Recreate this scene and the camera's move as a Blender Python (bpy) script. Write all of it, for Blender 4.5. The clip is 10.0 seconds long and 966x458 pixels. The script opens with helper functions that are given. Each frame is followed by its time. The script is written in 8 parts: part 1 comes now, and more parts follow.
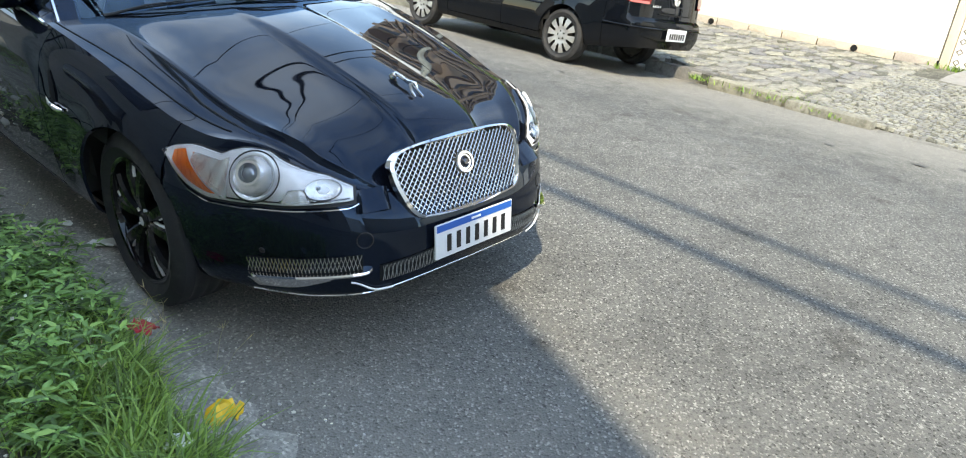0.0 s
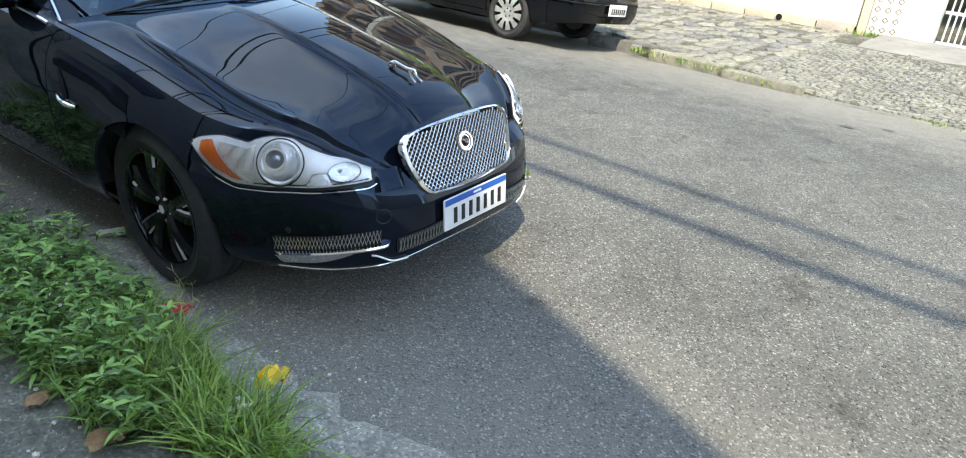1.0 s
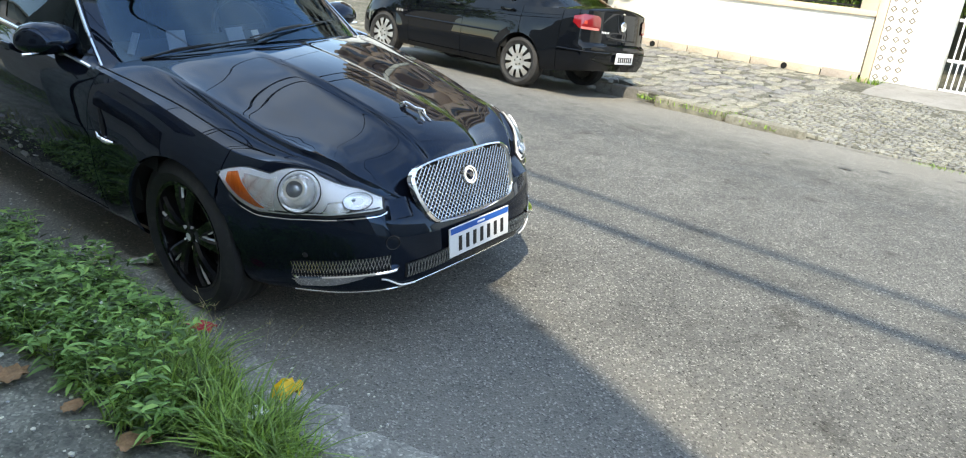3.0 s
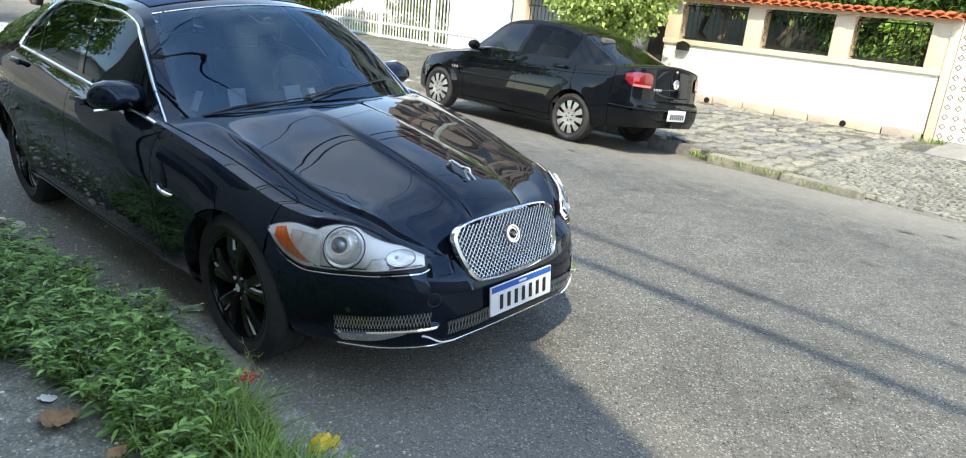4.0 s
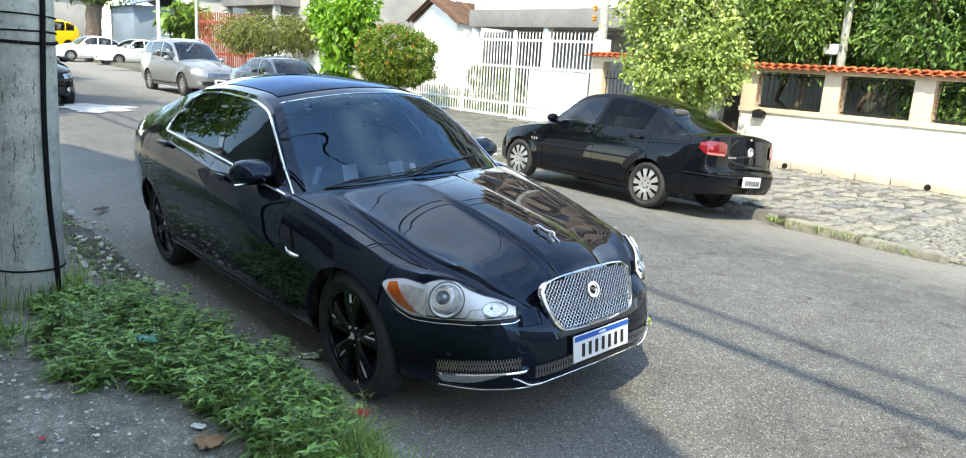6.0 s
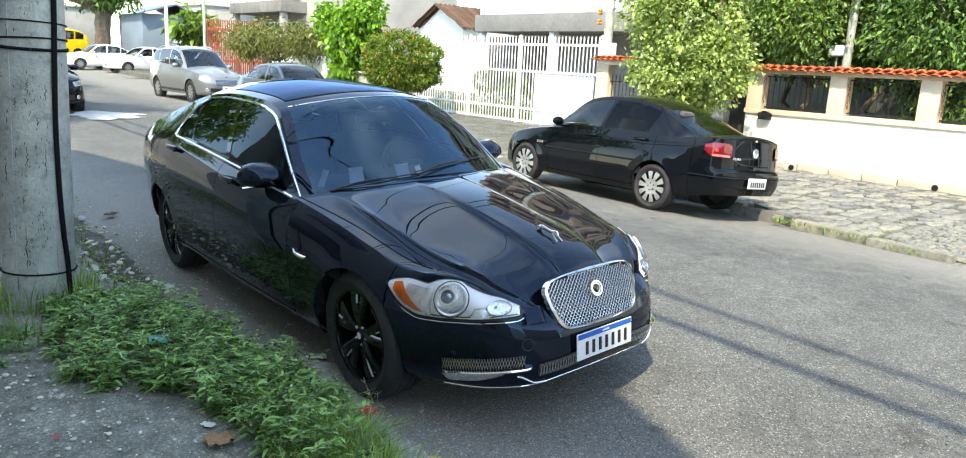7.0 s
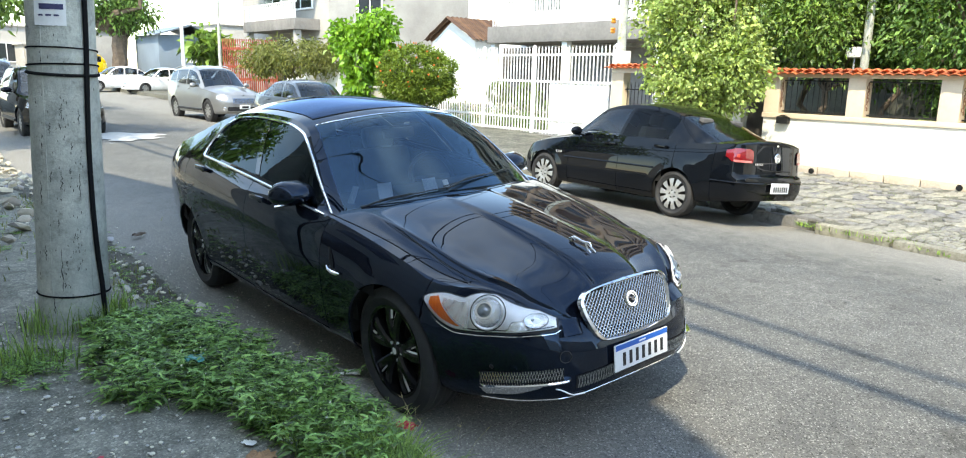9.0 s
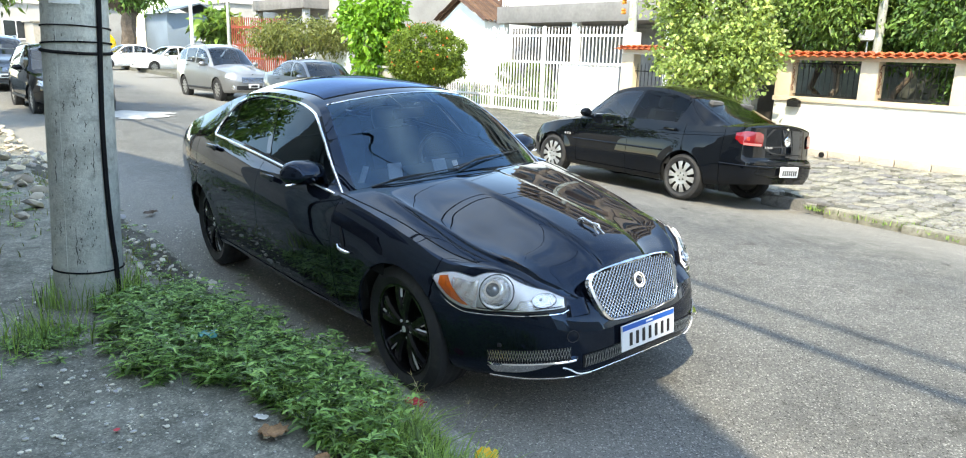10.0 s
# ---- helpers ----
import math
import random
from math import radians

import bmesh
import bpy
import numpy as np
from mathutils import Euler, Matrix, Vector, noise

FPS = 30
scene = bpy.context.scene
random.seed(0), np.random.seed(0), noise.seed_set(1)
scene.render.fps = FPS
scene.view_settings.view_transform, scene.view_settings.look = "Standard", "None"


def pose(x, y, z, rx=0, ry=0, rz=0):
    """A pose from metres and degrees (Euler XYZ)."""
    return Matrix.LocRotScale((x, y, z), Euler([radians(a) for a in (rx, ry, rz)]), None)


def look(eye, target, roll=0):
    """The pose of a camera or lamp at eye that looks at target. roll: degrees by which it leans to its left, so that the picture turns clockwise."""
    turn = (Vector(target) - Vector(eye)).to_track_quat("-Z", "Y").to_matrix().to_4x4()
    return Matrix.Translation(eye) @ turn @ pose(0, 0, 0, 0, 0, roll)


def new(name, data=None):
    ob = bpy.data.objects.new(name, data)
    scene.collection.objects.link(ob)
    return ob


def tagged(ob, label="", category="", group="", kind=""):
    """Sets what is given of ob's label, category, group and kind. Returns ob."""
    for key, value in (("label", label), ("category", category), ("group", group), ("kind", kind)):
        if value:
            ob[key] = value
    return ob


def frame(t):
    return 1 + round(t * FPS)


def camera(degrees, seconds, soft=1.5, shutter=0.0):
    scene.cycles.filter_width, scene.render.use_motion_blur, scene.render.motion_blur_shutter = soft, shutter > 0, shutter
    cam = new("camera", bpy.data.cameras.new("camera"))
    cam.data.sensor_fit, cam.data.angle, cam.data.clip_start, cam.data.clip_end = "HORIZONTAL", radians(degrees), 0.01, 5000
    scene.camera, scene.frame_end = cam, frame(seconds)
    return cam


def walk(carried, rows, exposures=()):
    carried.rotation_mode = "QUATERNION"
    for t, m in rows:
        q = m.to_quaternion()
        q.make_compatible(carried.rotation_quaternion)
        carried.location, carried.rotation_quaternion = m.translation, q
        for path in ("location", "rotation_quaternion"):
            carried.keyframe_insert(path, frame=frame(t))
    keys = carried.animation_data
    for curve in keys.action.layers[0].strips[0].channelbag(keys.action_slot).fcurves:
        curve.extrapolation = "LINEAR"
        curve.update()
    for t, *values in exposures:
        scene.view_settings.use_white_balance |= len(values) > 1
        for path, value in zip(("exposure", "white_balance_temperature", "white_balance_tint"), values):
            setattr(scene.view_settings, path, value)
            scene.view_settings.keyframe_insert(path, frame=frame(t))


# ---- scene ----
cam = camera(66.8, 10.0, soft=1.1)
PATH = [
    (0, (-1.805, -2.588, 1.501), (-0.425, -1.377, 0.708), 6.3),
    (0.5, (-1.97, -2.52, 1.535), (-0.544, -1.418, 0.669), 5.3),
    (1, (-2.163, -2.566, 1.574), (-0.688, -1.506, 0.737), 5.8),
    (1.5, (-2.293, -2.618, 1.603), (-0.789, -1.532, 0.854), 6.3),
    (2, (-2.342, -2.662, 1.59), (-0.843, -1.583, 0.823), 7.8),
    (2.2, (-2.337, -2.671, 1.588), (-0.778, -1.648, 0.865), 9.9),
    (3.3, (-2.286, -2.747, 1.588), (-0.82, -1.587, 0.878), 4.2),
    (3.5, (-2.275, -2.739, 1.615), (-0.807, -1.568, 0.925), 4.5),
    (4, (-2.283, -2.765, 1.631), (-0.866, -1.491, 1.024), 5.3),
    (4.5, (-2.363, -2.81, 1.659), (-0.942, -1.506, 1.127), 4.4),
    (5, (-2.529, -2.865, 1.685), (-1.131, -1.526, 1.181), 3.8),
    (5.5, (-2.57, -2.905, 1.686), (-1.209, -1.511, 1.236), 4.0),
    (5.7, (-2.584, -2.955, 1.695), (-1.255, -1.53, 1.245), 3.9),
    (6.8, (-2.695, -3.149, 1.714), (-1.443, -1.651, 1.282), 2.8),
    (7, (-2.638, -3.083, 1.696), (-1.362, -1.605, 1.262), 3.0),
    (7.5, (-2.661, -3.03, 1.698), (-1.367, -1.553, 1.32), 1.8),
    (8, (-2.677, -3.016, 1.698), (-1.335, -1.598, 1.264), 2.0),
    (8.5, (-2.691, -3.013, 1.7), (-1.399, -1.55, 1.263), 2.0),
    (9, (-2.712, -3.03, 1.707), (-1.464, -1.521, 1.3), 1.4),
    (9.5, (-2.716, -3.031, 1.705), (-1.493, -1.508, 1.275), 1.9),
    (10, (-2.741, -3.051, 1.709), (-1.515, -1.539, 1.252), 1.8),
]
walk(cam, [(t, look(eye, target, roll)) for t, eye, target, roll in PATH], [(0.0, 2.26, 8050, 5.0), (2.2, 2.22, 8050, 5.0), (3.6, 2.16, 8000, 5.0), (5.2, 2.28, 7900, 4.5), (9.0, 2.30, 7900, 4.5), (10.0, 2.46, 7900, 4.5)])

# ---- light ----
SUN_WAY = Vector((-0.70, -0.45, 1.0)).normalized()      # towards the sun
world = bpy.data.worlds.new("sky")
scene.world = world
world.use_nodes = True
wn, wl = world.node_tree.nodes, world.node_tree.links
wn.clear()
sky = wn.new("ShaderNodeTexSky")
sky.sky_type, sky.sun_disc = "NISHITA", False
sky.sun_elevation = math.asin(SUN_WAY.z)
sky.sun_rotation = math.atan2(SUN_WAY.x, SUN_WAY.y)
sky.dust_density, sky.air_density, sky.ozone_density = 0.2, 1.0, 3.0
# thin bright clouds over the blue
tc = wn.new("ShaderNodeTexCoord")
cl = wn.new("ShaderNodeTexNoise")
cl.inputs["Scale"].default_value, cl.inputs["Detail"].default_value, cl.inputs["Roughness"].default_value = 2.2, 6.0, 0.6
cr = wn.new("ShaderNodeValToRGB")
cr.color_ramp.elements[0].position, cr.color_ramp.elements[1].position = 0.45, 0.80
cm = wn.new("ShaderNodeMix")
cm.data_type = "RGBA"
cm.inputs["B"].default_value = (9.2, 9.9, 10.5, 1)
wl.new(tc.outputs["Generated"], cl.inputs["Vector"])
wl.new(cl.outputs["Fac"], cr.inputs["Fac"])
sx = wn.new("ShaderNodeSeparateXYZ")
hz_ = wn.new("ShaderNodeMapRange")
hz_.inputs["From Min"].default_value, hz_.inputs["From Max"].default_value = 0.02, 0.20
hz_.inputs["To Min"].default_value, hz_.inputs["To Max"].default_value = 0.07, 0.0
mx = wn.new("ShaderNodeMath")
mx.operation, mx.use_clamp = "MULTIPLY_ADD", True
half_ = wn.new("ShaderNodeMath")
half_.operation = "MULTIPLY"
half_.inputs[1].default_value = 0.28
wl.new(tc.outputs["Generated"], sx.inputs["Vector"])
wl.new(sx.outputs["Z"], hz_.inputs["Value"])
wl.new(cr.outputs["Color"], half_.inputs[0])
wl.new(half_.outputs["Value"], mx.inputs[0])
mx.inputs[1].default_value = 1.0
wl.new(hz_.outputs["Result"], mx.inputs[2])
wl.new(mx.outputs["Value"], cm.inputs["Factor"])
wl.new(sky.outputs["Color"], cm.inputs["A"])
bg = wn.new("ShaderNodeBackground")
bg.inputs["Strength"].default_value = 0.15
wo = wn.new("ShaderNodeOutputWorld")
wl.new(cm.outputs["Result"], bg.inputs["Color"])
wl.new(bg.outputs["Background"], wo.inputs["Surface"])

sun = new("sun", bpy.data.lights.new("sun", "SUN"))
sun.data.energy, sun.data.angle, sun.data.color = 1.6, radians(0.9), (1.0, 0.95, 0.87)
sun.matrix_world = look(SUN_WAY * 60, (0, 0, 0))

# ---- materials ----
MATS = {}


def ramp(nt, fac, stops):
    r = nt.nodes.new("ShaderNodeValToRGB")
    e = r.color_ramp.elements
    while len(e) < len(stops):
        e.new(0.5)
    for k, (p, c) in zip(e, stops):
        k.position, k.color = p, (*c, 1)
    nt.links.new(fac, r.inputs["Fac"])
    return r.outputs["Color"]


def noise_of(nt, scale, detail=5.0, rough=0.6, vec=None, kind="ShaderNodeTexNoise"):
    n = nt.nodes.new(kind)
    n.inputs["Scale"].default_value = scale
    if kind == "ShaderNodeTexNoise":
        n.inputs["Detail"].default_value, n.inputs["Roughness"].default_value = detail, rough
    if vec is not None:
        nt.links.new(vec, n.inputs["Vector"])
    return n


def blend(nt, mode, a, b, fac):
    m = nt.nodes.new("ShaderNodeMix")
    m.data_type, m.blend_type = "RGBA", mode
    for sock, v in ((m.inputs["A"], a), (m.inputs["B"], b), (m.inputs["Factor"], fac)):
        if isinstance(v, (int, float)):
            sock.default_value = v
        elif isinstance(v, tuple):
            sock.default_value = (*v, 1)
        else:
            nt.links.new(v, sock)
    return m.outputs["Result"]


def mat(name, color, rough=0.6, metal=0.0, vary=0.25, scale=6.0, fine=60.0, bump=0.0, dirt=0.0, dirt_color=(0.09, 0.08, 0.065),
        coat=0.0, spec=0.5, coords="Object", rand=0.0, island=0.0, trans=0.0, ior=1.45, sub=0.0, emit=0.0):
    """A principled surface with variation at two scales, dirt and fine relief."""
    if name in MATS:
        return MATS[name]
    m = bpy.data.materials.new(name)
    m.use_nodes = True
    nt = m.node_tree
    p = nt.nodes["Principled BSDF"]
    vec = nt.nodes.new("ShaderNodeTexCoord").outputs[coords]
    col = tuple(color)
    big = noise_of(nt, scale, 4.0, 0.6, vec).outputs["Fac"]
    if vary > 0:
        small = noise_of(nt, fine, 3.0, 0.7, vec).outputs["Fac"]
        lo, hi = tuple(c * (1 - vary) for c in color), tuple(min(1, c * (1 + vary)) for c in color)
        col = ramp(nt, big, [(0.25, lo), (0.75, hi)])
        g = ramp(nt, small, [(0.2, (1 - vary * 0.7,) * 3), (0.8, (1 + vary * 0.4,) * 3)])
        col = blend(nt, "MULTIPLY", col, g, 1.0)
    if dirt > 0:
        d = noise_of(nt, scale * 2.3, 8.0, 0.72, vec).outputs["Fac"]
        col = blend(nt, "MIX", col, dirt_color, blend(nt, "MULTIPLY", ramp(nt, d, [(0.52, (0, 0, 0)), (0.72, (1, 1, 1))]), (dirt,) * 3, 1.0))
    if rand or island:
        src = nt.nodes.new("ShaderNodeObjectInfo").outputs["Random"] if rand else nt.nodes.new("ShaderNodeNewGeometry").outputs["Random Per Island"]
        k = rand or island
        col = blend(nt, "MULTIPLY", col, ramp(nt, src, [(0.0, (1 - k, 1 - k, 1 - k * 0.8)), (1.0, (1 + k * 0.6, 1 + k * 0.5, 1))]), 1.0)
    if isinstance(col, tuple):
        p.inputs["Base Color"].default_value = (*col, 1)
    else:
        nt.links.new(col, p.inputs["Base Color"])
    p.inputs["Roughness"].default_value, p.inputs["Metallic"].default_value = rough, metal
    p.inputs["Specular IOR Level"].default_value = spec
    p.inputs["Coat Weight"].default_value, p.inputs["Coat Roughness"].default_value = coat, 0.03
    p.inputs["Transmission Weight"].default_value, p.inputs["IOR"].default_value = trans, ior
    p.inputs["Subsurface Weight"].default_value = sub
    if emit:
        p.inputs["Emission Color"].default_value, p.inputs["Emission Strength"].default_value = (*color, 1), emit
    if bump > 0:
        b = nt.nodes.new("ShaderNodeBump")
        b.inputs["Strength"].default_value, b.inputs["Distance"].default_value = min(1.0, bump), 0.01
        f = noise_of(nt, fine, 6.0, 0.7, vec).outputs["Fac"]
        nt.links.new(f, b.inputs["Height"])
        nt.links.new(b.outputs["Normal"], p.inputs["Normal"])
    MATS[name] = m
    return m


def leaf_mat(name, color, vary=0.5, through_light=0.35):
    """Leaves: coloured leaf by leaf, letting some light through."""
    if name in MATS:
        return MATS[name]
    m = bpy.data.materials.new(name)
    m.use_nodes = True
    nt = m.node_tree
    p = nt.nodes["Principled BSDF"]
    isl = nt.nodes.new("ShaderNodeNewGeometry").outputs["Random Per Island"]
    a, b = tuple(c * (1 - vary) for c in color), tuple(min(1, c * (1 + vary)) for c in color)
    col = ramp(nt, isl, [(0.0, a), (0.75, b), (1.0, (b[0] * 1.25, b[1] * 1.1, b[2]))])
    nt.links.new(col, p.inputs["Base Color"])
    p.inputs["Roughness"].default_value, p.inputs["Specular IOR Level"].default_value = 0.42, 0.4
    t = nt.nodes.new("ShaderNodeBsdfTranslucent")
    nt.links.new(blend(nt, "MULTIPLY", col, (1.0, 1.0, 0.45), 1.0), t.inputs["Color"])
    mix = nt.nodes.new("ShaderNodeMixShader")
    mix.inputs["Fac"].default_value = through_light
    nt.links.new(p.outputs["BSDF"], mix.inputs[1])
    nt.links.new(t.outputs["BSDF"], mix.inputs[2])
    nt.links.new(mix.outputs["Shader"], nt.nodes["Material Output"].inputs["Surface"])
    MATS[name] = m
    return m


def pane_mat(name, tint, rough=0.0, gain=1.0, gloss_tint=(1.0, 1.0, 1.0)):
    """Thin glass: tinted, with Fresnel gloss; a blue gloss colour stands in for bluer mirrored sky."""
    if name in MATS:
        return MATS[name]
    m = bpy.data.materials.new(name)
    m.use_nodes = True
    nt = m.node_tree
    nt.nodes.remove(nt.nodes["Principled BSDF"])
    t = nt.nodes.new("ShaderNodeBsdfTransparent")
    t.inputs["Color"].default_value = (*tint, 1)
    g = nt.nodes.new("ShaderNodeBsdfGlossy")
    g.inputs["Roughness"].default_value, g.inputs["Color"].default_value = rough, (*gloss_tint, 1)
    f = nt.nodes.new("ShaderNodeFresnel")
    f.inputs["IOR"].default_value = 1.5 * gain
    mix = nt.nodes.new("ShaderNodeMixShader")
    nt.links.new(f.outputs["Fac"], mix.inputs["Fac"])
    nt.links.new(t.outputs["BSDF"], mix.inputs[1])
    nt.links.new(g.outputs["BSDF"], mix.inputs[2])
    nt.links.new(mix.outputs["Shader"], nt.nodes["Material Output"].inputs["Surface"])
    MATS[name] = m
    return m


def asphalt_mat():
    m = bpy.data.materials.new("asphalt")
    m.use_nodes = True
    nt = m.node_tree
    p = nt.nodes["Principled BSDF"]
    vec = nt.nodes.new("ShaderNodeTexCoord").outputs["Object"]
    big = noise_of(nt, 0.55, 6.0, 0.65, vec).outputs["Fac"]
    mid = noise_of(nt, 5.0, 6.0, 0.7, vec).outputs["Fac"]
    v = noise_of(nt, 135.0, vec=vec, kind="ShaderNodeTexVoronoi")
    v2 = noise_of(nt, 260.0, vec=vec, kind="ShaderNodeTexVoronoi")
    col = ramp(nt, big, [(0.3, (0.096, 0.098, 0.096)), (0.7, (0.143, 0.145, 0.142))])
    col = blend(nt, "MULTIPLY", col, ramp(nt, mid, [(0.25, (0.72, 0.72, 0.72)), (0.75, (1.2, 1.19, 1.16))]), 1.0)
    stones = ramp(nt, v.outputs["Color"], [(0.08, (0.22, 0.22, 0.22)), (0.30, (0.86, 0.86, 0.86)), (0.72, (1.06, 1.05, 1.03)), (0.93, (2.7, 2.64, 2.54))])
    col = blend(nt, "MULTIPLY", col, stones, 0.92)
    col = blend(nt, "MULTIPLY", col, ramp(nt, v2.outputs["Color"], [(0.0, (0.6, 0.6, 0.6)), (1.0, (1.3, 1.3, 1.28))]), 0.6)
    spots = noise_of(nt, 3.1, 3.0, 0.5, vec).outputs["Fac"]
    col = blend(nt, "MULTIPLY", col, ramp(nt, spots, [(0.64, (1, 1, 1)), (0.72, (0.55, 0.54, 0.53))]), 0.8)
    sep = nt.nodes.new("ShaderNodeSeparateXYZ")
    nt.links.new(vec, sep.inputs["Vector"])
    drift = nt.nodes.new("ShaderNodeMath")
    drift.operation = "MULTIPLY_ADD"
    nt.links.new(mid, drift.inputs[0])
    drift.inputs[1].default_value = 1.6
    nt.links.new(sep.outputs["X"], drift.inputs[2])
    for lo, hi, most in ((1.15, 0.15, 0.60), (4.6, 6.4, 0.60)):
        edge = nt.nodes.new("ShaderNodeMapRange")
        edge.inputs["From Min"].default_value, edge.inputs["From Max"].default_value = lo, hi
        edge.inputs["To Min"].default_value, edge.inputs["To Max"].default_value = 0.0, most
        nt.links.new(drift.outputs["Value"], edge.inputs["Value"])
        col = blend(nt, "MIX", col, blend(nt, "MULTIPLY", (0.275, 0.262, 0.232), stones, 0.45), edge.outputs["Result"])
    nt.links.new(col, p.inputs["Base Color"])
    p.inputs["Roughness"].default_value, p.inputs["Specular IOR Level"].default_value = 0.88, 0.3
    b = nt.nodes.new("ShaderNodeBump")
    b.inputs["Strength"].default_value, b.inputs["Distance"].default_value = 0.8, 0.005
    nt.links.new(v.outputs["Distance"], b.inputs["Height"])
    nt.links.new(b.outputs["Normal"], p.inputs["Normal"])
    return m


def paint_mat(name, color, rough=0.35, metal=0.0, coat=1.0, tint=None):
    """Car paint: clear coat, faint dust, slightly uneven panels."""
    if name in MATS:
        return MATS[name]
    m = bpy.data.materials.new(name)
    m.use_nodes = True
    nt = m.node_tree
    p = nt.nodes["Principled BSDF"]
    vec = nt.nodes.new("ShaderNodeTexCoord").outputs["Object"]
    dust = noise_of(nt, 9.0, 8.0, 0.7, vec).outputs["Fac"]
    fleck = noise_of(nt, 340.0, 2.0, 0.5, vec).outputs["Fac"]
    col = blend(nt, "MIX", tuple(color), tuple(min(1, c * 0.9 + 0.012) for c in color), ramp(nt, dust, [(0.5, (0, 0, 0)), (0.9, (0.4, 0.4, 0.4))]))
    col = blend(nt, "MULTIPLY", col, ramp(nt, fleck, [(0.3, (0.85,) * 3), (0.7, (1.15,) * 3)]), 1.0)
    nt.links.new(col, p.inputs["Base Color"])
    p.inputs["Roughness"].default_value, p.inputs["Metallic"].default_value = rough, metal
    p.inputs["Coat Weight"].default_value, p.inputs["Coat IOR"].default_value = coat, 1.42
    p.inputs["Specular IOR Level"].default_value = 0.5 if metal else 0.0
    if tint:
        # tints the gloss, standing in for a bluer mirrored sky
        p.inputs["Specular IOR Level"].default_value, p.inputs["Specular Tint"].default_value = 0.45, (*tint, 1)
    nt.links.new(ramp(nt, dust, [(0.4, (0.004,) * 3), (0.9, (0.03,) * 3)]), p.inputs["Coat Roughness"])
    MATS[name] = m
    return m


def gravel_mat(name, lo, hi, grain, spots=0.8):
    """Old concrete with exposed grit, stains and pale patches."""
    m = bpy.data.materials.new(name)
    m.use_nodes = True
    nt = m.node_tree
    p = nt.nodes["Principled BSDF"]
    vec = nt.nodes.new("ShaderNodeTexCoord").outputs["Object"]
    big = noise_of(nt, 1.7, 8.0, 0.7, vec).outputs["Fac"]
    mid = noise_of(nt, 11.0, 8.0, 0.75, vec).outputs["Fac"]
    v = noise_of(nt, grain, vec=vec, kind="ShaderNodeTexVoronoi")
    col = ramp(nt, big, [(0.32, lo), (0.68, hi)])
    col = blend(nt, "MULTIPLY", col, ramp(nt, mid, [(0.28, (0.5, 0.5, 0.5)), (0.55, (1.0, 1.0, 1.0)), (0.72, (1.55, 1.52, 1.46))]), spots)
    col = blend(nt, "MULTIPLY", col, ramp(nt, v.outputs["Color"], [(0.1, (0.55, 0.55, 0.55)), (0.7, (1.05, 1.04, 1.0)), (0.95, (2.0, 1.95, 1.85))]), 0.75)
    nt.links.new(col, p.inputs["Base Color"])
    p.inputs["Roughness"].default_value, p.inputs["Specular IOR Level"].default_value = 0.92, 0.25
    b = nt.nodes.new("ShaderNodeBump")
    b.inputs["Strength"].default_value, b.inputs["Distance"].default_value = 0.8, 0.012
    nt.links.new(mid, b.inputs["Height"])
    nt.links.new(b.outputs["Normal"], p.inputs["Normal"])
    MATS[name] = m
    return m


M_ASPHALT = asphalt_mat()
M_BLACK = paint_mat("black_paint", (0.0048, 0.0062, 0.0105), 0.02, 0.0, 0.12, (0.30, 0.58, 1.0))
M_VBLACK = paint_mat("black_paint_dusty", (0.003, 0.004, 0.006), 0.35, 0.0, 0.78)
M_SILVER = paint_mat("silver_paint", (0.27, 0.27, 0.265), 0.35, 0.6)
M_STEEL = paint_mat("blue_grey_paint", (0.085, 0.105, 0.135), 0.35, 0.5)
M_WHITEP = paint_mat("white_paint_car", (0.80, 0.80, 0.79))
M_YELLOWP = paint_mat("yellow_paint_car", (0.85, 0.55, 0.02))
M_CHROME = mat("chrome", (0.86, 0.86, 0.87), 0.045, 1.0, vary=0.04)
M_WIRE = mat("grille_wire", (0.56, 0.56, 0.55), 0.24, 1.0, vary=0.12)
M_DCHROME = mat("smoked_chrome", (0.10, 0.10, 0.11), 0.15, 1.0, vary=0.05)
M_RUBBER = mat("tyre_rubber", (0.024, 0.024, 0.025), 0.75, vary=0.3, fine=120, dirt=0.35, dirt_color=(0.10, 0.09, 0.08))
M_DARK = mat("dark_trim", (0.012, 0.012, 0.013), 0.5, vary=0.3)
M_VOID = mat("underbody_dark", (0.006, 0.006, 0.006), 0.9, vary=0.2)
M_RIMB = paint_mat("black_rim", (0.008, 0.008, 0.009), 0.25)
M_ALLOY = mat("brushed_alloy", (0.88, 0.88, 0.88), 0.25, 0.15, vary=0.06)
M_HUBCAP = mat("silver_hubcap", (0.40, 0.40, 0.39), 0.38, 0.6, vary=0.2, dirt=0.35)
M_GLASS = pane_mat("tinted_glass", (0.06, 0.07, 0.075), gain=0.86, gloss_tint=(0.7, 0.88, 1.0))
M_SCREEN = pane_mat("windscreen_glass", (0.44, 0.50, 0.55), gain=1.22, gloss_tint=(0.50, 0.76, 1.0))
M_CLEAR = pane_mat("clear_lens", (0.985, 0.99, 1.0))
M_VGLASS = pane_mat("car_glass", (0.66, 0.70, 0.70), gain=1.1)
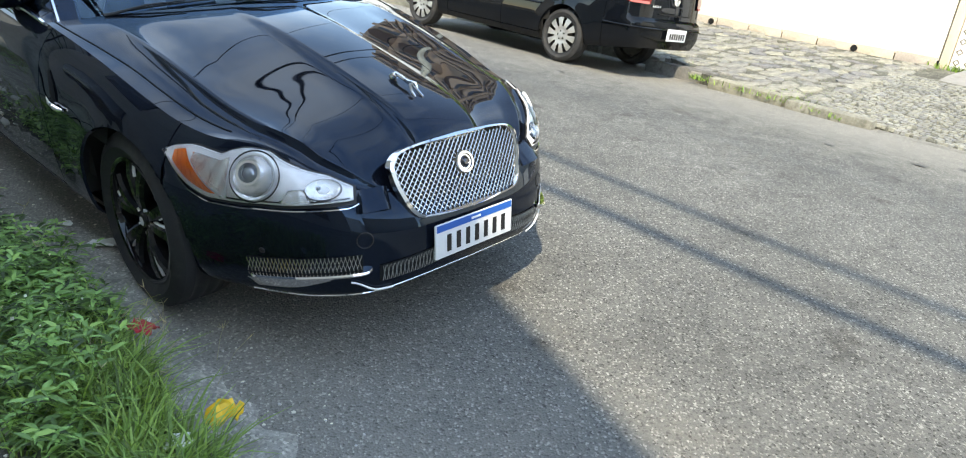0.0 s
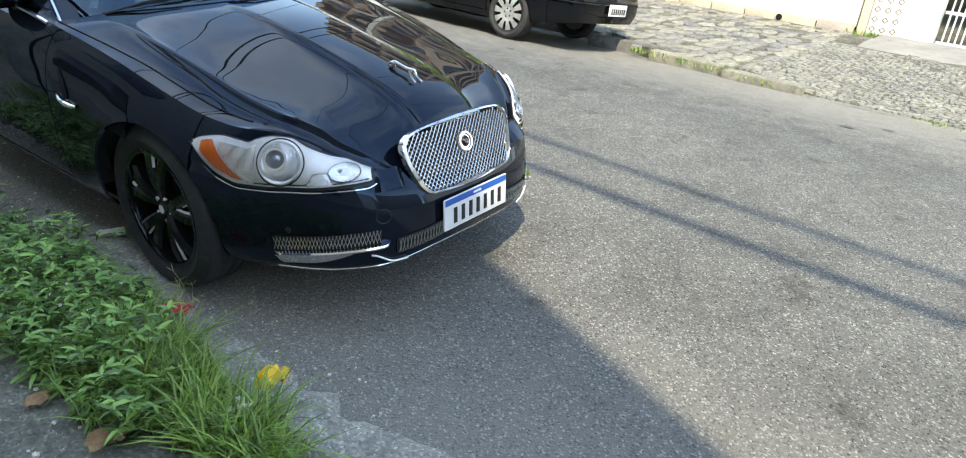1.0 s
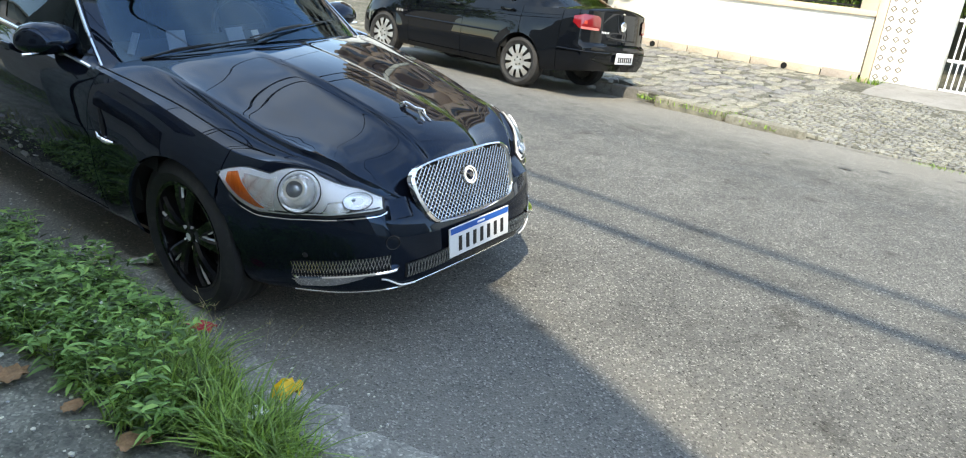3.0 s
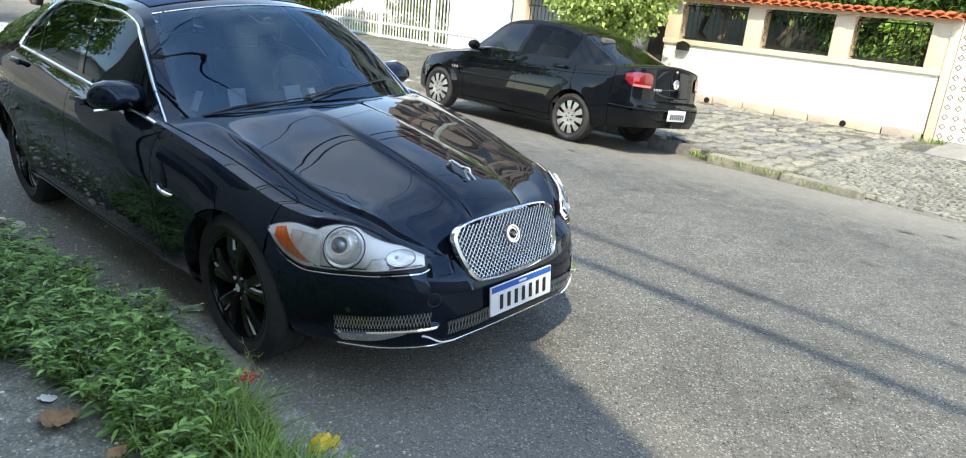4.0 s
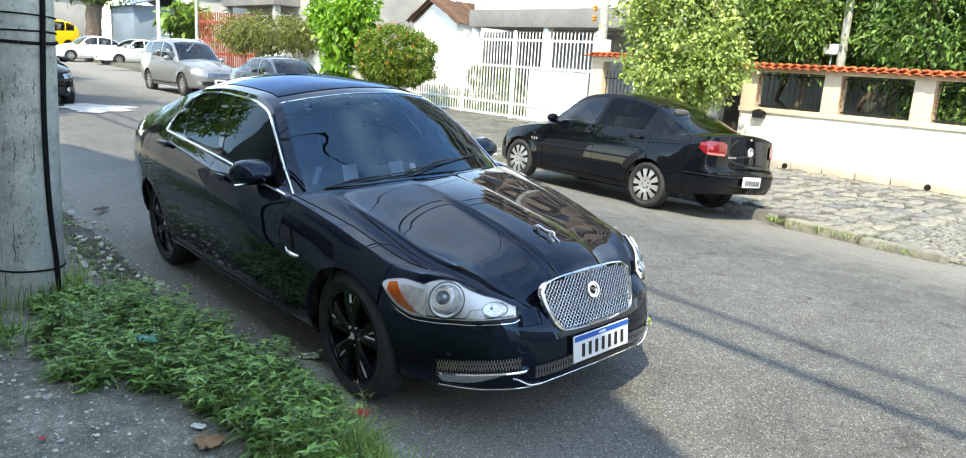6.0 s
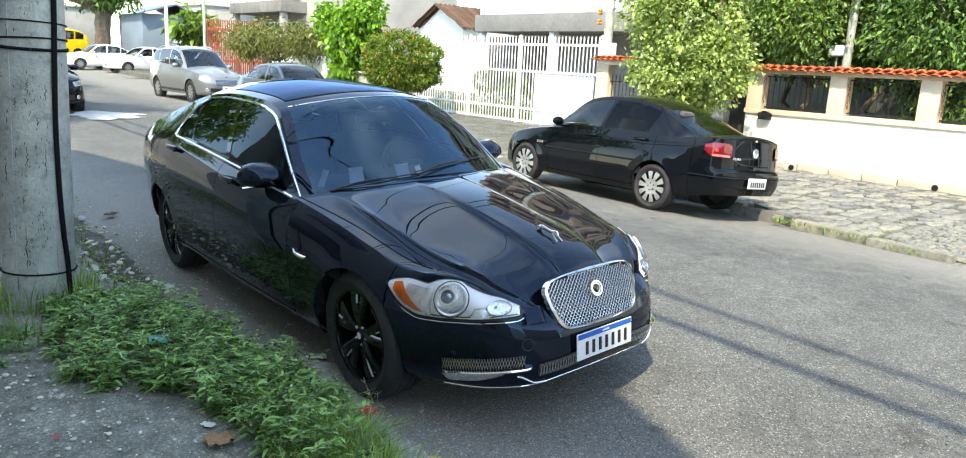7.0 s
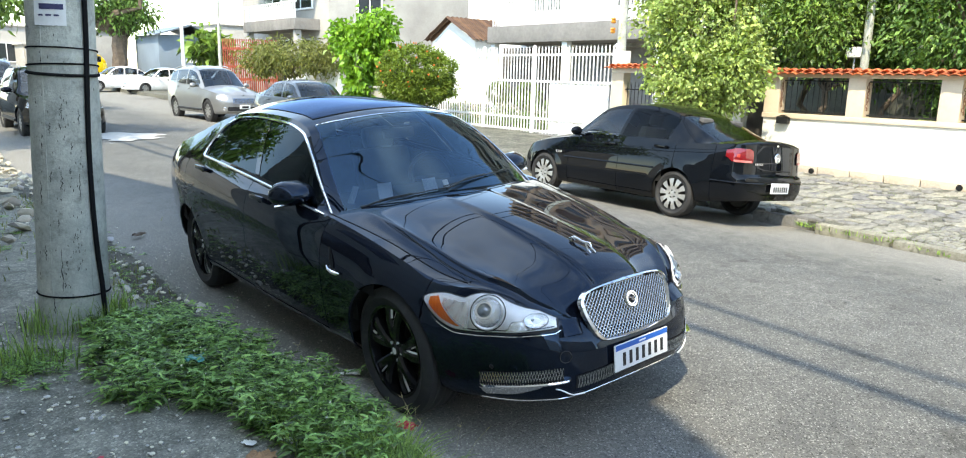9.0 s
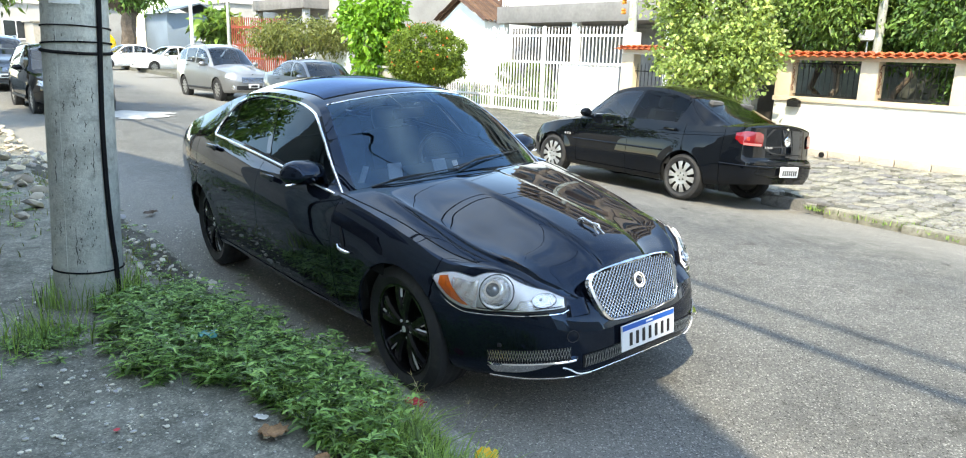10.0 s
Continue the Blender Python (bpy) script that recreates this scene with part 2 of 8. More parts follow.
M_SMOKE = pane_mat("smoked_car_glass", (0.24, 0.28, 0.30), gain=0.85)
M_AMBER = mat("amber_lens", (1.0, 0.20, 0.012), 0.15, vary=0.1, coat=1.0)
M_RED = mat("red_lens", (0.17, 0.003, 0.006), 0.10, vary=0.12, coat=1.0)
M_PLATE = mat("plate_white", (0.72, 0.73, 0.74), 0.4, vary=0.06)
M_PBLUE = mat("plate_blue", (0.012, 0.105, 0.42), 0.4, vary=0.06)
M_PTEXT = mat("plate_black", (0.01, 0.01, 0.012), 0.5, vary=0.05)
M_REFL = mat("lamp_reflector", (0.92, 0.93, 0.94), 0.10, 0.85, vary=0.15, fine=40, bump=0.45)
M_BOWL = mat("lamp_bowl", (0.97, 0.97, 0.97), 0.18, 0.05, vary=0.08, scale=40, fine=60, bump=0.25)
M_SEAT = mat("seat_leather", (0.10, 0.095, 0.09), 0.6, vary=0.2)
M_DASH = mat("dashboard_plastic", (0.03, 0.03, 0.032), 0.55, vary=0.15)
M_PAPER = mat("paper_white", (0.82, 0.82, 0.80), 0.7, vary=0.1)
M_LENS = mat("projector_glass", (0.32, 0.36, 0.40), 0.03, vary=0.0, coat=1.0, metal=0.6)

# ---- mesh helpers ----


def to_mesh(name, bm, material, smooth=True, angle=35):
    me = bpy.data.meshes.new(name)
    bm.normal_update()
    bm.to_mesh(me)
    bm.free()
    for k in material if isinstance(material, (list, tuple)) else [material]:
        me.materials.append(k)
    if smooth and len(me.polygons):
        me.shade_smooth()
        me.set_sharp_from_angle(angle=radians(angle))
    return me


def part(name, bm, material, parent=None, label="", smooth=True, angle=35, m=None):
    """One mesh object under a thing or a part."""
    ob = new(name, to_mesh(name, bm, material, smooth, angle))
    if parent is not None:
        ob.parent = parent
    if m is not None:
        ob.matrix_basis = m
    return tagged(ob, label)


def thing(name, label, category, m=None, group="", kind=""):
    ob = new(name)
    ob.empty_display_size = 0.1
    if m is not None:
        ob.matrix_basis = m
    return tagged(ob, label, category, group, kind)


def solid(name, bm, material, label, category, group="", kind="", smooth=True, m=None, angle=35):
    """A thing that is one mesh."""
    return tagged(part(name, bm, material, None, "", smooth, angle, m), label, category, group, kind)


def share(ob, parent, m, name=None):
    """A part again under another parent, with its sub-parts, on the same meshes."""
    o = ob.copy()
    scene.collection.objects.link(o)
    o.parent = parent
    o.matrix_parent_inverse = Matrix()
    o.matrix_basis = m
    for c in ob.children:
        share(c, o, c.matrix_basis.copy())
    return o


def quads(bm, rows, closed=False, flip=False):
    """Faces between rows of points."""
    vs = [[bm.verts.new(p) for p in r] for r in rows]
    for a, b in zip(vs, vs[1:]):
        n = len(a)
        for i in range(n if closed else n - 1):
            j = (i + 1) % n
            f = (a[i], a[j], b[j], b[i])
            try:
                bm.faces.new(f[::-1] if flip else f)
            except ValueError:
                pass
    return vs


def box(bm, c, size, m=None, bevel=0.0):
    """A block about c, bevelled."""
    b = bmesh.new()
    bmesh.ops.create_cube(b, size=1.0)
    bmesh.ops.scale(b, vec=size, verts=b.verts)
    if bevel > 0:
        bmesh.ops.bevel(b, geom=b.edges[:], offset=bevel, segments=2, affect="EDGES", profile=0.6)
    bmesh.ops.transform(b, matrix=Matrix.Translation(c) @ (m or Matrix()), verts=b.verts)
    join(bm, b)
    return bm


def join(bm, b):
    base = {v: bm.verts.new(v.co) for v in b.verts}
    for f in b.faces:
        g = bm.faces.new([base[v] for v in f.verts])
        g.material_index, g.smooth = f.material_index, f.smooth
    b.free()


def tube(bm, pts, r, n=8, cap=True, flat=1.0):
    """A round bar along points; r may be a list."""
    pts = [Vector(p) for p in pts]
    rows, up = [], None
    for i, p in enumerate(pts):
        d = (pts[min(i + 1, len(pts) - 1)] - pts[max(i - 1, 0)]).normalized()
        if up is None:
            up = Vector((0, 0, 1)) if abs(d.z) < 0.9 else Vector((1, 0, 0))
        side = d.cross(up).normalized()
        up = side.cross(d).normalized()
        rr = r[i] if isinstance(r, (list, tuple)) else r
        rows.append([p + rr * (math.cos(2 * math.pi * k / n) * side + flat * math.sin(2 * math.pi * k / n) * up) for k in range(n)])
    vs = quads(bm, rows, closed=True)
    if cap:
        bm.faces.new(vs[0][::-1])
        bm.faces.new(vs[-1])
    return bm


def lathe(bm, prof, n=32, m=None, closed_ends=True):
    """A profile of (radius, along) turned about the x axis."""
    rows = []
    for r, a in prof:
        rows.append([(m or Matrix()) @ Vector((a, r * math.cos(2 * math.pi * k / n), r * math.sin(2 * math.pi * k / n))) for k in range(n)])
    quads(bm, rows, closed=True)
    return bm


def spl(keys):
    """A smooth curve through keys (t, value...), without overshoot."""
    k = np.array(keys, float)
    t, v = k[:, 0], k[:, 1:]
    d = np.diff(v, axis=0) / np.diff(t)[:, None]
    g = np.zeros_like(v)
    g[0], g[-1] = d[0], d[-1]
    for i in range(1, len(t) - 1):
        ok = d[i - 1] * d[i] > 0
        g[i] = np.where(ok, 2 * d[i - 1] * d[i] / np.where(ok, d[i - 1] + d[i], 1), 0)

    def at(x):
        x = min(max(x, t[0]), t[-1])
        i = min(int(np.searchsorted(t, x, "right")) - 1, len(t) - 2)
        h = t[i + 1] - t[i]
        u = (x - t[i]) / h
        a = (2 * u ** 3 - 3 * u ** 2 + 1) * v[i] + (u ** 3 - 2 * u ** 2 + u) * h * g[i] + (-2 * u ** 3 + 3 * u ** 2) * v[i + 1] + (u ** 3 - u ** 2) * h * g[i + 1]
        return float(a[0]) if len(a) == 1 else a
    return at


def step(x, a=0.0, b=1.0):
    u = min(max((x - a) / (b - a), 0), 1)
    return u * u * (3 - 2 * u)


def noisy(p, scale, seed=0.0):
    return noise.noise(Vector(p) * scale + Vector((seed, seed * 1.7, -seed)))

# ---- cars ----
# A car stands with its front axle's middle over the origin and looks along -y.


class Body:
    """The skin of a car as smooth surfaces: a skirt round the plan, hood and deck, and the cabin."""

    def __init__(self, plan, zb, zs, ins_f, ins_s, ins_r, hood, bulge, deck, rail, mid, axle, arch, wheel_z, bend=0.16, flare=0.012, belt=(0.64, 3.3), lean=0.05, crest=0.0, tilt=0.0, front=0.0):
        self.lean, self.crest, self.tilt = lean, crest, tilt
        p = np.array(plan, float)
        d = np.r_[0, np.cumsum(np.hypot(*np.diff(p, axis=0).T))]
        self.length = d[-1]
        self.plan = spl([(s, *q) for s, q in zip(d, p)])
        self.zb, self.zs, self.hood, self.bulge, self.deck = spl(zb), spl(zs), spl(hood), spl(bulge), spl(deck)
        self.ins = [spl(k) for k in (ins_f, ins_s, ins_r)]
        self.rail, self.mid = spl(rail), spl(mid)
        self.axles, self.arch, self.wheel_z, self.bend, self.flare, self.belt = (front, axle), arch, wheel_z, bend, flare, belt
        ss = np.linspace(0, self.length, 800)
        yy = np.array([self.plan(s)[1] for s in ss])
        self._s, self._y = ss, np.maximum.accumulate(yy)
        self.knee = d[int(np.argmax(p[:, 0]))]

    def s_of(self, y):
        return float(np.interp(y, self._y, self._s))

    def frame_at(self, s):
        a, b = self.plan(max(s - 0.012, 0)), self.plan(min(s + 0.012, self.length))
        t = np.array(b) - np.array(a)
        if s < 0.02:
            t = np.array([1.0, 0.0])
        if s > self.length - 0.02:
            t = np.array([-1.0, 0.0])
        t = t / np.hypot(*t)
        return self.plan(s), np.array([t[1], -t[0]])

    def skirt(self, s, h, side=-1):
        p, n = self.frame_at(s)
        f, r = step(-n[1], 0.15, 0.95), step(n[1], 0.15, 0.95)
        i = f * self.ins[0](h) + r * self.ins[2](h) + (1 - f - r) * self.ins[1](h)
        zb, zs = self.zb(p[1]), self.zs(p[1])
        z = zb + h * (zs - zb)
        out = 0.0
        for ya in self.axles:
            dd = math.hypot(p[1] - ya, z - self.wheel_z)
            out += self.flare * math.exp(-((dd - self.arch) / 0.07) ** 2) * step(n[0], 0.5, 0.95)
        q = np.array(p) - n * (i - out)
        return Vector((side * max(q[0], 0.0), q[1], z))

    def at_z(self, s, z, side=-1, out=0.0):
        """The point of the skirt at a height, moved outwards."""
        p, n = self.frame_at(s)
        zb, zs = self.zb(p[1]), self.zs(p[1])
        h = (z - zb) / (zs - zb)
        q = self.skirt(s, min(max(h, 0), 1), side)
        e = 0.002
        u = (self.skirt(s, min(h + e, 1), side) - self.skirt(s, min(h + e, 1) - 2 * e, side)).normalized()
        if h > 1:
            q = q + u * ((h - 1) * (zs - zb)) / max(u.z, 0.3)
        t = Vector((side * -n[1], n[0], 0))
        w = t.cross(u) * side
        w = w if w.dot(Vector((side * n[0], n[1], 0))) > 0 else -w
        return q + w.normalized() * out

    def top(self, s, x_part, side=-1, rear=False):
        """Hood or deck: a row from the shoulder (0) to the middle (1)."""
        q = self.skirt(s, 1.0, side)
        y, xs = q.y, abs(q.x)
        zc = (self.deck if rear else self.hood)(y)
        x = xs * (1 - x_part)
        b = min(self.bulge(y), xs * 0.9) if not rear else xs * 0.75
        g, dip = 1.0, 0.0
        if xs > 1e-4:
            g = 1 - (x / xs) ** (1.9 if self.crest else 2.5)
            b1 = min(0.14, b * 0.4)
            fade = step(zc - q.z, 0.0, 0.1)
            if not rear and x >= b1:
                w = min((x - b1) / (b - b1), 1.0)
                dip = 0.024 * math.sin(math.pi * w ** 0.6) * step(y, 0.62, -0.35) + 0.007 * step(w, 0.0, 0.10) * (1 - step(w, 0.70, 1.0)) * step(y, 0.66, 0.3)
                dip -= self.crest * math.exp(-abs(x - b) / 0.030) * step(y, 0.66, 0.3)
                if x > b:
                    dip += 1.6 * self.crest * math.sin(math.pi * ((x - b) / (xs - b)) ** 0.8) * step(y, 0.66, 0.2)
                dip *= fade
        k = 1 - (x / xs) ** 2 if xs > 1e-4 else 1.0
        yy = y + (-self.bend * step(y, -0.5, 0.6) if not rear else 0.10 * step(y, self.belt[1] + 0.5, self.belt[1])) * k
        return Vector((side * x, yy, q.z + (zc - q.z) * g - dip))

    def columns(self, s, v):
        """Spreads the hood's columns so that some run along its creases."""
        q = self.skirt(s, 1.0)
        xs = abs(q.x)
        if xs < 0.05:
            return v
        b = min(self.bulge(q.y), xs * 0.9)
        b1 = min(0.14, b * 0.4)
        x = xs + (b - xs) * v / 0.3 if v < 0.3 else (b + (b1 - b) * (v - 0.3) / 0.45 if v < 0.75 else b1 * (1 - (v - 0.75) / 0.25))
        return 1 - x / xs

    def belt_at(self, q, side=-1):
        y = self.belt[0] + (q - self.lean * math.sin(math.pi * q)) * (self.belt[1] - self.belt[0])
        return self.skirt(self.s_of(y), 1.0, side)

    def cabin_side(self, q, v, side=-1, out=0.0):
        q = q + self.tilt * (v - 0.30) * math.sin(math.pi * min(max(q, 0), 1)) ** 2
        a, r = self.belt_at(q, side), self.rail(q)
        b = Vector((side * r[0], r[1], r[2]))
        p = a.lerp(b, v)
        hh = max(b.z - a.z, 0)
        p.x += side * (0.10 * hh * 4 * v * (1 - v) * 0.5 + out)
        return p

    def cabin_top(self, q, t, side=-1, out=0.0):
        r, c = self.rail(q), self.mid(q)
        k = 1 - (1 - t) ** 2.1
        return Vector((side * r[0] * (1 - t), r[1] + (c[0] - r[1]) * k, r[2] + (c[1] - r[2]) * k + out))


def surf(fn, us, vs, keep=None, flip=False, bm=None):
    bm = bm or bmesh.new()
    rows = [[fn(u, v) for v in vs] for u in us]
    vt = [[bm.verts.new(p) for p in r] for r in rows]
    for i in range(len(us) - 1):
        for j in range(len(vs) - 1):
            if keep and not keep((us[i] + us[i + 1]) / 2, (vs[j] + vs[j + 1]) / 2):
                continue
            f = [vt[i][j], vt[i][j + 1], vt[i + 1][j + 1], vt[i + 1][j]]
            f = [a for k, a in enumerate(f) if (a.co - f[k - 1].co).length > 1e-6]
            if len(f) > 2:
                try:
                    bm.faces.new(f[::-1] if flip else f)
                except ValueError:
                    pass
    loose = [v for v in bm.verts if not v.link_faces]
    bmesh.ops.delete(bm, geom=loose, context="VERTS")
    return bm


def outward(bm, way):
    """Turns all faces so that they look along a way on the whole."""
    bm.normal_update()
    if sum(f.calc_area() * f.normal.dot(Vector(way)) for f in bm.faces) < 0:
        bmesh.ops.reverse_faces(bm, faces=bm.faces)
    return bm


def skirt_parts(body, cuts, sill, step_s, rows_h, side):
    """The skirt cut into panels at the plan's y values of cuts, with open joints, wheel arches cut out. Returns name -> bmesh."""
    gap = 0.003
    us = set(np.arange(0, body.length, step_s).tolist() + [body.length])
    lines = [body.s_of(y) for y, _ in cuts[1:]]
    us = [u for u in us if all(abs(u - l) > gap * 2.5 for l in lines)] + [l + e for l in lines for e in (-gap, gap)]
    us = sorted(us)
    vs = sorted(set(np.linspace(0, 1, rows_h).tolist() + [sill - 0.006, sill + 0.006])) if sill else np.linspace(0, 1, rows_h).tolist()
    pts = [[body.skirt(u, v, side) for v in vs] for u in us]
    R = body.arch
    names, kept = {}, {}
    for i in range(len(us) - 1):
        um = (us[i] + us[i + 1]) / 2
        if any(abs(um - l) < gap * 0.9 for l in lines):
            continue
        y = body.plan(um)[1]
        who = cuts[0][1]
        for (yc, nm), l in zip(cuts[1:], lines):
            if um > l:
                who = nm
        for j in range(len(vs) - 1):
            vm = (vs[j] + vs[j + 1]) / 2
            c = (pts[i][j] + pts[i + 1][j + 1]) / 2
            if any(math.hypot(c.y - ya, c.z - body.wheel_z) < R for ya in body.axles) and abs(c.x) > 0.5:
                continue
            w = who
            if sill and "door" in who:
                if abs(vm - sill) < 0.005:
                    continue
                if vm < sill:
                    w = "sill"
            kept[i, j] = w
    # snap the arch's edge to its circle
    near = {}
    for i in range(len(us)):
        for j in range(len(vs)):
            f = [(i - a, j - b) in kept for a in (0, 1) for b in (0, 1) if 0 <= i - a < len(us) - 1 and 0 <= j - b < len(vs) - 1]
            if any(f) and not all(f):
                p = pts[i][j]
                for ya in body.axles:
                    d = math.hypot(p.y - ya, p.z - body.wheel_z)
                    if abs(d - R) < 0.05 and d > 1e-3 and abs(p.x) > 0.5:
                        pts[i][j] = Vector((p.x, ya + (p.y - ya) * R / d, body.wheel_z + (p.z - body.wheel_z) * R / d))
                        near[i, j] = ya
    for (i, j), w in kept.items():
        bm, vt = names.setdefault(w, (bmesh.new(), {}))
        f = []
        for a, b in ((i, j), (i, j + 1), (i + 1, j + 1), (i + 1, j)):
            if (a, b) not in vt:
                vt[a, b] = bm.verts.new(pts[a][b])
            f.append(vt[a, b])
        f = [a for k, a in enumerate(f) if (a.co - f[k - 1].co).length > 1e-6]
        if len(f) > 2:
            try:
                bm.faces.new(f if side < 0 else f[::-1])
            except ValueError:
                pass
    return {k: b for k, (b, _) in names.items()}


def thicken(bm, d=0.012):
    """Gives a panel a folded-in edge."""
    edges = [e for e in bm.edges if e.is_boundary]
    bm.normal_update()
    made = bmesh.ops.extrude_edge_only(bm, edges=edges)["geom"]
    for v in [g for g in made if isinstance(g, bmesh.types.BMVert)]:
        n = Vector()
        for e in v.link_edges:
            o = e.other_vert(v)
            n += o.normal
        if n.length > 0:
            v.co -= n.normalized() * d
    return bm


def tyre_mesh(R, w, rim):
    bm = bmesh.new()
    h = R - rim
    prof = [(rim - 0.01, -w * 0.40), (rim + 0.006, -w * 0.44), (rim + h * 0.45, -w * 0.52), (R - 0.02, -w * 0.47), (R - 0.004, -w * 0.40)]
    for k in (-0.2, 0.0, 0.2):
        prof += [(R, w * (k - 0.06)), (R - 0.006, w * (k - 0.02)), (R - 0.006, w * (k + 0.02)), (R, w * (k + 0.06))]
    prof += [(R - 0.004, w * 0.40), (R - 0.02, w * 0.47), (rim + h * 0.45, w * 0.52), (rim + 0.006, w * 0.44), (rim - 0.01, w * 0.40)]
    return lathe(bm, prof, 48)


def wheel(parent, R, w, rim, style, low=False):
    """A wheel whose outer face looks along -x, its hub at the origin."""
    bm = bmesh.new()
    lathe(bm, [(rim, -w * 0.43), (rim + 0.004, -w * 0.45), (rim - 0.012, -w * 0.44), (rim - 0.02, -w * 0.30), (rim - 0.03, w * 0.1), (rim - 0.02, w * 0.42)], 40)
    ob = part("wheel", bm, M_RIMB if style == "five" else M_DARK, parent)
    part("tyre", tyre_mesh(R, w, rim), M_RUBBER, ob)
    bm = bmesh.new()
    lathe(bm, [(0.0, 0.03), (rim - 0.025, 0.03), (rim - 0.03, 0.045), (0, 0.045)], 28)
    part("brake_disc", bm, M_DARK, ob)
    face = -w * 0.34
    if style == "five":
        for k in range(5):
            for sgn in (-1, 1):
                spokes = bmesh.new()
                m = pose(0, 0, 0, 72 * k + sgn * 13)
                rows = []
                for f in (0.0, 0.35, 0.7, 1.0):
                    r = 0.035 + f * (rim - 0.045)
                    hw = 0.021 + 0.010 * f
                    off = sgn * (0.010 - 0.012 * f)
                    x = face - 0.004 - 0.018 * math.sin(f * math.pi * 0.9)
                    rows.append([m @ Vector(p) for p in ((x + 0.04, off - hw, r), (x + 0.006, off - hw, r), (x - 0.006, off - hw * 0.55, r), (x - 0.006, off + hw * 0.55, r), (x + 0.006, off + hw, r), (x + 0.04, off + hw, r))])
                quads(spokes, rows)
                for edge in (-1, 1):
                    b0 = []
                    for f in ((0.42, 0.66, 0.93) if sgn > 0 else (0.70, 0.82, 0.93)):
                        r = 0.035 + f * (rim - 0.045)
                        hw = 0.021 + 0.010 * f
                        off = sgn * (0.010 - 0.012 * f)
                        x = face - 0.004 - 0.018 * math.sin(f * math.pi * 0.9)
                        b0.append([m @ Vector(p) for p in ((x + 0.010, off + edge * (hw + 0.002), r), (x + 0.004, off + edge * (hw + 0.002), r), (x + 0.0005, off + edge * hw * 0.88, r))])
                    if edge == sgn:
                        bright = bmesh.new()
                        quads(bright, b0)
                        part("spoke_facet", bright, M_ALLOY, ob, "bright machined spoke edge")
                part("spoke", spokes, M_RIMB, ob)
        bm = bmesh.new()
        lathe(bm, [(0.0, face - 0.016), (0.026, face - 0.014), (0.033, face - 0.004), (0.06, face), (0.07, face + 0.04)], 24)
        part("hub", bm, M_RIMB, ob)
        for k in range(5):
            bm = bmesh.new()
            a = radians(72 * k + 36)
            lathe(bm, [(0, face - 0.012), (0.009, face - 0.011), (0.010, face + 0.01)], 8, Matrix.Translation((0, 0.05 * math.cos(a), 0.05 * math.sin(a))))
            part("wheel_nut", bm, M_ALLOY, ob, "bright wheel nut")
        bm = bmesh.new()
        lathe(bm, [(0.0, face - 0.0175), (0.018, face - 0.017)], 16)
        part("centre_cap", bm, M_ALLOY, ob)
    else:
        # a pressed silver cover with slots
        n, slots = 80, 10
        bm = bmesh.new()
        radii = [0.0, 0.03, 0.055, 0.075, 0.095, 0.135, 0.165, 0.185, rim - 0.008, rim + 0.004]
        sc = rim / 0.20
        depth = [-0.012, -0.012, -0.006, -0.010, -0.014, -0.014, -0.010, -0.006, 0.0, 0.012]
        vt = [[bm.verts.new((face - 0.012 + x, min(r * sc, rim + 0.004) * math.cos(2 * math.pi * k / n), min(r * sc, rim + 0.004) * math.sin(2 * math.pi * k / n))) for k in range(n)] for r, x in zip(radii[1:], depth[1:])]
        for i in range(len(vt) - 1):
            for k in range(n):
                ph = (k * slots / n) % 1.0
                if 4 <= i <= 6 and 0.32 < ph < 0.68:
                    continue
                if i == 3 and 0.34 < ph < 0.66:
                    continue
                bm.faces.new((vt[i][k], vt[i][(k + 1) % n], vt[i + 1][(k + 1) % n], vt[i + 1][k]))
        bm.faces.new(vt[0][::-1])
        cap = part("hubcap", bm, M_HUBCAP, ob, "silver slotted plastic hubcap")
        bm = bmesh.new()
        lathe(bm, [(0.0, face - 0.022), (0.020 * sc, face - 0.022), (0.026 * sc, face - 0.018)], 20)
        part("cap_centre", bm, M_DARK, cap)
        for k in range(5):
            bm = bmesh.new()
            a = radians(72 * k)
            lathe(bm, [(0, face - 0.0275), (0.009, face - 0.0275), (0.009, face - 0.012)], 8, Matrix.Translation((0, 0.043 * sc * math.cos(a), 0.043 * sc * math.sin(a))))
            part("cap_nut", bm, M_DARK, cap)
    return ob


def lin(a, b, n):
    return np.linspace(a, b, n).tolist()


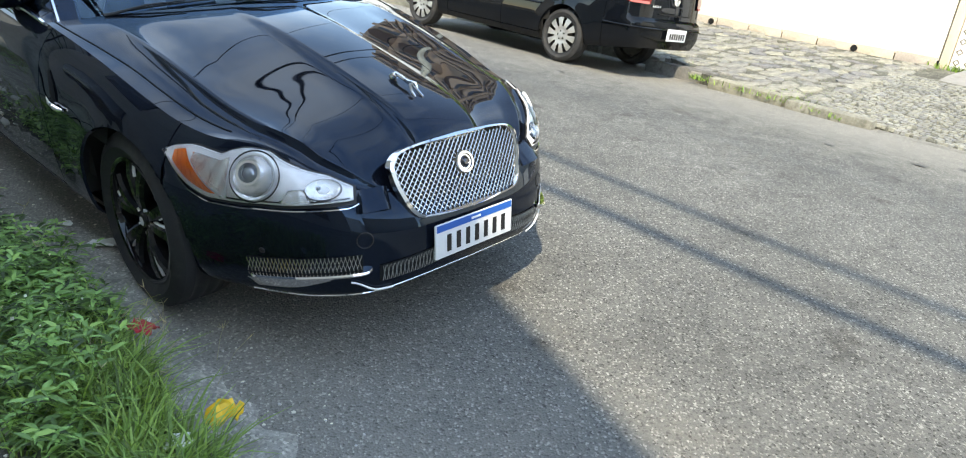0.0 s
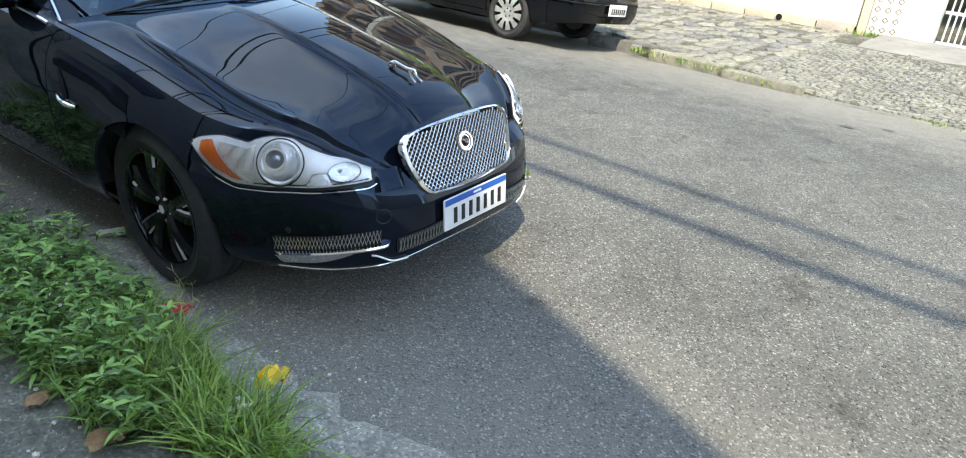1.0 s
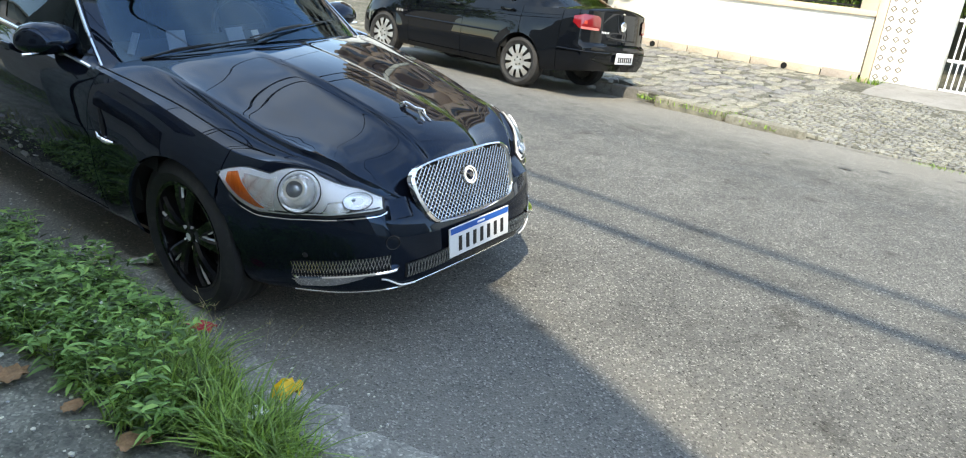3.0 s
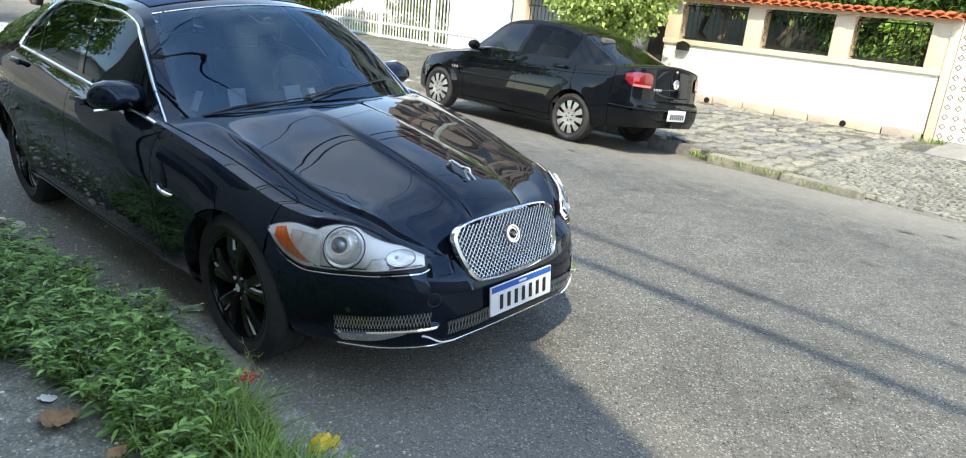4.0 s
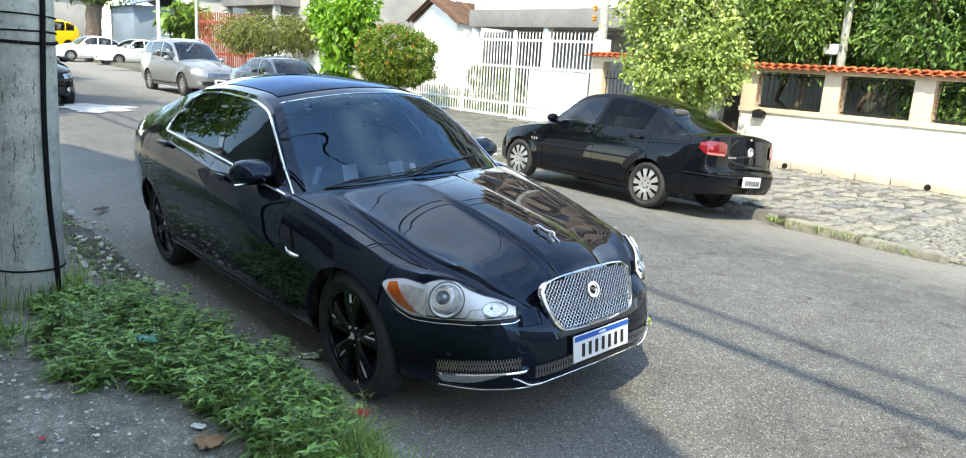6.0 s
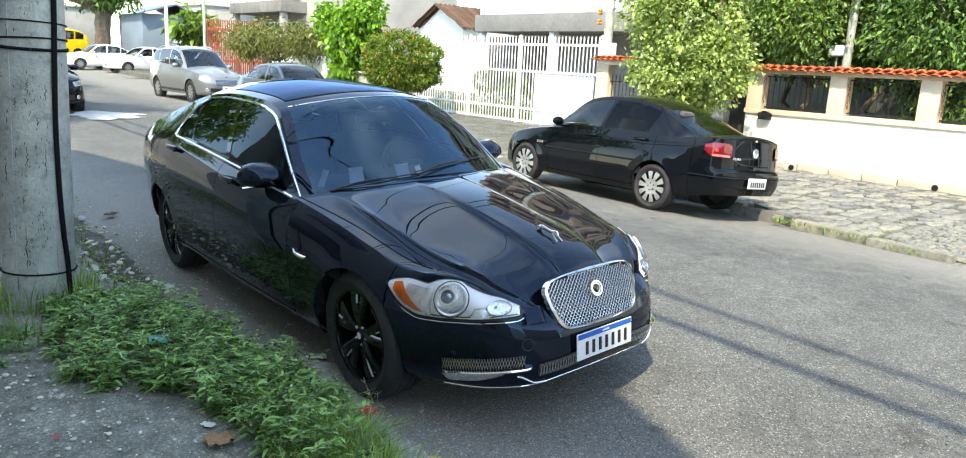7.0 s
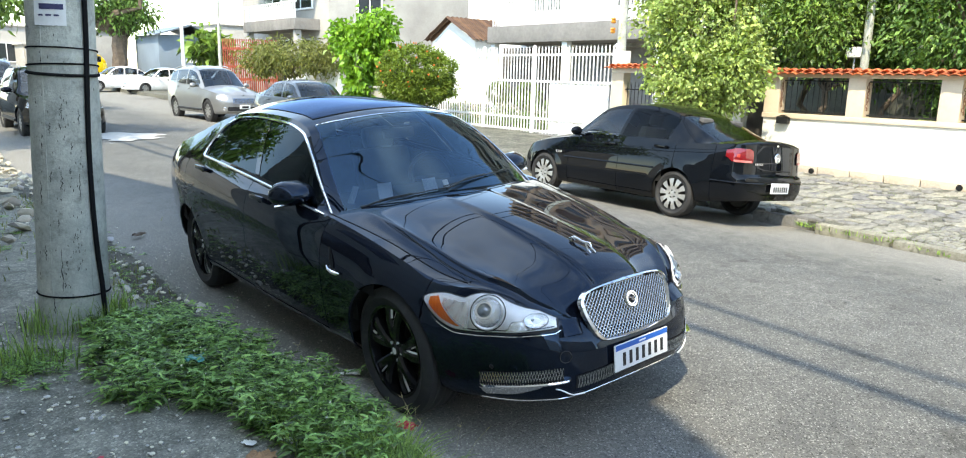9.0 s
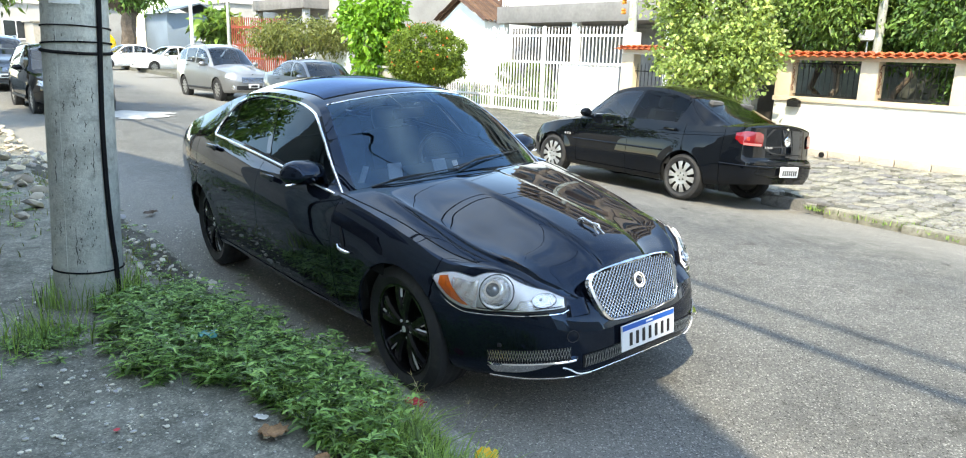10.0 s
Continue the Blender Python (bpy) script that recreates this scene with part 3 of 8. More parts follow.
def car(label, category, body, paint, glass, m, wheels, cuts, sill=0.1, fine=0.03, rows_h=22, name="parked_car", screen=None, panes=((0.07, 0.46), (0.49, 0.80), (0.82, 0.93)),
        top=(0.26, 0.72), chrome=None, half_x=0.79, group="", windows=(0.10, 0.90), style="five", handles=(1.55, 2.5), taper=None, front_glass=None):
    """A whole car without its own front and rear details."""
    root = thing(name, label, category, m, group)
    screen = screen or glass
    R, ww, rim = wheels
    n1 = max(6, int(0.5 / fine))
    # dark inner shell, floor and arches
    bm = bmesh.new()
    for side in (-1, 1):
        us, vs = lin(0, body.length, int(body.length / 0.08)), [0.0, 0.3, 0.6, 0.85, 0.96]

        def inner(u, v, side=side):
            q = body.skirt(u, v, side)
            p, n = body.frame_at(u)
            return Vector((q.x - side * n[0] * 0.03, q.y - n[1] * 0.03, q.z))
        surf(inner, us, vs, lambda u, v: all(math.hypot(inner(u, v).y - ya, inner(u, v).z - body.wheel_z) > body.arch - 0.01 for ya in body.axles) or abs(inner(u, v).x) < 0.5, side > 0, bm)
        rows = [[Vector((0, inner(u, 0).y, inner(u, 0).z + 0.02)), inner(u, 0)] for u in us]
        quads(bm, rows)
    part("underbody", bm, M_VOID, root)
    for ya in body.axles:
        for side in (-1, 1):
            bm = bmesh.new()
            xo = lambda a: abs(body.at_z(body.s_of(ya + body.arch * math.cos(a)), body.wheel_z + body.arch * math.sin(a)).x) - 0.008
            rows = [[Vector((side * (xo(a) - d), ya + r * math.cos(a), body.wheel_z + r * math.sin(a))) for a in lin(0.0, math.pi, 25)] for d, r in ((0.0, body.arch), (0.02, body.arch + 0.006), (0.30, body.arch + 0.006), (0.30, 0.05))]
            quads(bm, rows, flip=side > 0)
            part("wheel_arch", bm, M_VOID, root)
    for side in (-1, 1):
        made = {}
        for nm, bm in skirt_parts(body, cuts, sill, fine, rows_h, side).items():
            thicken(bm)
            made[nm] = part(nm.split("/")[0], bm, paint if nm != "sill" else paint, root)
        # cabin side, windows cut out
        us = sorted(set(lin(0.0, 1.0, n1 * 4) + [e for a, b in panes for e in (a, b)]))
        w0, w1 = windows
        vs = sorted(set(lin(0, 1, 9) + [w0, w1]))
        vt = lambda u: w1 - (w1 - w0 - 0.02) * min(max((u - taper[0]) / (taper[1] - taper[0]), 0), 1) ** 3.5 if taper else w1
        mp = lambda u, v: v if v < w0 else (w0 + (vt(u) - w0) * (v - w0) / (w1 - w0) if v <= w1 else vt(u) + (1 - vt(u)) * (v - w1) / (1 - w1))
        holes = lambda u, v: not (w0 < v < w1 and any(a < u < b for a, b in panes))
        bm = surf(lambda u, v: body.cabin_side(u, mp(u, v), side), us, vs, holes, side < 0)
        outward(bm, (side, 0, 0.3))
        part("window_surround", bm, paint, root)
        for k, (a, b) in enumerate(panes):
            bm = surf(lambda u, v: body.cabin_side(u, mp(u, v), side, -0.004), lin(a, b, 14), lin(w0, w1, 6), None, side < 0)
            outward(bm, (side, 0, 0.3))
            part("side_window", bm, front_glass if front_glass and k == 0 else glass, root)
        if chrome:
            bm = bmesh.new()
            us = lin(0.0, panes[-1][1] + 0.012, 60)
            loop = [body.cabin_side(u, mp(u, w1) + 0.03, side, 0.008) for u in us] + ([body.cabin_side(panes[-1][1] + 0.02, v, side, 0.006) for v in lin(w1 - 0.1, 0.15, 5)] if not taper else [body.cabin_side(us[-1] + 0.01, w0 * 0.8, side, 0.007)]) + [body.cabin_side(u, 0.05, side, 0.008) for u in us[::-1]]
            tube(bm, loop, 0.0085, 6)
            part("window_chrome", bm, chrome, root, "polished chrome window surround")
        for hy in handles:
            nm = made.get("door/front" if hy < cuts[3][0] else "door/rear", root)
            p = body.at_z(body.s_of(hy), body.zs(hy) - 0.065, side, 0.022)
            bm = bmesh.new()
            box(bm, p, (0.022, 0.21, 0.034), None, 0.009)
            q = body.at_z(body.s_of(hy), body.zs(hy) - 0.07, side, 0.0)
            box(bm, q, (0.03, 0.03, 0.03), pose(0, 0, 0), 0.005)
            part("door_handle", bm, paint, nm)
        # hood and deck halves, mirrored into one mesh below
    s_cowl, s_deck = body.s_of(body.belt[0]), body.s_of(body.belt[1])
    for nm, s0, s1, rear in (("hood", 0.0, s_cowl, False), ("boot_lid", s_deck, body.length, True)):
        bm = bmesh.new()
        us = lin(s0, s1, max(8, int((s1 - s0) / fine)))
        for side in (-1, 1):
            e = lin(0.0, 1.0, 9 if fine > 0.05 else 81)
            surf(lambda u, v: body.top(u, v if rear else body.columns(u, v), side, rear), us, e, None, side > 0, bm)
        bmesh.ops.remove_doubles(bm, verts=bm.verts, dist=0.0008)
        outward(bm, (0, 0, 1))
        part(nm, bm, paint, root, angle=60)
    q0, q1 = top
    spans = (("windscreen", 0.0, q0, screen), ("roof", q0, q1, paint), ("rear_window", q1, 1.0, glass))
    for nm, a, b, mt in spans:
        bm = bmesh.new()
        for side in (-1, 1):
            us = lin(a, b, max(5, int((b - a) * 2.7 / max(fine, 0.03))))
            if nm == "roof":
                surf(lambda u, v: body.cabin_top(u, v, side), us, lin(0, 1, 16), None, side < 0, bm)
            else:
                surf(lambda u, v: body.cabin_top(u, v, side, 0.002), us, lin(0.075, 1, 15), None, side < 0, bm)
                part("pillar", surf(lambda u, v: body.cabin_top(u, v, side), us, lin(0, 0.085, 4), None, side < 0), paint, root)
        bmesh.ops.remove_doubles(bm, verts=bm.verts, dist=0.0005)
        outward(bm, (0, 0, 1))
        part(nm, bm, mt, root, angle=60)
    # wheels
    w = wheel(root, R, ww, rim, style)
    w.matrix_basis = pose(-half_x + ww * 0.34, body.axles[0], R)
    first = w
    for ya, side in ((body.axles[1], -1), (body.axles[0], 1), (body.axles[1], 1)):
        share(first, root, pose(side * (half_x - ww * 0.34), ya, R, 31 * ya, 0, 0 if side < 0 else 180))
    return root

# ---- the black saloon in the middle ----
SEDAN = Body(
    plan=[(0, -0.950), (0.22, -0.940), (0.42, -0.892), (0.58, -0.765), (0.705, -0.58), (0.80, -0.40), (0.850, -0.18), (0.873, 0.05), (0.888, 0.3), (0.908, 0.6), (0.925, 1.5), (0.925, 2.4), (0.905, 2.9), (0.845, 3.32), (0.74, 3.62), (0.5, 3.80), (0, 3.86)],
    zb=[(-0.95, 0.275), (-0.9, 0.25), (-0.6, 0.215), (-0.2, 0.215), (0.5, 0.232), (2.3, 0.235), (2.7, 0.235), (3.2, 0.33), (3.9, 0.40)],
    zs=[(-0.95, 0.585), (-0.88, 0.62), (-0.78, 0.675), (-0.68, 0.722), (-0.56, 0.748), (-0.45, 0.750), (-0.33, 0.762), (-0.1, 0.812), (0.2, 0.876), (0.64, 0.942), (1.0, 0.965), (1.5, 1.005), (2.0, 1.045), (2.6, 1.085), (3.2, 1.095), (3.7, 1.075), (4.0, 1.05)],
    ins_f=[(0, 0.05), (0.08, 0.012), (0.25, 0.0), (0.62, 0.008), (0.8, 0.028), (1.0, 0.075)],
    ins_s=[(0, 0.095), (0.07, 0.045), (0.2, 0.022), (0.42, 0.004), (0.62, 0.0), (0.76, 0.010), (0.86, 0.028), (0.94, 0.058), (1.0, 0.096)],
    ins_r=[(0, 0.08), (0.2, 0.0), (0.6, 0.0), (0.85, 0.03), (1.0, 0.08)],
    hood=[(-0.88, 0.585), (-0.82, 0.665), (-0.78, 0.748), (-0.70, 0.80), (-0.54, 0.850), (-0.2, 0.915), (0.2, 0.965), (0.64, 1.0)],
    bulge=[(-0.95, 0.42), (-0.7, 0.48), (-0.45, 0.57), (0.0, 0.61), (0.64, 0.64)],
    deck=[(3.2, 1.15), (3.6, 1.15), (3.9, 1.13), (4.0, 1.06)],
    rail=[(0, 0.755, 0.64, 0.915), (0.08, 0.71, 0.84, 1.08), (0.17, 0.645, 1.06, 1.25), (0.26, 0.585, 1.27, 1.368), (0.36, 0.565, 1.55, 1.412), (0.5, 0.56, 1.95, 1.42), (0.64, 0.57, 2.35, 1.395), (0.76, 0.60, 2.70, 1.325), (0.88, 0.645, 3.04, 1.225), (1.0, 0.71, 3.36, 1.12)],
    mid=[(0, 0.46, 1.0), (0.10, 0.72, 1.165), (0.26, 1.13, 1.432), (0.36, 1.45, 1.488), (0.5, 1.92, 1.512), (0.64, 2.35, 1.495), (0.72, 2.6, 1.455), (0.88, 3.08, 1.31), (1.0, 3.42, 1.165)],
    axle=2.80, arch=0.354, wheel_z=0.345, belt=(0.64, 3.28), lean=0.055, crest=0.009, flare=0.008, tilt=0.07, front=-0.03)
sedan_car = car("glossy black four-door saloon with chrome mesh grille parked on asphalt", "car", SEDAN, M_BLACK, M_GLASS, pose(0.036, 0, 0.031, 0, -3.0, 0), (0.338, 0.245, 0.240),
          [(-1, "front_bumper"), (-0.30, "fender"), (0.57, "door/front"), (1.60, "door/rear"), (2.80, "quarter_panel"), (3.45, "rear_bumper")],
          fine=0.026, rows_h=30, screen=M_SCREEN, chrome=M_CHROME, half_x=0.80, name="saloon_car", handles=(1.40, 2.42), panes=((0.05, 0.405), (0.430, 0.645), (0.656, 0.735)), taper=(0.52, 0.755))


def patch(body, s0, s1, low, high, out, n=24, k=6, side=-1, dome=0.0):
    """A sheet on the skirt between two height curves."""
    def fn(u, v):
        a, b = low(u), high(u)
        e = 4 * v * (1 - v) * dome
        return body.at_z(u, a + (b - a) * v, side, out + e)
    return surf(fn, lin(s0, s1, n), lin(0, 1, k), None, side > 0)


def disc_on(body, s0, z0, rings, side=-1, n=28, wide=1.0, flute=0.0):
    """Rings (radius, outward) about a point of the skirt, drawn as one dish."""
    bm = bmesh.new()
    c = body.at_z(s0, z0, side)
    a = (body.at_z(s0 + 0.02, z0, side) - body.at_z(s0 - 0.02, z0, side)).normalized()
    b = (body.at_z(s0, z0 + 0.02, side) - body.at_z(s0, z0 - 0.02, side)).normalized()
    w = (body.at_z(s0, z0, side, 0.1) - c).normalized()
    rows = [[c + r * (wide * math.cos(2 * math.pi * k / n) * a + math.sin(2 * math.pi * k / n) * b) + w * (o + (flute * (k % 2) if 0.01 < r else 0)) for k in range(n)] for r, o in rings]
    quads(bm, rows, closed=True, flip=side < 0)
    return bm


HL_IN, HL_OUT = 0.488, 1.155
hl_low = spl([(0.48, 0.598), (0.50, 0.595), (0.535, 0.593), (0.60, 0.590), (0.69, 0.585), (0.78, 0.582), (0.87, 0.577), (0.955, 0.578), (1.03, 0.600), (1.09, 0.634), (1.135, 0.668), (1.16, 0.692)])
hl_up = spl([(0.48, 0.634), (0.5, 0.648), (0.53, 0.657), (0.585, 0.668), (0.65, 0.681), (0.705, 0.697), (0.745, 0.711), (0.79, 0.729), (0.85, 0.732), (0.905, 0.722), (0.935, 0.71), (0.97, 0.714), (1.04, 0.72), (1.11, 0.711), (1.14, 0.702), (1.16, 0.69)])
hl_top = lambda s: max(min(hl_up(s), SEDAN.zs(SEDAN.plan(s)[1]) + 0.004), hl_low(s) + 0.002)
am_in = lambda s: hl_low(s) + 0.016 + 0.50 * (s - 0.95)
for side in (-1, 1):
    hl = part("headlight", patch(SEDAN, HL_IN - 0.012, HL_OUT + 0.010, lambda s: hl_low(s) - 0.011, lambda s: hl_top(s) + 0.006, 0.0035, 54, 8, side), M_DARK, sedan_car, "clear twin-lamp headlight with amber corner")
    part("reflector", patch(SEDAN, HL_IN, HL_OUT, hl_low, hl_top, 0.006, 54, 8, side), M_BOWL, hl, "silver lamp reflector")
    part("indicator", patch(SEDAN, 0.945, 1.122, lambda s: hl_low(s) + 0.012, lambda s: max(min(hl_top(s) - 0.010, am_in(s)), hl_low(s) + 0.013), 0.009, 34, 6, side), M_AMBER, hl, "amber indicator lens")
    bm = bmesh.new()
    for k in range(6):
        s = 0.985 + 0.022 * k
        tube(bm, [SEDAN.at_z(s + 0.012 * q, hl_low(s) + 0.014 + (min(hl_top(s) - 0.012, am_in(s)) - hl_low(s) - 0.016) * q, side, 0.011) for q in lin(0, 1, 4)], 0.0020, 5)
    part("indicator_ribs", bm, M_AMBER, hl)
    # fluted bright reflector between the indicator and the main lamp
    part("side_reflector", surf(lambda u, v: SEDAN.at_z(u, am_in(u) + 0.006 + (hl_top(u) - 0.018 - am_in(u) - 0.006) * v, side, 0.009 + 0.003 * abs(math.sin(70 * u + 3 * v))), lin(0.905, 1.045, 44), lin(0, 1, 8), None, side > 0), M_REFL, hl, "fluted bright reflector")
    part("lamp_shadow_ring", disc_on(SEDAN, 0.815, 0.660, [(0.080, 0.007), (0.085, 0.008)], side, 40), M_DARK, hl)
    part("main_lamp_ring", disc_on(SEDAN, 0.815, 0.660, [(0.064, 0.004), (0.069, 0.018), (0.075, 0.020), (0.078, 0.012), (0.080, 0.0)], side, 40), M_ALLOY, hl)
    part("main_lamp_bowl", disc_on(SEDAN, 0.815, 0.660, [(0.004, 0.006), (0.035, 0.007), (0.055, 0.010), (0.067, 0.016)], side, 56, 1.0, 0.0014), M_REFL, hl)
    part("projector_ring", disc_on(SEDAN, 0.828, 0.668, [(0.028, 0.016), (0.032, 0.026), (0.040, 0.026), (0.044, 0.014), (0.045, 0.0)], side, 36), M_CHROME, hl)
    part("projector_lens", disc_on(SEDAN, 0.828, 0.668, [(0.001, 0.030), (0.012, 0.028), (0.021, 0.023), (0.028, 0.016)], side), M_LENS, hl)
    part("lamp_bezel", patch(SEDAN, 0.50, 0.93, lambda s: hl_low(s) + 0.002, lambda s: hl_low(s) + 0.009, 0.0075, 30, 3, side), M_DCHROME, hl, "smoked lower bezel")
    part("dipped_lamp_ring", disc_on(SEDAN, 0.588, 0.629, [(0.033, 0.008), (0.034, 0.013), (0.0355, 0.013), (0.037, 0.004)], side, 40, 1.62), M_DCHROME, hl)
    part("dipped_lamp_bowl", disc_on(SEDAN, 0.588, 0.629, [(0.003, 0.0045), (0.012, 0.005), (0.024, 0.008), (0.034, 0.013)], side, 48, 1.62, 0.0006), M_REFL, hl)
    part("dipped_bulb", disc_on(SEDAN, 0.604, 0.634, [(0.001, 0.014), (0.004, 0.013), (0.007, 0.009), (0.008, 0.004)], side, 20), M_LENS, hl)
    part("lamp_divider", patch(SEDAN, 0.628, 0.718, lambda s: hl_low(s) + 0.004, lambda s: hl_low(s) + 0.010 + 0.030 * step(0.045 - abs(s - 0.673), 0.0, 0.022), 0.014, 14, 4, side), M_REFL, hl)
    bm = bmesh.new()
    tube(bm, [SEDAN.at_z(s, hl_low(s) + 0.012 + 0.030 * step(0.045 - abs(s - 0.673), 0.0, 0.022), side, 0.016) for s in lin(0.622, 0.724, 16)], 0.0026, 6)
    part("divider_edge", bm, M_CHROME, hl)
    part("headlight_glass", outward(patch(SEDAN, HL_IN, HL_OUT, hl_low, hl_top, 0.017, 54, 8, side, 0.012), (side * 0.6, -0.8, 0.2)), M_CLEAR, hl, "clear polycarbonate cover")
    bm = bmesh.new()
    tube(bm, [SEDAN.at_z(s, hl_low(s) + 0.002, side, 0.012) for s in lin(HL_IN, HL_OUT - 0.004, 50)], 0.0026, 6)
    tube(bm, [SEDAN.at_z(s, hl_top(s) - 0.002, side, 0.011) for s in lin(HL_IN, HL_OUT - 0.004, 50)], 0.0022, 6)
    part("headlight_rim", bm, M_ALLOY, hl, "thin bright lens edge")
    bm = bmesh.new()
    tube(bm, [SEDAN.at_z(s, hl_low(s) - 0.020 + 0.012 * step(s, 0.50, 0.44), side, 0.004) for s in lin(0.440, 1.10, 44)], 0.0032, 6)
    part("headlight_trim", bm, M_CHROME, hl, "thin bright strip")
    # sloping corner between lamp and grille
    bm = surf(lambda u, v: SEDAN.at_z(u, 0.556 + 0.066 * v, side, 0.003 + (0.018 - 0.015 * v) * step(u, 0.475, 0.455) * step(u, 0.345, 0.36)), lin(0.343, 0.478, 14), lin(0, 1, 5), None, side > 0)
    part("bumper_corner", outward(bm, (side * 0.3, -0.8, 0.5)), M_BLACK, sedan_car)
    # lower corner grille with its bright blade
    f_in, f_out = 0.432, 0.856
    lift = lambda s: 0.050 * (f_out - s) / (f_out - f_in)
    corner = part("corner_grille", patch(SEDAN, f_in + 0.03, f_out, lambda s: 0.322 + lift(s), lambda s: 0.383 + lift(s) * 0.86, 0.002, 24, 4, side), M_VOID, sedan_car)
    bm = bmesh.new()
    for k in range(30):
        s = f_in + 0.040 + (f_out - f_in - 0.050) * k / 29
        for d in (-1, 1):
            pts = [SEDAN.at_z(s + d * 0.016 * (q - 0.5), 0.326 + lift(s) + q * 0.052, side, 0.005) for q in (0, 1)]
            tube(bm, pts, 0.0018, 4)
    tagged(part("corner_mesh", bm, M_WIRE, corner), kind="stuff")
    bm = bmesh.new()
    quads(bm, [[SEDAN.at_z(s, 0.316 + lift(s) + dz, side, o) for dz, o in ((0.006, 0.0), (0.006, 0.020 * e + 0.004), (0.001, 0.025 * e + 0.004), (-0.005, 0.022 * e + 0.004), (-0.006, 0.0))] for s, e in [(s, step(f_out - s, 0, 0.03) * step(s - f_in, -0.01, 0.02)) for s in lin(f_in - 0.004, f_out, 28)]], flip=side > 0)
    part("bumper_blade", bm, M_CHROME, corner, "polished chrome blade")
    low_e = lambda s: 0.316 + lift(s) - 0.008 - 0.044 * step(s, f_in + 0.02, f_in + 0.30) * step(f_out - s, -0.012, 0.03)
    bm = surf(lambda u, v: SEDAN.at_z(u, 0.308 + lift(u) + (low_e(u) - 0.308 - lift(u)) * v, side, 0.017 - 0.012 * v), lin(f_in + 0.01, f_out, 28), lin(0, 1, 5), None, side < 0)
    part("blade_foot", outward(bm, (side * 0.6, -0.7, -0.3)), M_CHROME, corner, "chrome panel under the blade")
    bm = bmesh.new()
    tube(bm, [SEDAN.at_z(s, 0.284 + 0.040 * step(s, 0.40, 0.50), side, 0.007) for s in lin(0.350, 0.50, 12)], 0.0038, 6)
    part("lip_hook", bm, M_ALLOY, corner, "thin bright curl")
    part("parking_sensor", disc_on(SEDAN, 0.795, 0.413, [(0.001, 0.004), (0.009, 0.004), (0.011, 0.001)], side, 14), M_DARK, sedan_car)
    part("tow_cover", disc_on(SEDAN, 0.452, 0.472, [(0.0255, 0.0006), (0.0275, 0.002), (0.0295, 0.0006)], side, 24), M_DARK, sedan_car)
    # side vent strip behind the front wheel
    bm = bmesh.new()
    tube(bm, [SEDAN.at_z(SEDAN.s_of(y), z, side, 0.003) for y, z in ((0.478, 0.800), (0.455, 0.760), (0.440, 0.720), (0.432, 0.690))], [0.004, 0.009, 0.011, 0.008], 8)
    vent = part("side_vent", bm, M_VOID, sedan_car)
    bm = bmesh.new()
    tube(bm, [SEDAN.at_z(SEDAN.s_of(y), z, side, 0.008) for y, z in ((0.485, 0.700), (0.468, 0.680), (0.43, 0.672), (0.39, 0.671), (0.355, 0.676))], [0.003, 0.008, 0.010, 0.009, 0.004], 8, flat=1.2)
    part("vent_base", bm, M_CHROME, vent, "chrome vent foot")
    # outside mirror
    bm = bmesh.new()
    prof = [(0.78, 0.030, 0.9), (0.80, 0.062, 0.95), (0.85, 0.088, 1.0), (0.92, 0.092, 1.0), (0.96, 0.076, 1.0), (0.985, 0.036, 1.0), (0.99, 0.004, 1.0)]
    rows = []
    for x, r, f in [(0.78 + (x - 0.78) * 1.22, r * 1.16, f) for x, r, f in prof]:
        yc = 0.985 + 0.55 * (x - 0.79) ** 1.0 * 0.35
        rows.append([Vector((side * (x - 0.05), yc - 0.03 + r * 0.95 * math.cos(a) * (1.25 if math.cos(a) < 0 else 0.35), 1.012 + r * 0.82 * math.sin(a) * (1.0 if math.sin(a) > 0 else 0.7))) for a in lin(0, 2 * math.pi, 25)[:-1]])
    quads(bm, rows, closed=True, flip=side > 0)
    mir = part("door_mirror", bm, M_BLACK, sedan_car)
    bm = bmesh.new()
    box(bm, (side * 0.77, 0.93, 0.955), (0.12, 0.07, 0.03), pose(0, 0, 0, 0, side * 8), 0.012)
    part("mirror_foot", bm, M_DARK, mir)
    bm = bmesh.new()
    tube(bm, [(side * x, 0.900 + 0.16 * (x - 0.8), 0.972 - 0.02 * (x - 0.8)) for x in lin(0.76, 0.985, 10)], 0.007, 6)
    part("mirror_strip", bm, M_CHROME, mir, "thin bright strip")
    # wiper
    bm = bmesh.new()
    on = lambda x, lift_: SEDAN.cabin_top(lift_, 1 - abs(x) / max(SEDAN.rail(lift_)[0], 0.1), -1 if x < 0 else 1, 0.016)
    xs = lin(-0.62, -0.06, 12) if side < 0 else lin(-0.10, 0.56, 12)
    q = (lambda x: 0.006 + 0.003 * x) if side < 0 else (lambda x: 0.010 + 0.045 * (x + 0.1))
    tube(bm, [on(x, q(x)) for x in xs], 0.0042, 6)
    tube(bm, [on(xs[0], 0.004) + Vector((0, -0.02, 0)), on(xs[3], q(xs[3])) + Vector((0, -0.012, 0.012)), on(xs[6], q(xs[6])) + Vector((0, -0.004, 0.008))], [0.007, 0.005, 0.003], 6)
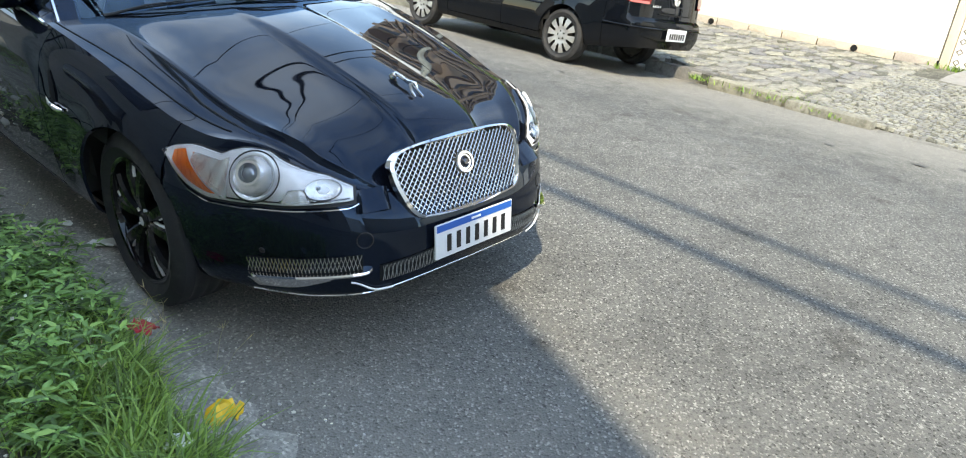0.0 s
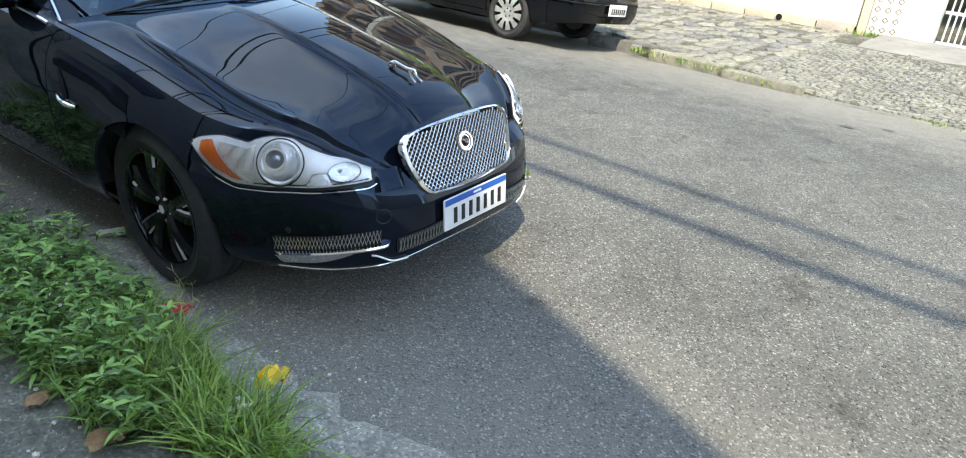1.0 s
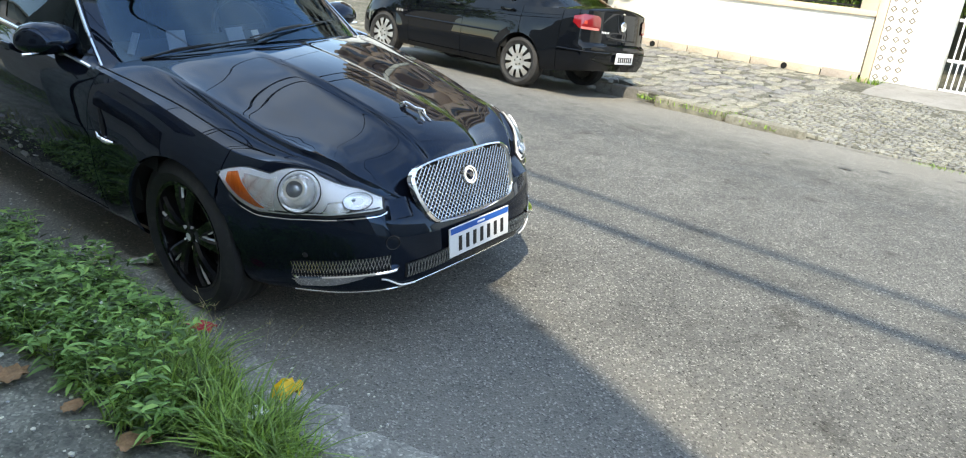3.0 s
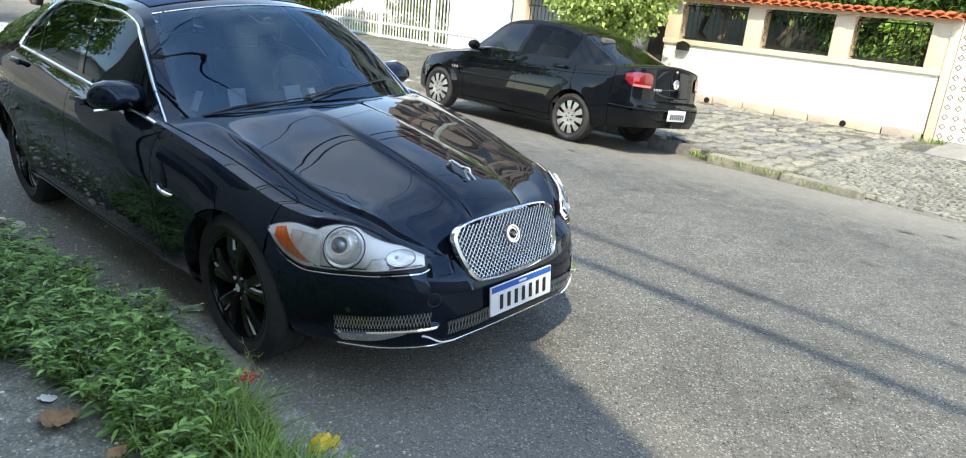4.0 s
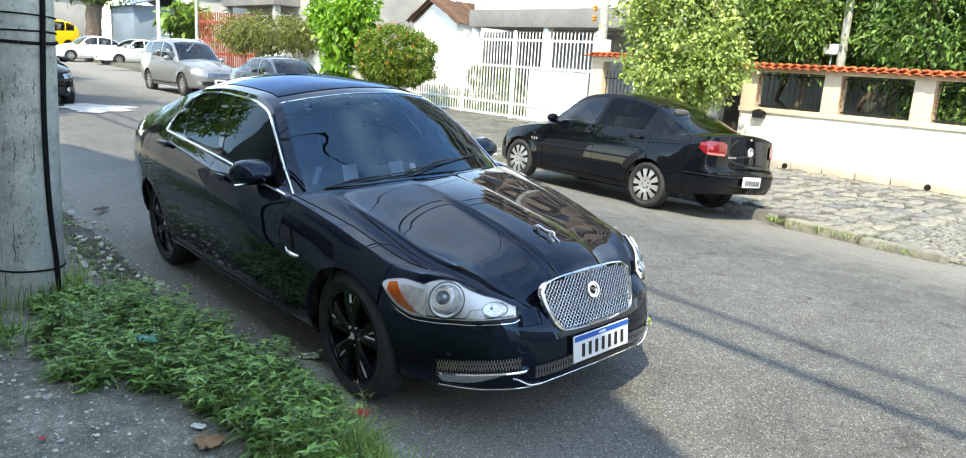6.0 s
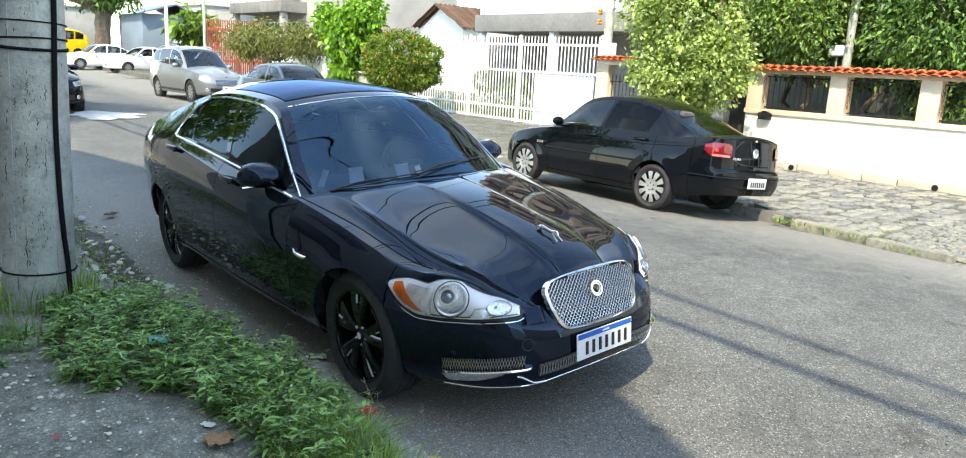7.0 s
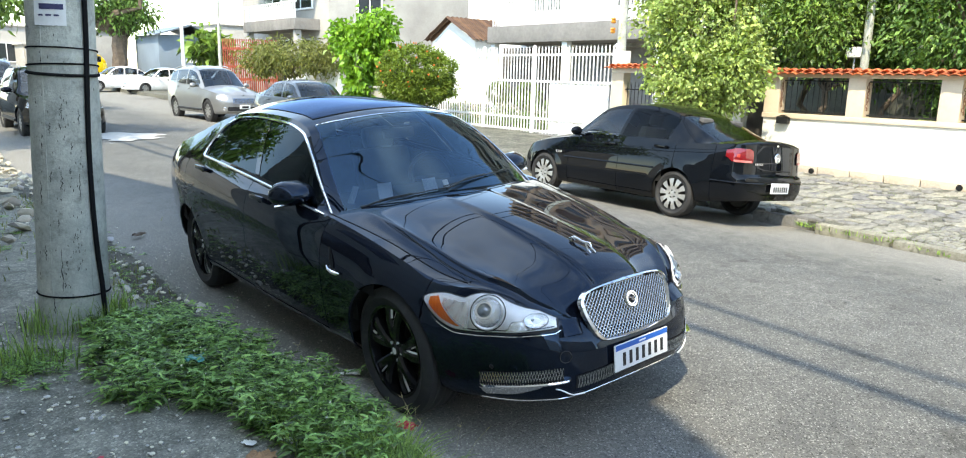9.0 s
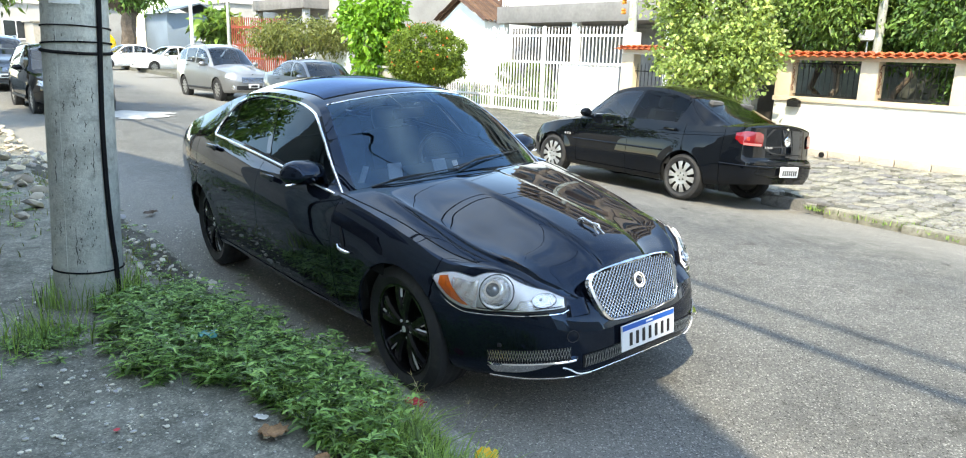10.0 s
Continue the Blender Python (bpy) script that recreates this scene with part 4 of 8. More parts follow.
    part("wiper", bm, M_DARK, sedan_car)
    # hood joint along the fender
    bm = bmesh.new()
    tube(bm, [SEDAN.top(s, 0.085 - 0.05 * step(s, 1.5, 2.1), side) + Vector((0, 0, 0.0002)) for s in lin(0.99, SEDAN.s_of(0.64), 50)], 0.0032, 5)
    part("hood_joint", bm, M_VOID, sedan_car)

# sunroof panel added and enlarged to darken the sky mirrored there, joint round it
bm = bmesh.new()
for side in (-1, 1):
    surf(lambda u, v: SEDAN.cabin_top(u, v, side, 0.0025), lin(0.300, 0.57, 18), lin(0.13, 1, 14), None, side < 0, bm)
bmesh.ops.remove_doubles(bm, verts=bm.verts, dist=0.0005)
part("sunroof", outward(bm, (0, 0, 1)), pane_mat("sunroof_tint_glass", (0.04, 0.045, 0.05), gain=0.9, gloss_tint=(0.30, 0.44, 0.72)), sedan_car, "dark tinted sunroof panel")
bm = bmesh.new()
for side in (-1, 1):
    tube(bm, [SEDAN.cabin_top(0.297, t, side, 0.001) for t in lin(1, 0.125, 12)] + [SEDAN.cabin_top(u, 0.125, side, 0.001) for u in lin(0.31, 0.575, 14)], 0.003, 5)
part("sunroof_joint", bm, M_VOID, sedan_car)

# grille
g_edge = [(0.0, 0.738), (0.137, 0.735), (0.233, 0.726), (0.282, 0.71), (0.306, 0.678), (0.303, 0.638), (0.285, 0.58), (0.264, 0.536), (0.231, 0.511), (0.174, 0.505), (0.0, 0.502)]
gy = lambda x, z: -0.916 + (z - 0.525) * 0.43 + 0.20 * x * x
half = spl([(k / 10, *p) for k, p in enumerate(g_edge)])
ring = [half(t) for t in lin(0, 1, 40)]
loop = [Vector((x, gy(x, z), z)) for x, z in ring] + [Vector((-x, gy(x, z), z)) for x, z in ring[::-1][1:-1]]
bm = bmesh.new()
bm.faces.new([bm.verts.new(p + Vector((0, 0.004, 0))) for p in loop])
bmesh.ops.triangulate(bm, faces=bm.faces)
grille = part("grille", bm, M_VOID, sedan_car, "chrome mesh grille in a chrome frame", smooth=False)
bm = bmesh.new()
cen = Vector((0, gy(0, 0.63), 0.63))
rows = []
for p in loop + [loop[0]]:
    d = (p - cen).normalized()
    o = Vector((0, -0.9, 0.4)).normalized()
    rows.append([p - d * 0.014 + o * 0.002, p - d * 0.012 + o * 0.014, p - d * 0.005 + o * 0.022, p + d * 0.006 + o * 0.016, p + d * 0.011 - o * 0.004])
quads(bm, rows, flip=True)
bmesh.ops.recalc_face_normals(bm, faces=bm.faces)
part("grille_frame", bm, M_CHROME, grille, "polished chrome surround")
bm = bmesh.new()


def inside(x, z, pad=0.012):
    pts = [(p.x, p.z) for p in loop]
    c = False
    for i in range(len(pts)):
        (x1, z1), (x2, z2) = pts[i], pts[i - 1]
        if (z1 > z) != (z2 > z) and x < (x2 - x1) * (z - z1) / (z2 - z1) + x1:
            c = not c
    return c


for d in (-1, 1):
    for k in range(-48, 49):
        run = []
        for q in lin(-0.13, 0.13, 21):
            x, z = k * 0.0215 + d * q * 0.95, 0.63 + q
            if inside(x, z):
                run.append(Vector((x, gy(x, z) - 0.006 - 0.002 * d, z)))
        if len(run) > 1:
            tube(bm, run, 0.0024, 4, flat=0.9)
tagged(part("grille_mesh", bm, M_WIRE, grille, "woven chrome wire mesh"), kind="stuff")
gm = Matrix.Translation((0, gy(0, 0.648) - 0.012, 0.648)) @ pose(0, 0, 0, 0, 0, 90) @ pose(0, 0, 0, 0, 23, 0)
bm = bmesh.new()
lathe(bm, [(0.0, -0.008), (0.028, -0.008), (0.031, -0.013), (0.038, -0.013), (0.042, -0.006), (0.042, 0.01)], 28, gm)
em = part("grille_badge", bm, M_CHROME, grille, "round chrome badge")
bm = bmesh.new()
lathe(bm, [(0.0, -0.016), (0.010, -0.015), (0.014, -0.010), (0.018, -0.014), (0.022, -0.009), (0.024, -0.006)], 20, gm)
part("badge_relief", bm, M_DCHROME, em)
# chrome mascot on the hood: a slender leaping shape on two short feet
bm = bmesh.new()
hz = lambda y: SEDAN.hood(y) - 0.002
tube(bm, [(0.0, y, hz(y) + dz) for y, dz in ((-0.618, 0.030), (-0.606, 0.038), (-0.590, 0.034), (-0.570, 0.027), (-0.545, 0.026), (-0.520, 0.027), (-0.500, 0.024), (-0.480, 0.014), (-0.462, 0.004))], [0.004, 0.009, 0.0085, 0.009, 0.0075, 0.0075, 0.010, 0.007, 0.003], 8)
tube(bm, [(0.006, -0.585, hz(-0.585) + 0.028), (0.012, -0.61, hz(-0.61) + 0.012), (0.015, -0.635, hz(-0.635) + 0.004)], [0.006, 0.005, 0.004], 6)
tube(bm, [(-0.006, -0.585, hz(-0.585) + 0.028), (-0.012, -0.605, hz(-0.605) + 0.010), (-0.015, -0.628, hz(-0.628) + 0.003)], [0.006, 0.005, 0.004], 6)
for sx_ in (-0.008, 0.008):
    tube(bm, [(sx_, -0.498, hz(-0.498) + 0.022), (sx_ * 1.6, -0.478, hz(-0.478) + 0.010), (sx_ * 1.6, -0.488, hz(-0.488) + 0.0)], [0.008, 0.005, 0.004], 6)
part("hood_ornament", bm, M_CHROME, sedan_car, "chrome hood ornament")
# lower intake, plate and lip
lower = part("lower_intake", surf(lambda u, v: SEDAN.at_z(abs(u), 0.315 + 0.062 * v + 0.04 * (1 - abs(u) / 0.4), -1 if u < 0 else 1, 0.003), lin(-0.40, 0.40, 40), lin(0, 1, 4), None, False), M_VOID, sedan_car)
bm = bmesh.new()
for k in range(54):
    u = -0.385 + 0.77 * k / 53
    for d in (-1, 1):
        tube(bm, [SEDAN.at_z(abs(u + d * 0.01 * (q - 0.5)), 0.318 + 0.056 * q + 0.04 * (1 - abs(u) / 0.4), -1 if u < 0 else 1, 0.007) for q in (0, 1)], 0.002, 4)
tagged(part("intake_mesh", bm, M_WIRE, lower), kind="stuff")
bm = bmesh.new()
lip = [SEDAN.skirt(s, 0.035, -1) for s in lin(0.86, 0.0, 40)] + [SEDAN.skirt(s, 0.035, 1) for s in lin(0.0, 0.86, 40)[1:]]
tube(bm, lip, 0.0045, 6)
part("bumper_lip", bm, M_CHROME, sedan_car, "thin bright lower edge")


def number_plate(parent, m, w, h, band, chars, char_w):
    """A plate that looks along -y: its writing stands as plain bars."""
    bm = bmesh.new()
    box(bm, (0, 0, 0), (w, 0.008, h), None, 0.003)
    pl = part("number_plate", bm, M_PLATE, parent, "white number plate", m=m)
    if band:
        bm = bmesh.new()
        box(bm, (0, -0.005, h * 0.385), (w - 0.012, 0.003, h * 0.19))
        part("plate_band", bm, M_PBLUE, pl, "blue top band")
        bm = bmesh.new()
        box(bm, (0, -0.0075, h * 0.385), (w * 0.12, 0.002, h * 0.06))
        part("plate_mark", bm, M_PLATE, pl)
    for k in range(chars):
        bm = bmesh.new()
        box(bm, ((k - (chars - 1) / 2) * w * 0.83 / chars + w * 0.02, -0.005, -h * 0.10), (char_w, 0.003, h * 0.50))
        part("plate_bar", bm, M_PTEXT, pl)
    return pl


number_plate(sedan_car, pose(-0.012, -0.962, 0.420, -4), 0.39, 0.128, True, 7, 0.019)

# cabin
bm = bmesh.new()
box(bm, (0, 0.98, 0.86), (1.40, 0.50, 0.16), None, 0.06)
part("dashboard", bm, M_DASH, sedan_car)
for sx in (-0.37, 0.37):
    for y0, back in ((1.55, 15), (2.5, 18)):
        bm = bmesh.new()
        box(bm, (sx, y0, 0.52), (0.50, 0.52, 0.16), None, 0.05)
        box(bm, (sx, y0 + 0.36, 0.82), (0.48, 0.13, 0.56), pose(0, 0, 0, -back), 0.05)
        box(bm, (sx, y0 + 0.46, 1.17), (0.26, 0.09, 0.17), pose(0, 0, 0, -back), 0.04)
        part("seat", bm, M_SEAT, sedan_car)
bm = bmesh.new()
w_m = Matrix.Translation((0.37, 1.27, 0.93)) @ pose(0, 0, 0, 68)
tube(bm, [w_m @ Vector((0.185 * math.cos(a), 0.185 * math.sin(a), 0)) for a in lin(0, 2 * math.pi, 29)], 0.015, 8, cap=False)
box(bm, w_m @ Vector((0, 0, 0)), (0.30, 0.05, 0.03), w_m.to_3x3().to_4x4(), 0.01)
part("steering_wheel", bm, M_DASH, sedan_car)
bm = bmesh.new()
box(bm, (0, 1.12, 1.30), (0.24, 0.03, 0.07), pose(0, 0, 0, -10), 0.012)
part("rear_view_mirror", bm, M_DASH, sedan_car)
bm = bmesh.new()
tube(bm, [SEDAN.cabin_top(0.258, t, -1, 0.004) for t in lin(0.09, 1, 16)] + [SEDAN.cabin_top(0.258, t, 1, 0.004) for t in lin(1, 0.09, 16)[1:]], 0.0035, 5)
part("windscreen_trim", bm, M_CHROME, sedan_car, "thin bright strip over the windscreen")
bm = bmesh.new()
box(bm, (0.03, 1.06, 1.365), (0.035, 0.003, 0.02), pose(0, 0, 0, 58))
part("sticker", bm, M_PAPER, sedan_car, "small white sticker")
for x, y, w, h, a in ((-0.52, 0.84, 0.05, 0.11, -50), (-0.30, 0.83, 0.09, 0.10, 15), (0.02, 0.80, 0.10, 0.09, 30), (0.13, 0.78, 0.05, 0.05, 45)):
    bm = bmesh.new()
    box(bm, (x, y, 0.985), (w, 0.004, h), pose(0, 0, 0, -25, 0, a - 30))
    part("dash_paper", bm, M_PAPER, sedan_car, "paper lying on the dashboard")
bm = bmesh.new()
box(bm, (0, 1.7, 0.30), (1.6, 2.9, 0.1), None, 0.02)
part("floor_pan", bm, M_VOID, sedan_car)

# ---- setting ----


def rise(y):
    return 0.0105 * max(0.0, y - 9.0) ** 1.0 * step(y, 6, 16)


CAMBER = spl([(-1.4, -0.030), (-1.0, -0.023), (-0.72, -0.009), (0.0, 0.029), (0.72, 0.066), (1.6, 0.098), (2.6, 0.110), (3.6, 0.090), (4.6, 0.040), (5.4, -0.040), (6.5, -0.125), (8.6, -0.125)])


def road_z(x, y):
    return rise(y) + CAMBER(x) * (1 - step(y, 9, 14) * 0.5)


M_EARTH = mat("earth", (0.17, 0.14, 0.10), 0.95, vary=0.4, scale=0.4, fine=9)
M_OLDCON = gravel_mat("old_concrete", (0.150, 0.150, 0.126), (0.34, 0.335, 0.29), 110.0, 1.0)
M_PAVE = gravel_mat("worn_stone_paving", (0.07, 0.07, 0.057), (0.20, 0.197, 0.168), 45.0)
M_STONE = mat("paving_stone", (0.275, 0.27, 0.25), 0.9, vary=0.5, scale=3.2, fine=46, bump=1.0, rand=0.30, dirt=0.75, dirt_color=(0.10, 0.105, 0.07))
M_KERB = mat("kerb_stone", (0.235, 0.23, 0.205), 0.9, vary=0.5, scale=5, fine=50, bump=1.0, rand=0.3, dirt=0.85, dirt_color=(0.085, 0.083, 0.065))
M_CREAM = mat("cream_wall_paint", (0.80, 0.755, 0.66), 0.8, vary=0.05, scale=0.7, fine=25, bump=0.1, dirt=0.10, dirt_color=(0.55, 0.50, 0.42))
M_BEIGE = mat("beige_trim_paint", (0.66, 0.54, 0.40), 0.8, vary=0.10, scale=2.0, fine=30, bump=0.15, dirt=0.25, dirt_color=(0.35, 0.28, 0.2))
M_WHITE = mat("white_wall_paint", (0.83, 0.83, 0.80), 0.75, vary=0.04, scale=0.6, fine=20, dirt=0.10, dirt_color=(0.6, 0.58, 0.52))
M_GREYW = mat("stained_grey_plaster", (0.38, 0.36, 0.33), 0.85, vary=0.16, scale=0.8, fine=14, dirt=0.5, dirt_color=(0.30, 0.28, 0.26))
M_TERRA = mat("terracotta", (0.52, 0.14, 0.055), 0.8, vary=0.2, scale=4, fine=40, bump=0.3, rand=0.35, dirt=0.3, dirt_color=(0.16, 0.08, 0.05))
M_BROWNT = mat("weathered_roof_tile", (0.115, 0.065, 0.045), 0.85, vary=0.35, scale=2, fine=20, bump=0.4, island=0.5)
M_IRON = mat("black_iron", (0.02, 0.02, 0.02), 0.55, 0.4, vary=0.3)
M_GATEW = mat("white_gate_paint", (0.84, 0.84, 0.83), 0.45, vary=0.05)
M_REDP = mat("red_gate_paint", (0.30, 0.065, 0.035), 0.6, vary=0.15)
M_POLE = mat("pole_concrete", (0.47, 0.48, 0.425), 0.9, vary=0.32, scale=5.0, fine=45, bump=0.8, dirt=0.65, dirt_color=(0.13, 0.125, 0.11))
M_CABLE = mat("cable_black", (0.015, 0.015, 0.016), 0.9, vary=0.2, spec=0.05)
M_BLUEB = mat("blue_grey_sheet", (0.20, 0.25, 0.30), 0.6, vary=0.15, scale=0.5)
M_WINDOW = mat("dark_window", (0.03, 0.035, 0.04), 0.08, vary=0.2, spec=0.6)
M_BARK = mat("bark", (0.13, 0.10, 0.075), 0.95, vary=0.4, scale=5, fine=30, bump=0.8)
M_GREYM = mat("galvanised_grey", (0.42, 0.43, 0.43), 0.5, 0.5, vary=0.15)

bm = bmesh.new()
surf(lambda u, v: Vector((v, u, -0.25 + rise(min(u, 120)))), [-300, -40, -10, 0, 6, 9, 12, 16, 30, 60, 90, 120, 300, 900], [-500, -60, -12, -3, 6.5, 30, 90, 600], None, True, bm)
solid("ground", outward(bm, (0, 0, 1)), M_EARTH, "bare earth under and round the street", "ground", kind="structure")

bm = bmesh.new()
xs = lin(-1.35, 6.45, 40) + [7.0, 7.8, 8.6]
ys = lin(-14, 12, 66) + lin(12.6, 120, 60)
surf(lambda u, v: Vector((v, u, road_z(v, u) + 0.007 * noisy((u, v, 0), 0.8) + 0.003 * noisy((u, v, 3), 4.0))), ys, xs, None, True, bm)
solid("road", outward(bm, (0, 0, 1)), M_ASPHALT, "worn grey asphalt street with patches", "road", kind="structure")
# the side street at the far end
bm = bmesh.new()
surf(lambda u, v: Vector((v, u, rise(u) - 0.0625 * step(v, 9.5, 6.45) + 0.004)), lin(36, 60, 10), lin(6.4, 60, 12), None, True, bm)
solid("side_road", outward(bm, (0, 0, 1)), M_ASPHALT, "side street of grey asphalt", "road", kind="structure")

# left pavement with its broken, overgrown edge
bm = bmesh.new()
surf(lambda u, v: Vector((v if v > -6 else v, u, rise(u) + 0.035 * step(v, -1.15 + 0.08 * noisy((u, 0, 0), 1.5), -1.45) + 0.012 * noisy((u, v, 1), 1.8) - 0.004)), lin(-14, 14, 90) + lin(15, 110, 40), [-9, -6, -4] + lin(-3.2, -1.0, 26), None, True, bm)
solid("pavement_left", outward(bm, (0, 0, 1)), M_OLDCON, "dark old concrete pavement with gravel", "pavement", kind="structure")
# light concrete gutter at the verge
bm = bmesh.new()
surf(lambda u, v: Vector((-1.08 + v * (0.20 + 0.22 * step(u, -0.7, 0.3) + 0.06 * step(u, -0.55, -1.25) + 0.10 * noisy((u, 0, 0), 2.2) + 0.06 * noisy((u, 0, 4), 9)) - 0.02 * u * (u < 0), u, 0.012 - 0.05 * step(u, 0.6, 1.2) - 0.035 * step(v, 0.10, 0.0) - 0.02 * step(v, 0.75, 1.0) + 0.004 * noisy((u, v, 0), 6) + step(u, -0.8, -0.3) * (0.012 * noisy((u, v, 7), 3.0) - 0.004))), lin(-3.4, 1.25, 110), lin(0, 1, 10), None, True, bm)
solid("gutter", outward(bm, (0, 0, 1)), gravel_mat("light_concrete", (0.25, 0.245, 0.225), (0.42, 0.41, 0.38), 110.0), "crumbling light concrete gutter", "gutter", kind="structure")

# right pavement: stone bed, and its kerb stones


def kerb_x(y):
    return 6.28 - 0.10 * step(y, 1.5, -1.0) + 0.55 * step(y, 1.5, 2.1) + 1.5 * step(y, 8, 18)


def pave_z(x, y):
    low = step(y, 0.4, -1.2)
    return rise(y) + 0.01 + 0.05 * step(x, 7, 11) - 0.10 * low * (1 - step(x, 6.2, 9.5)) + 0.15 * step(y, 8.5, 12)


bm = bmesh.new()
surf(lambda u, v: Vector((kerb_x(u) + 0.10 + v, u, pave_z(kerb_x(u) + 0.1 + v, u) + 0.018 * noisy((u, v, 0), 2.5) - (0.02 if v > 0 else 0.22))), lin(-14, 14, 110) + lin(15, 110, 40), [0, 0.03] + lin(0.15, 6, 35) + [9, 14, 22, 40], None, True, bm)
pave = solid("pavement_right", outward(bm, (0, 0, 1)), M_PAVE, "uneven worn stone pavement with weeds", "pavement", kind="structure")

# ---- garden wall across the street ----
WX = 11.0
wall = thing("wall_garden", "cream garden wall with beige trim and tiled coping", "wall", kind="structure")
bm = bmesh.new()
box(bm, (WX + 0.13, 2.435, 0.60), (0.24, 4.84, 0.92), None, 0.004)
part("wall_panel", bm, M_CREAM, wall)
bm = bmesh.new()
box(bm, (WX + 0.12, 2.435, 1.105), (0.30, 4.88, 0.09), None, 0.008)
part("sill", bm, M_BEIGE, wall)
bm = bmesh.new()
box(bm, (WX + 0.12, 2.435, 1.875), (0.30, 4.92, 0.07), None, 0.008)
part("beam", bm, M_BEIGE, wall)
for y0, y1 in ((4.55, 4.86), (2.93, 3.24), (1.40, 1.72), (-0.02, 0.26)):
    bm = bmesh.new()
    box(bm, (WX + 0.12, (y0 + y1) / 2, 1.495), (0.27, y1 - y0, 0.69), None, 0.008)
    part("post", bm, M_BEIGE, wall)
bm = bmesh.new()
box(bm, (WX + 0.11, -0.075, 0.95), (0.30, 0.13, 1.92), None, 0.006)
part("post", bm, M_BEIGE, wall)
bm = bmesh.new()
box(bm, (0, 0, 0), (0.05, 0.58, 0.20), None, 0.012)
me = to_mesh("plinth_stone", bm, mat("plinth_sandstone", (0.50, 0.43, 0.36), 0.9, vary=0.25, scale=3, fine=30, bump=0.4, rand=0.2, dirt=0.4, dirt_color=(0.25, 0.2, 0.15)))
for k in range(8):
    o = new("plinth_stone", me)
    o.parent = wall
    o.matrix_basis = pose(WX - 0.012 + random.uniform(-0.006, 0.006), 0.32 + 0.6 * k, 0.075 + random.uniform(-0.012, 0.012), random.uniform(-1, 1))
for y in (3.73, 1.22):
    bm = bmesh.new()
    lathe(bm, [(0.045, -0.012), (0.052, -0.012), (0.052, 0.05), (0.045, 0.05), (0.045, -0.012)], 16, Matrix.Translation((WX - 0.04, y, 0.10)))
    lathe(bm, [(0.0, -0.011), (0.047, -0.011)], 16, Matrix.Translation((WX - 0.04, y, 0.10)))
    part("drain_pipe", bm, M_VOID, wall, "dark drain hole")
# iron grilles in the openings
for y0, y1 in ((3.24, 4.55), (1.72, 2.93), (0.26, 1.40)):
    gr = thing("iron_grille", "black wrought iron bars set in the garden wall", "grille", group="grilles of the garden wall")
    for z in (1.19, 1.78):
        bm = bmesh.new()
        box(bm, (WX + 0.14, (y0 + y1) / 2, z), (0.02, y1 - y0, 0.025))
        part("rail", bm, M_IRON, gr)
    n = int((y1 - y0) / 0.105)
    for k in range(n):
        bm = bmesh.new()
        y = y0 + (k + 0.5) * (y1 - y0) / n
        tube(bm, [(WX + 0.14, y, 1.16), (WX + 0.14, y, 1.70)], 0.0075, 6)
        tube(bm, [(WX + 0.14, y, 1.70), (WX + 0.14, y, 1.73), (WX + 0.14, y, 1.78)], [0.0075, 0.016, 0.002], 6)
        part("bar", bm, M_IRON, gr)
    # rusty chain by the post
    ch = thing("rusty_chain", "rusty chain hanging beside the wall post", "chain", group="chains of the garden wall")
    for k in range(9):
        bm = bmesh.new()
        m = pose(WX - 0.005, y1 - 0.05 + 0.008 * math.sin(k * 2.1), 1.74 - 0.055 * k, 0, 0, 90 * (k % 2))
        tube(bm, [m @ Vector((0.018 * math.cos(a), 0, 0.032 * math.sin(a))) for a in lin(0, 2 * math.pi, 13)], 0.0065, 5, cap=False)
        part("link", bm, mat("rusty_iron", (0.16, 0.07, 0.035), 0.8, vary=0.4), ch)


def tile_mesh(length, r, mt, name="roof_tile"):
    """A barrel tile that runs down along -x."""
    bm = bmesh.new()
    rows = []
    for u in lin(0, 1, 4):
        rr = r * (1.0 - 0.12 * u)
        rows.append([Vector((-length / 2 + length * u, rr * math.cos(a), rr * math.sin(a) * 0.44)) for a in lin(0, math.pi, 9)] + [Vector((-length / 2 + length * u, (rr - 0.014) * math.cos(a), (rr - 0.014) * math.sin(a) * 0.44)) for a in lin(math.pi, 0, 9)])
    vs = quads(bm, rows, closed=True)
    for r0 in (vs[0][::-1], vs[-1]):
        n = len(r0) // 2
        for i in range(n - 1):
            bm.faces.new((r0[i], r0[i + 1], r0[-i - 2], r0[-i - 1]))
    bmesh.ops.recalc_face_normals(bm, faces=bm.faces)
    return to_mesh(name, bm, mt)


COPING = tile_mesh(0.44, 0.088, M_TERRA)
UNDER = tile_mesh(0.42, 0.060, M_TERRA)


def tile_row(parent, y0, y1, x, z, pitch=0.172):
    n = round((y1 - y0) / pitch)
    for k in range(n):
        o = new("roof_tile", COPING)
        o.parent = parent
        o.matrix_basis = pose(x - 0.02 + random.uniform(-0.012, 0.012), y0 + (k + 0.5) * pitch, z + random.uniform(-0.006, 0.006), 0, -13 + random.uniform(-1.0, 1.0), random.uniform(-1.5, 1.5))
        o = new("roof_tile", UNDER)
        o.parent = parent
        o.matrix_basis = pose(x - 0.01, y0 + k * pitch, z + 0.012, 180, 13, 0)


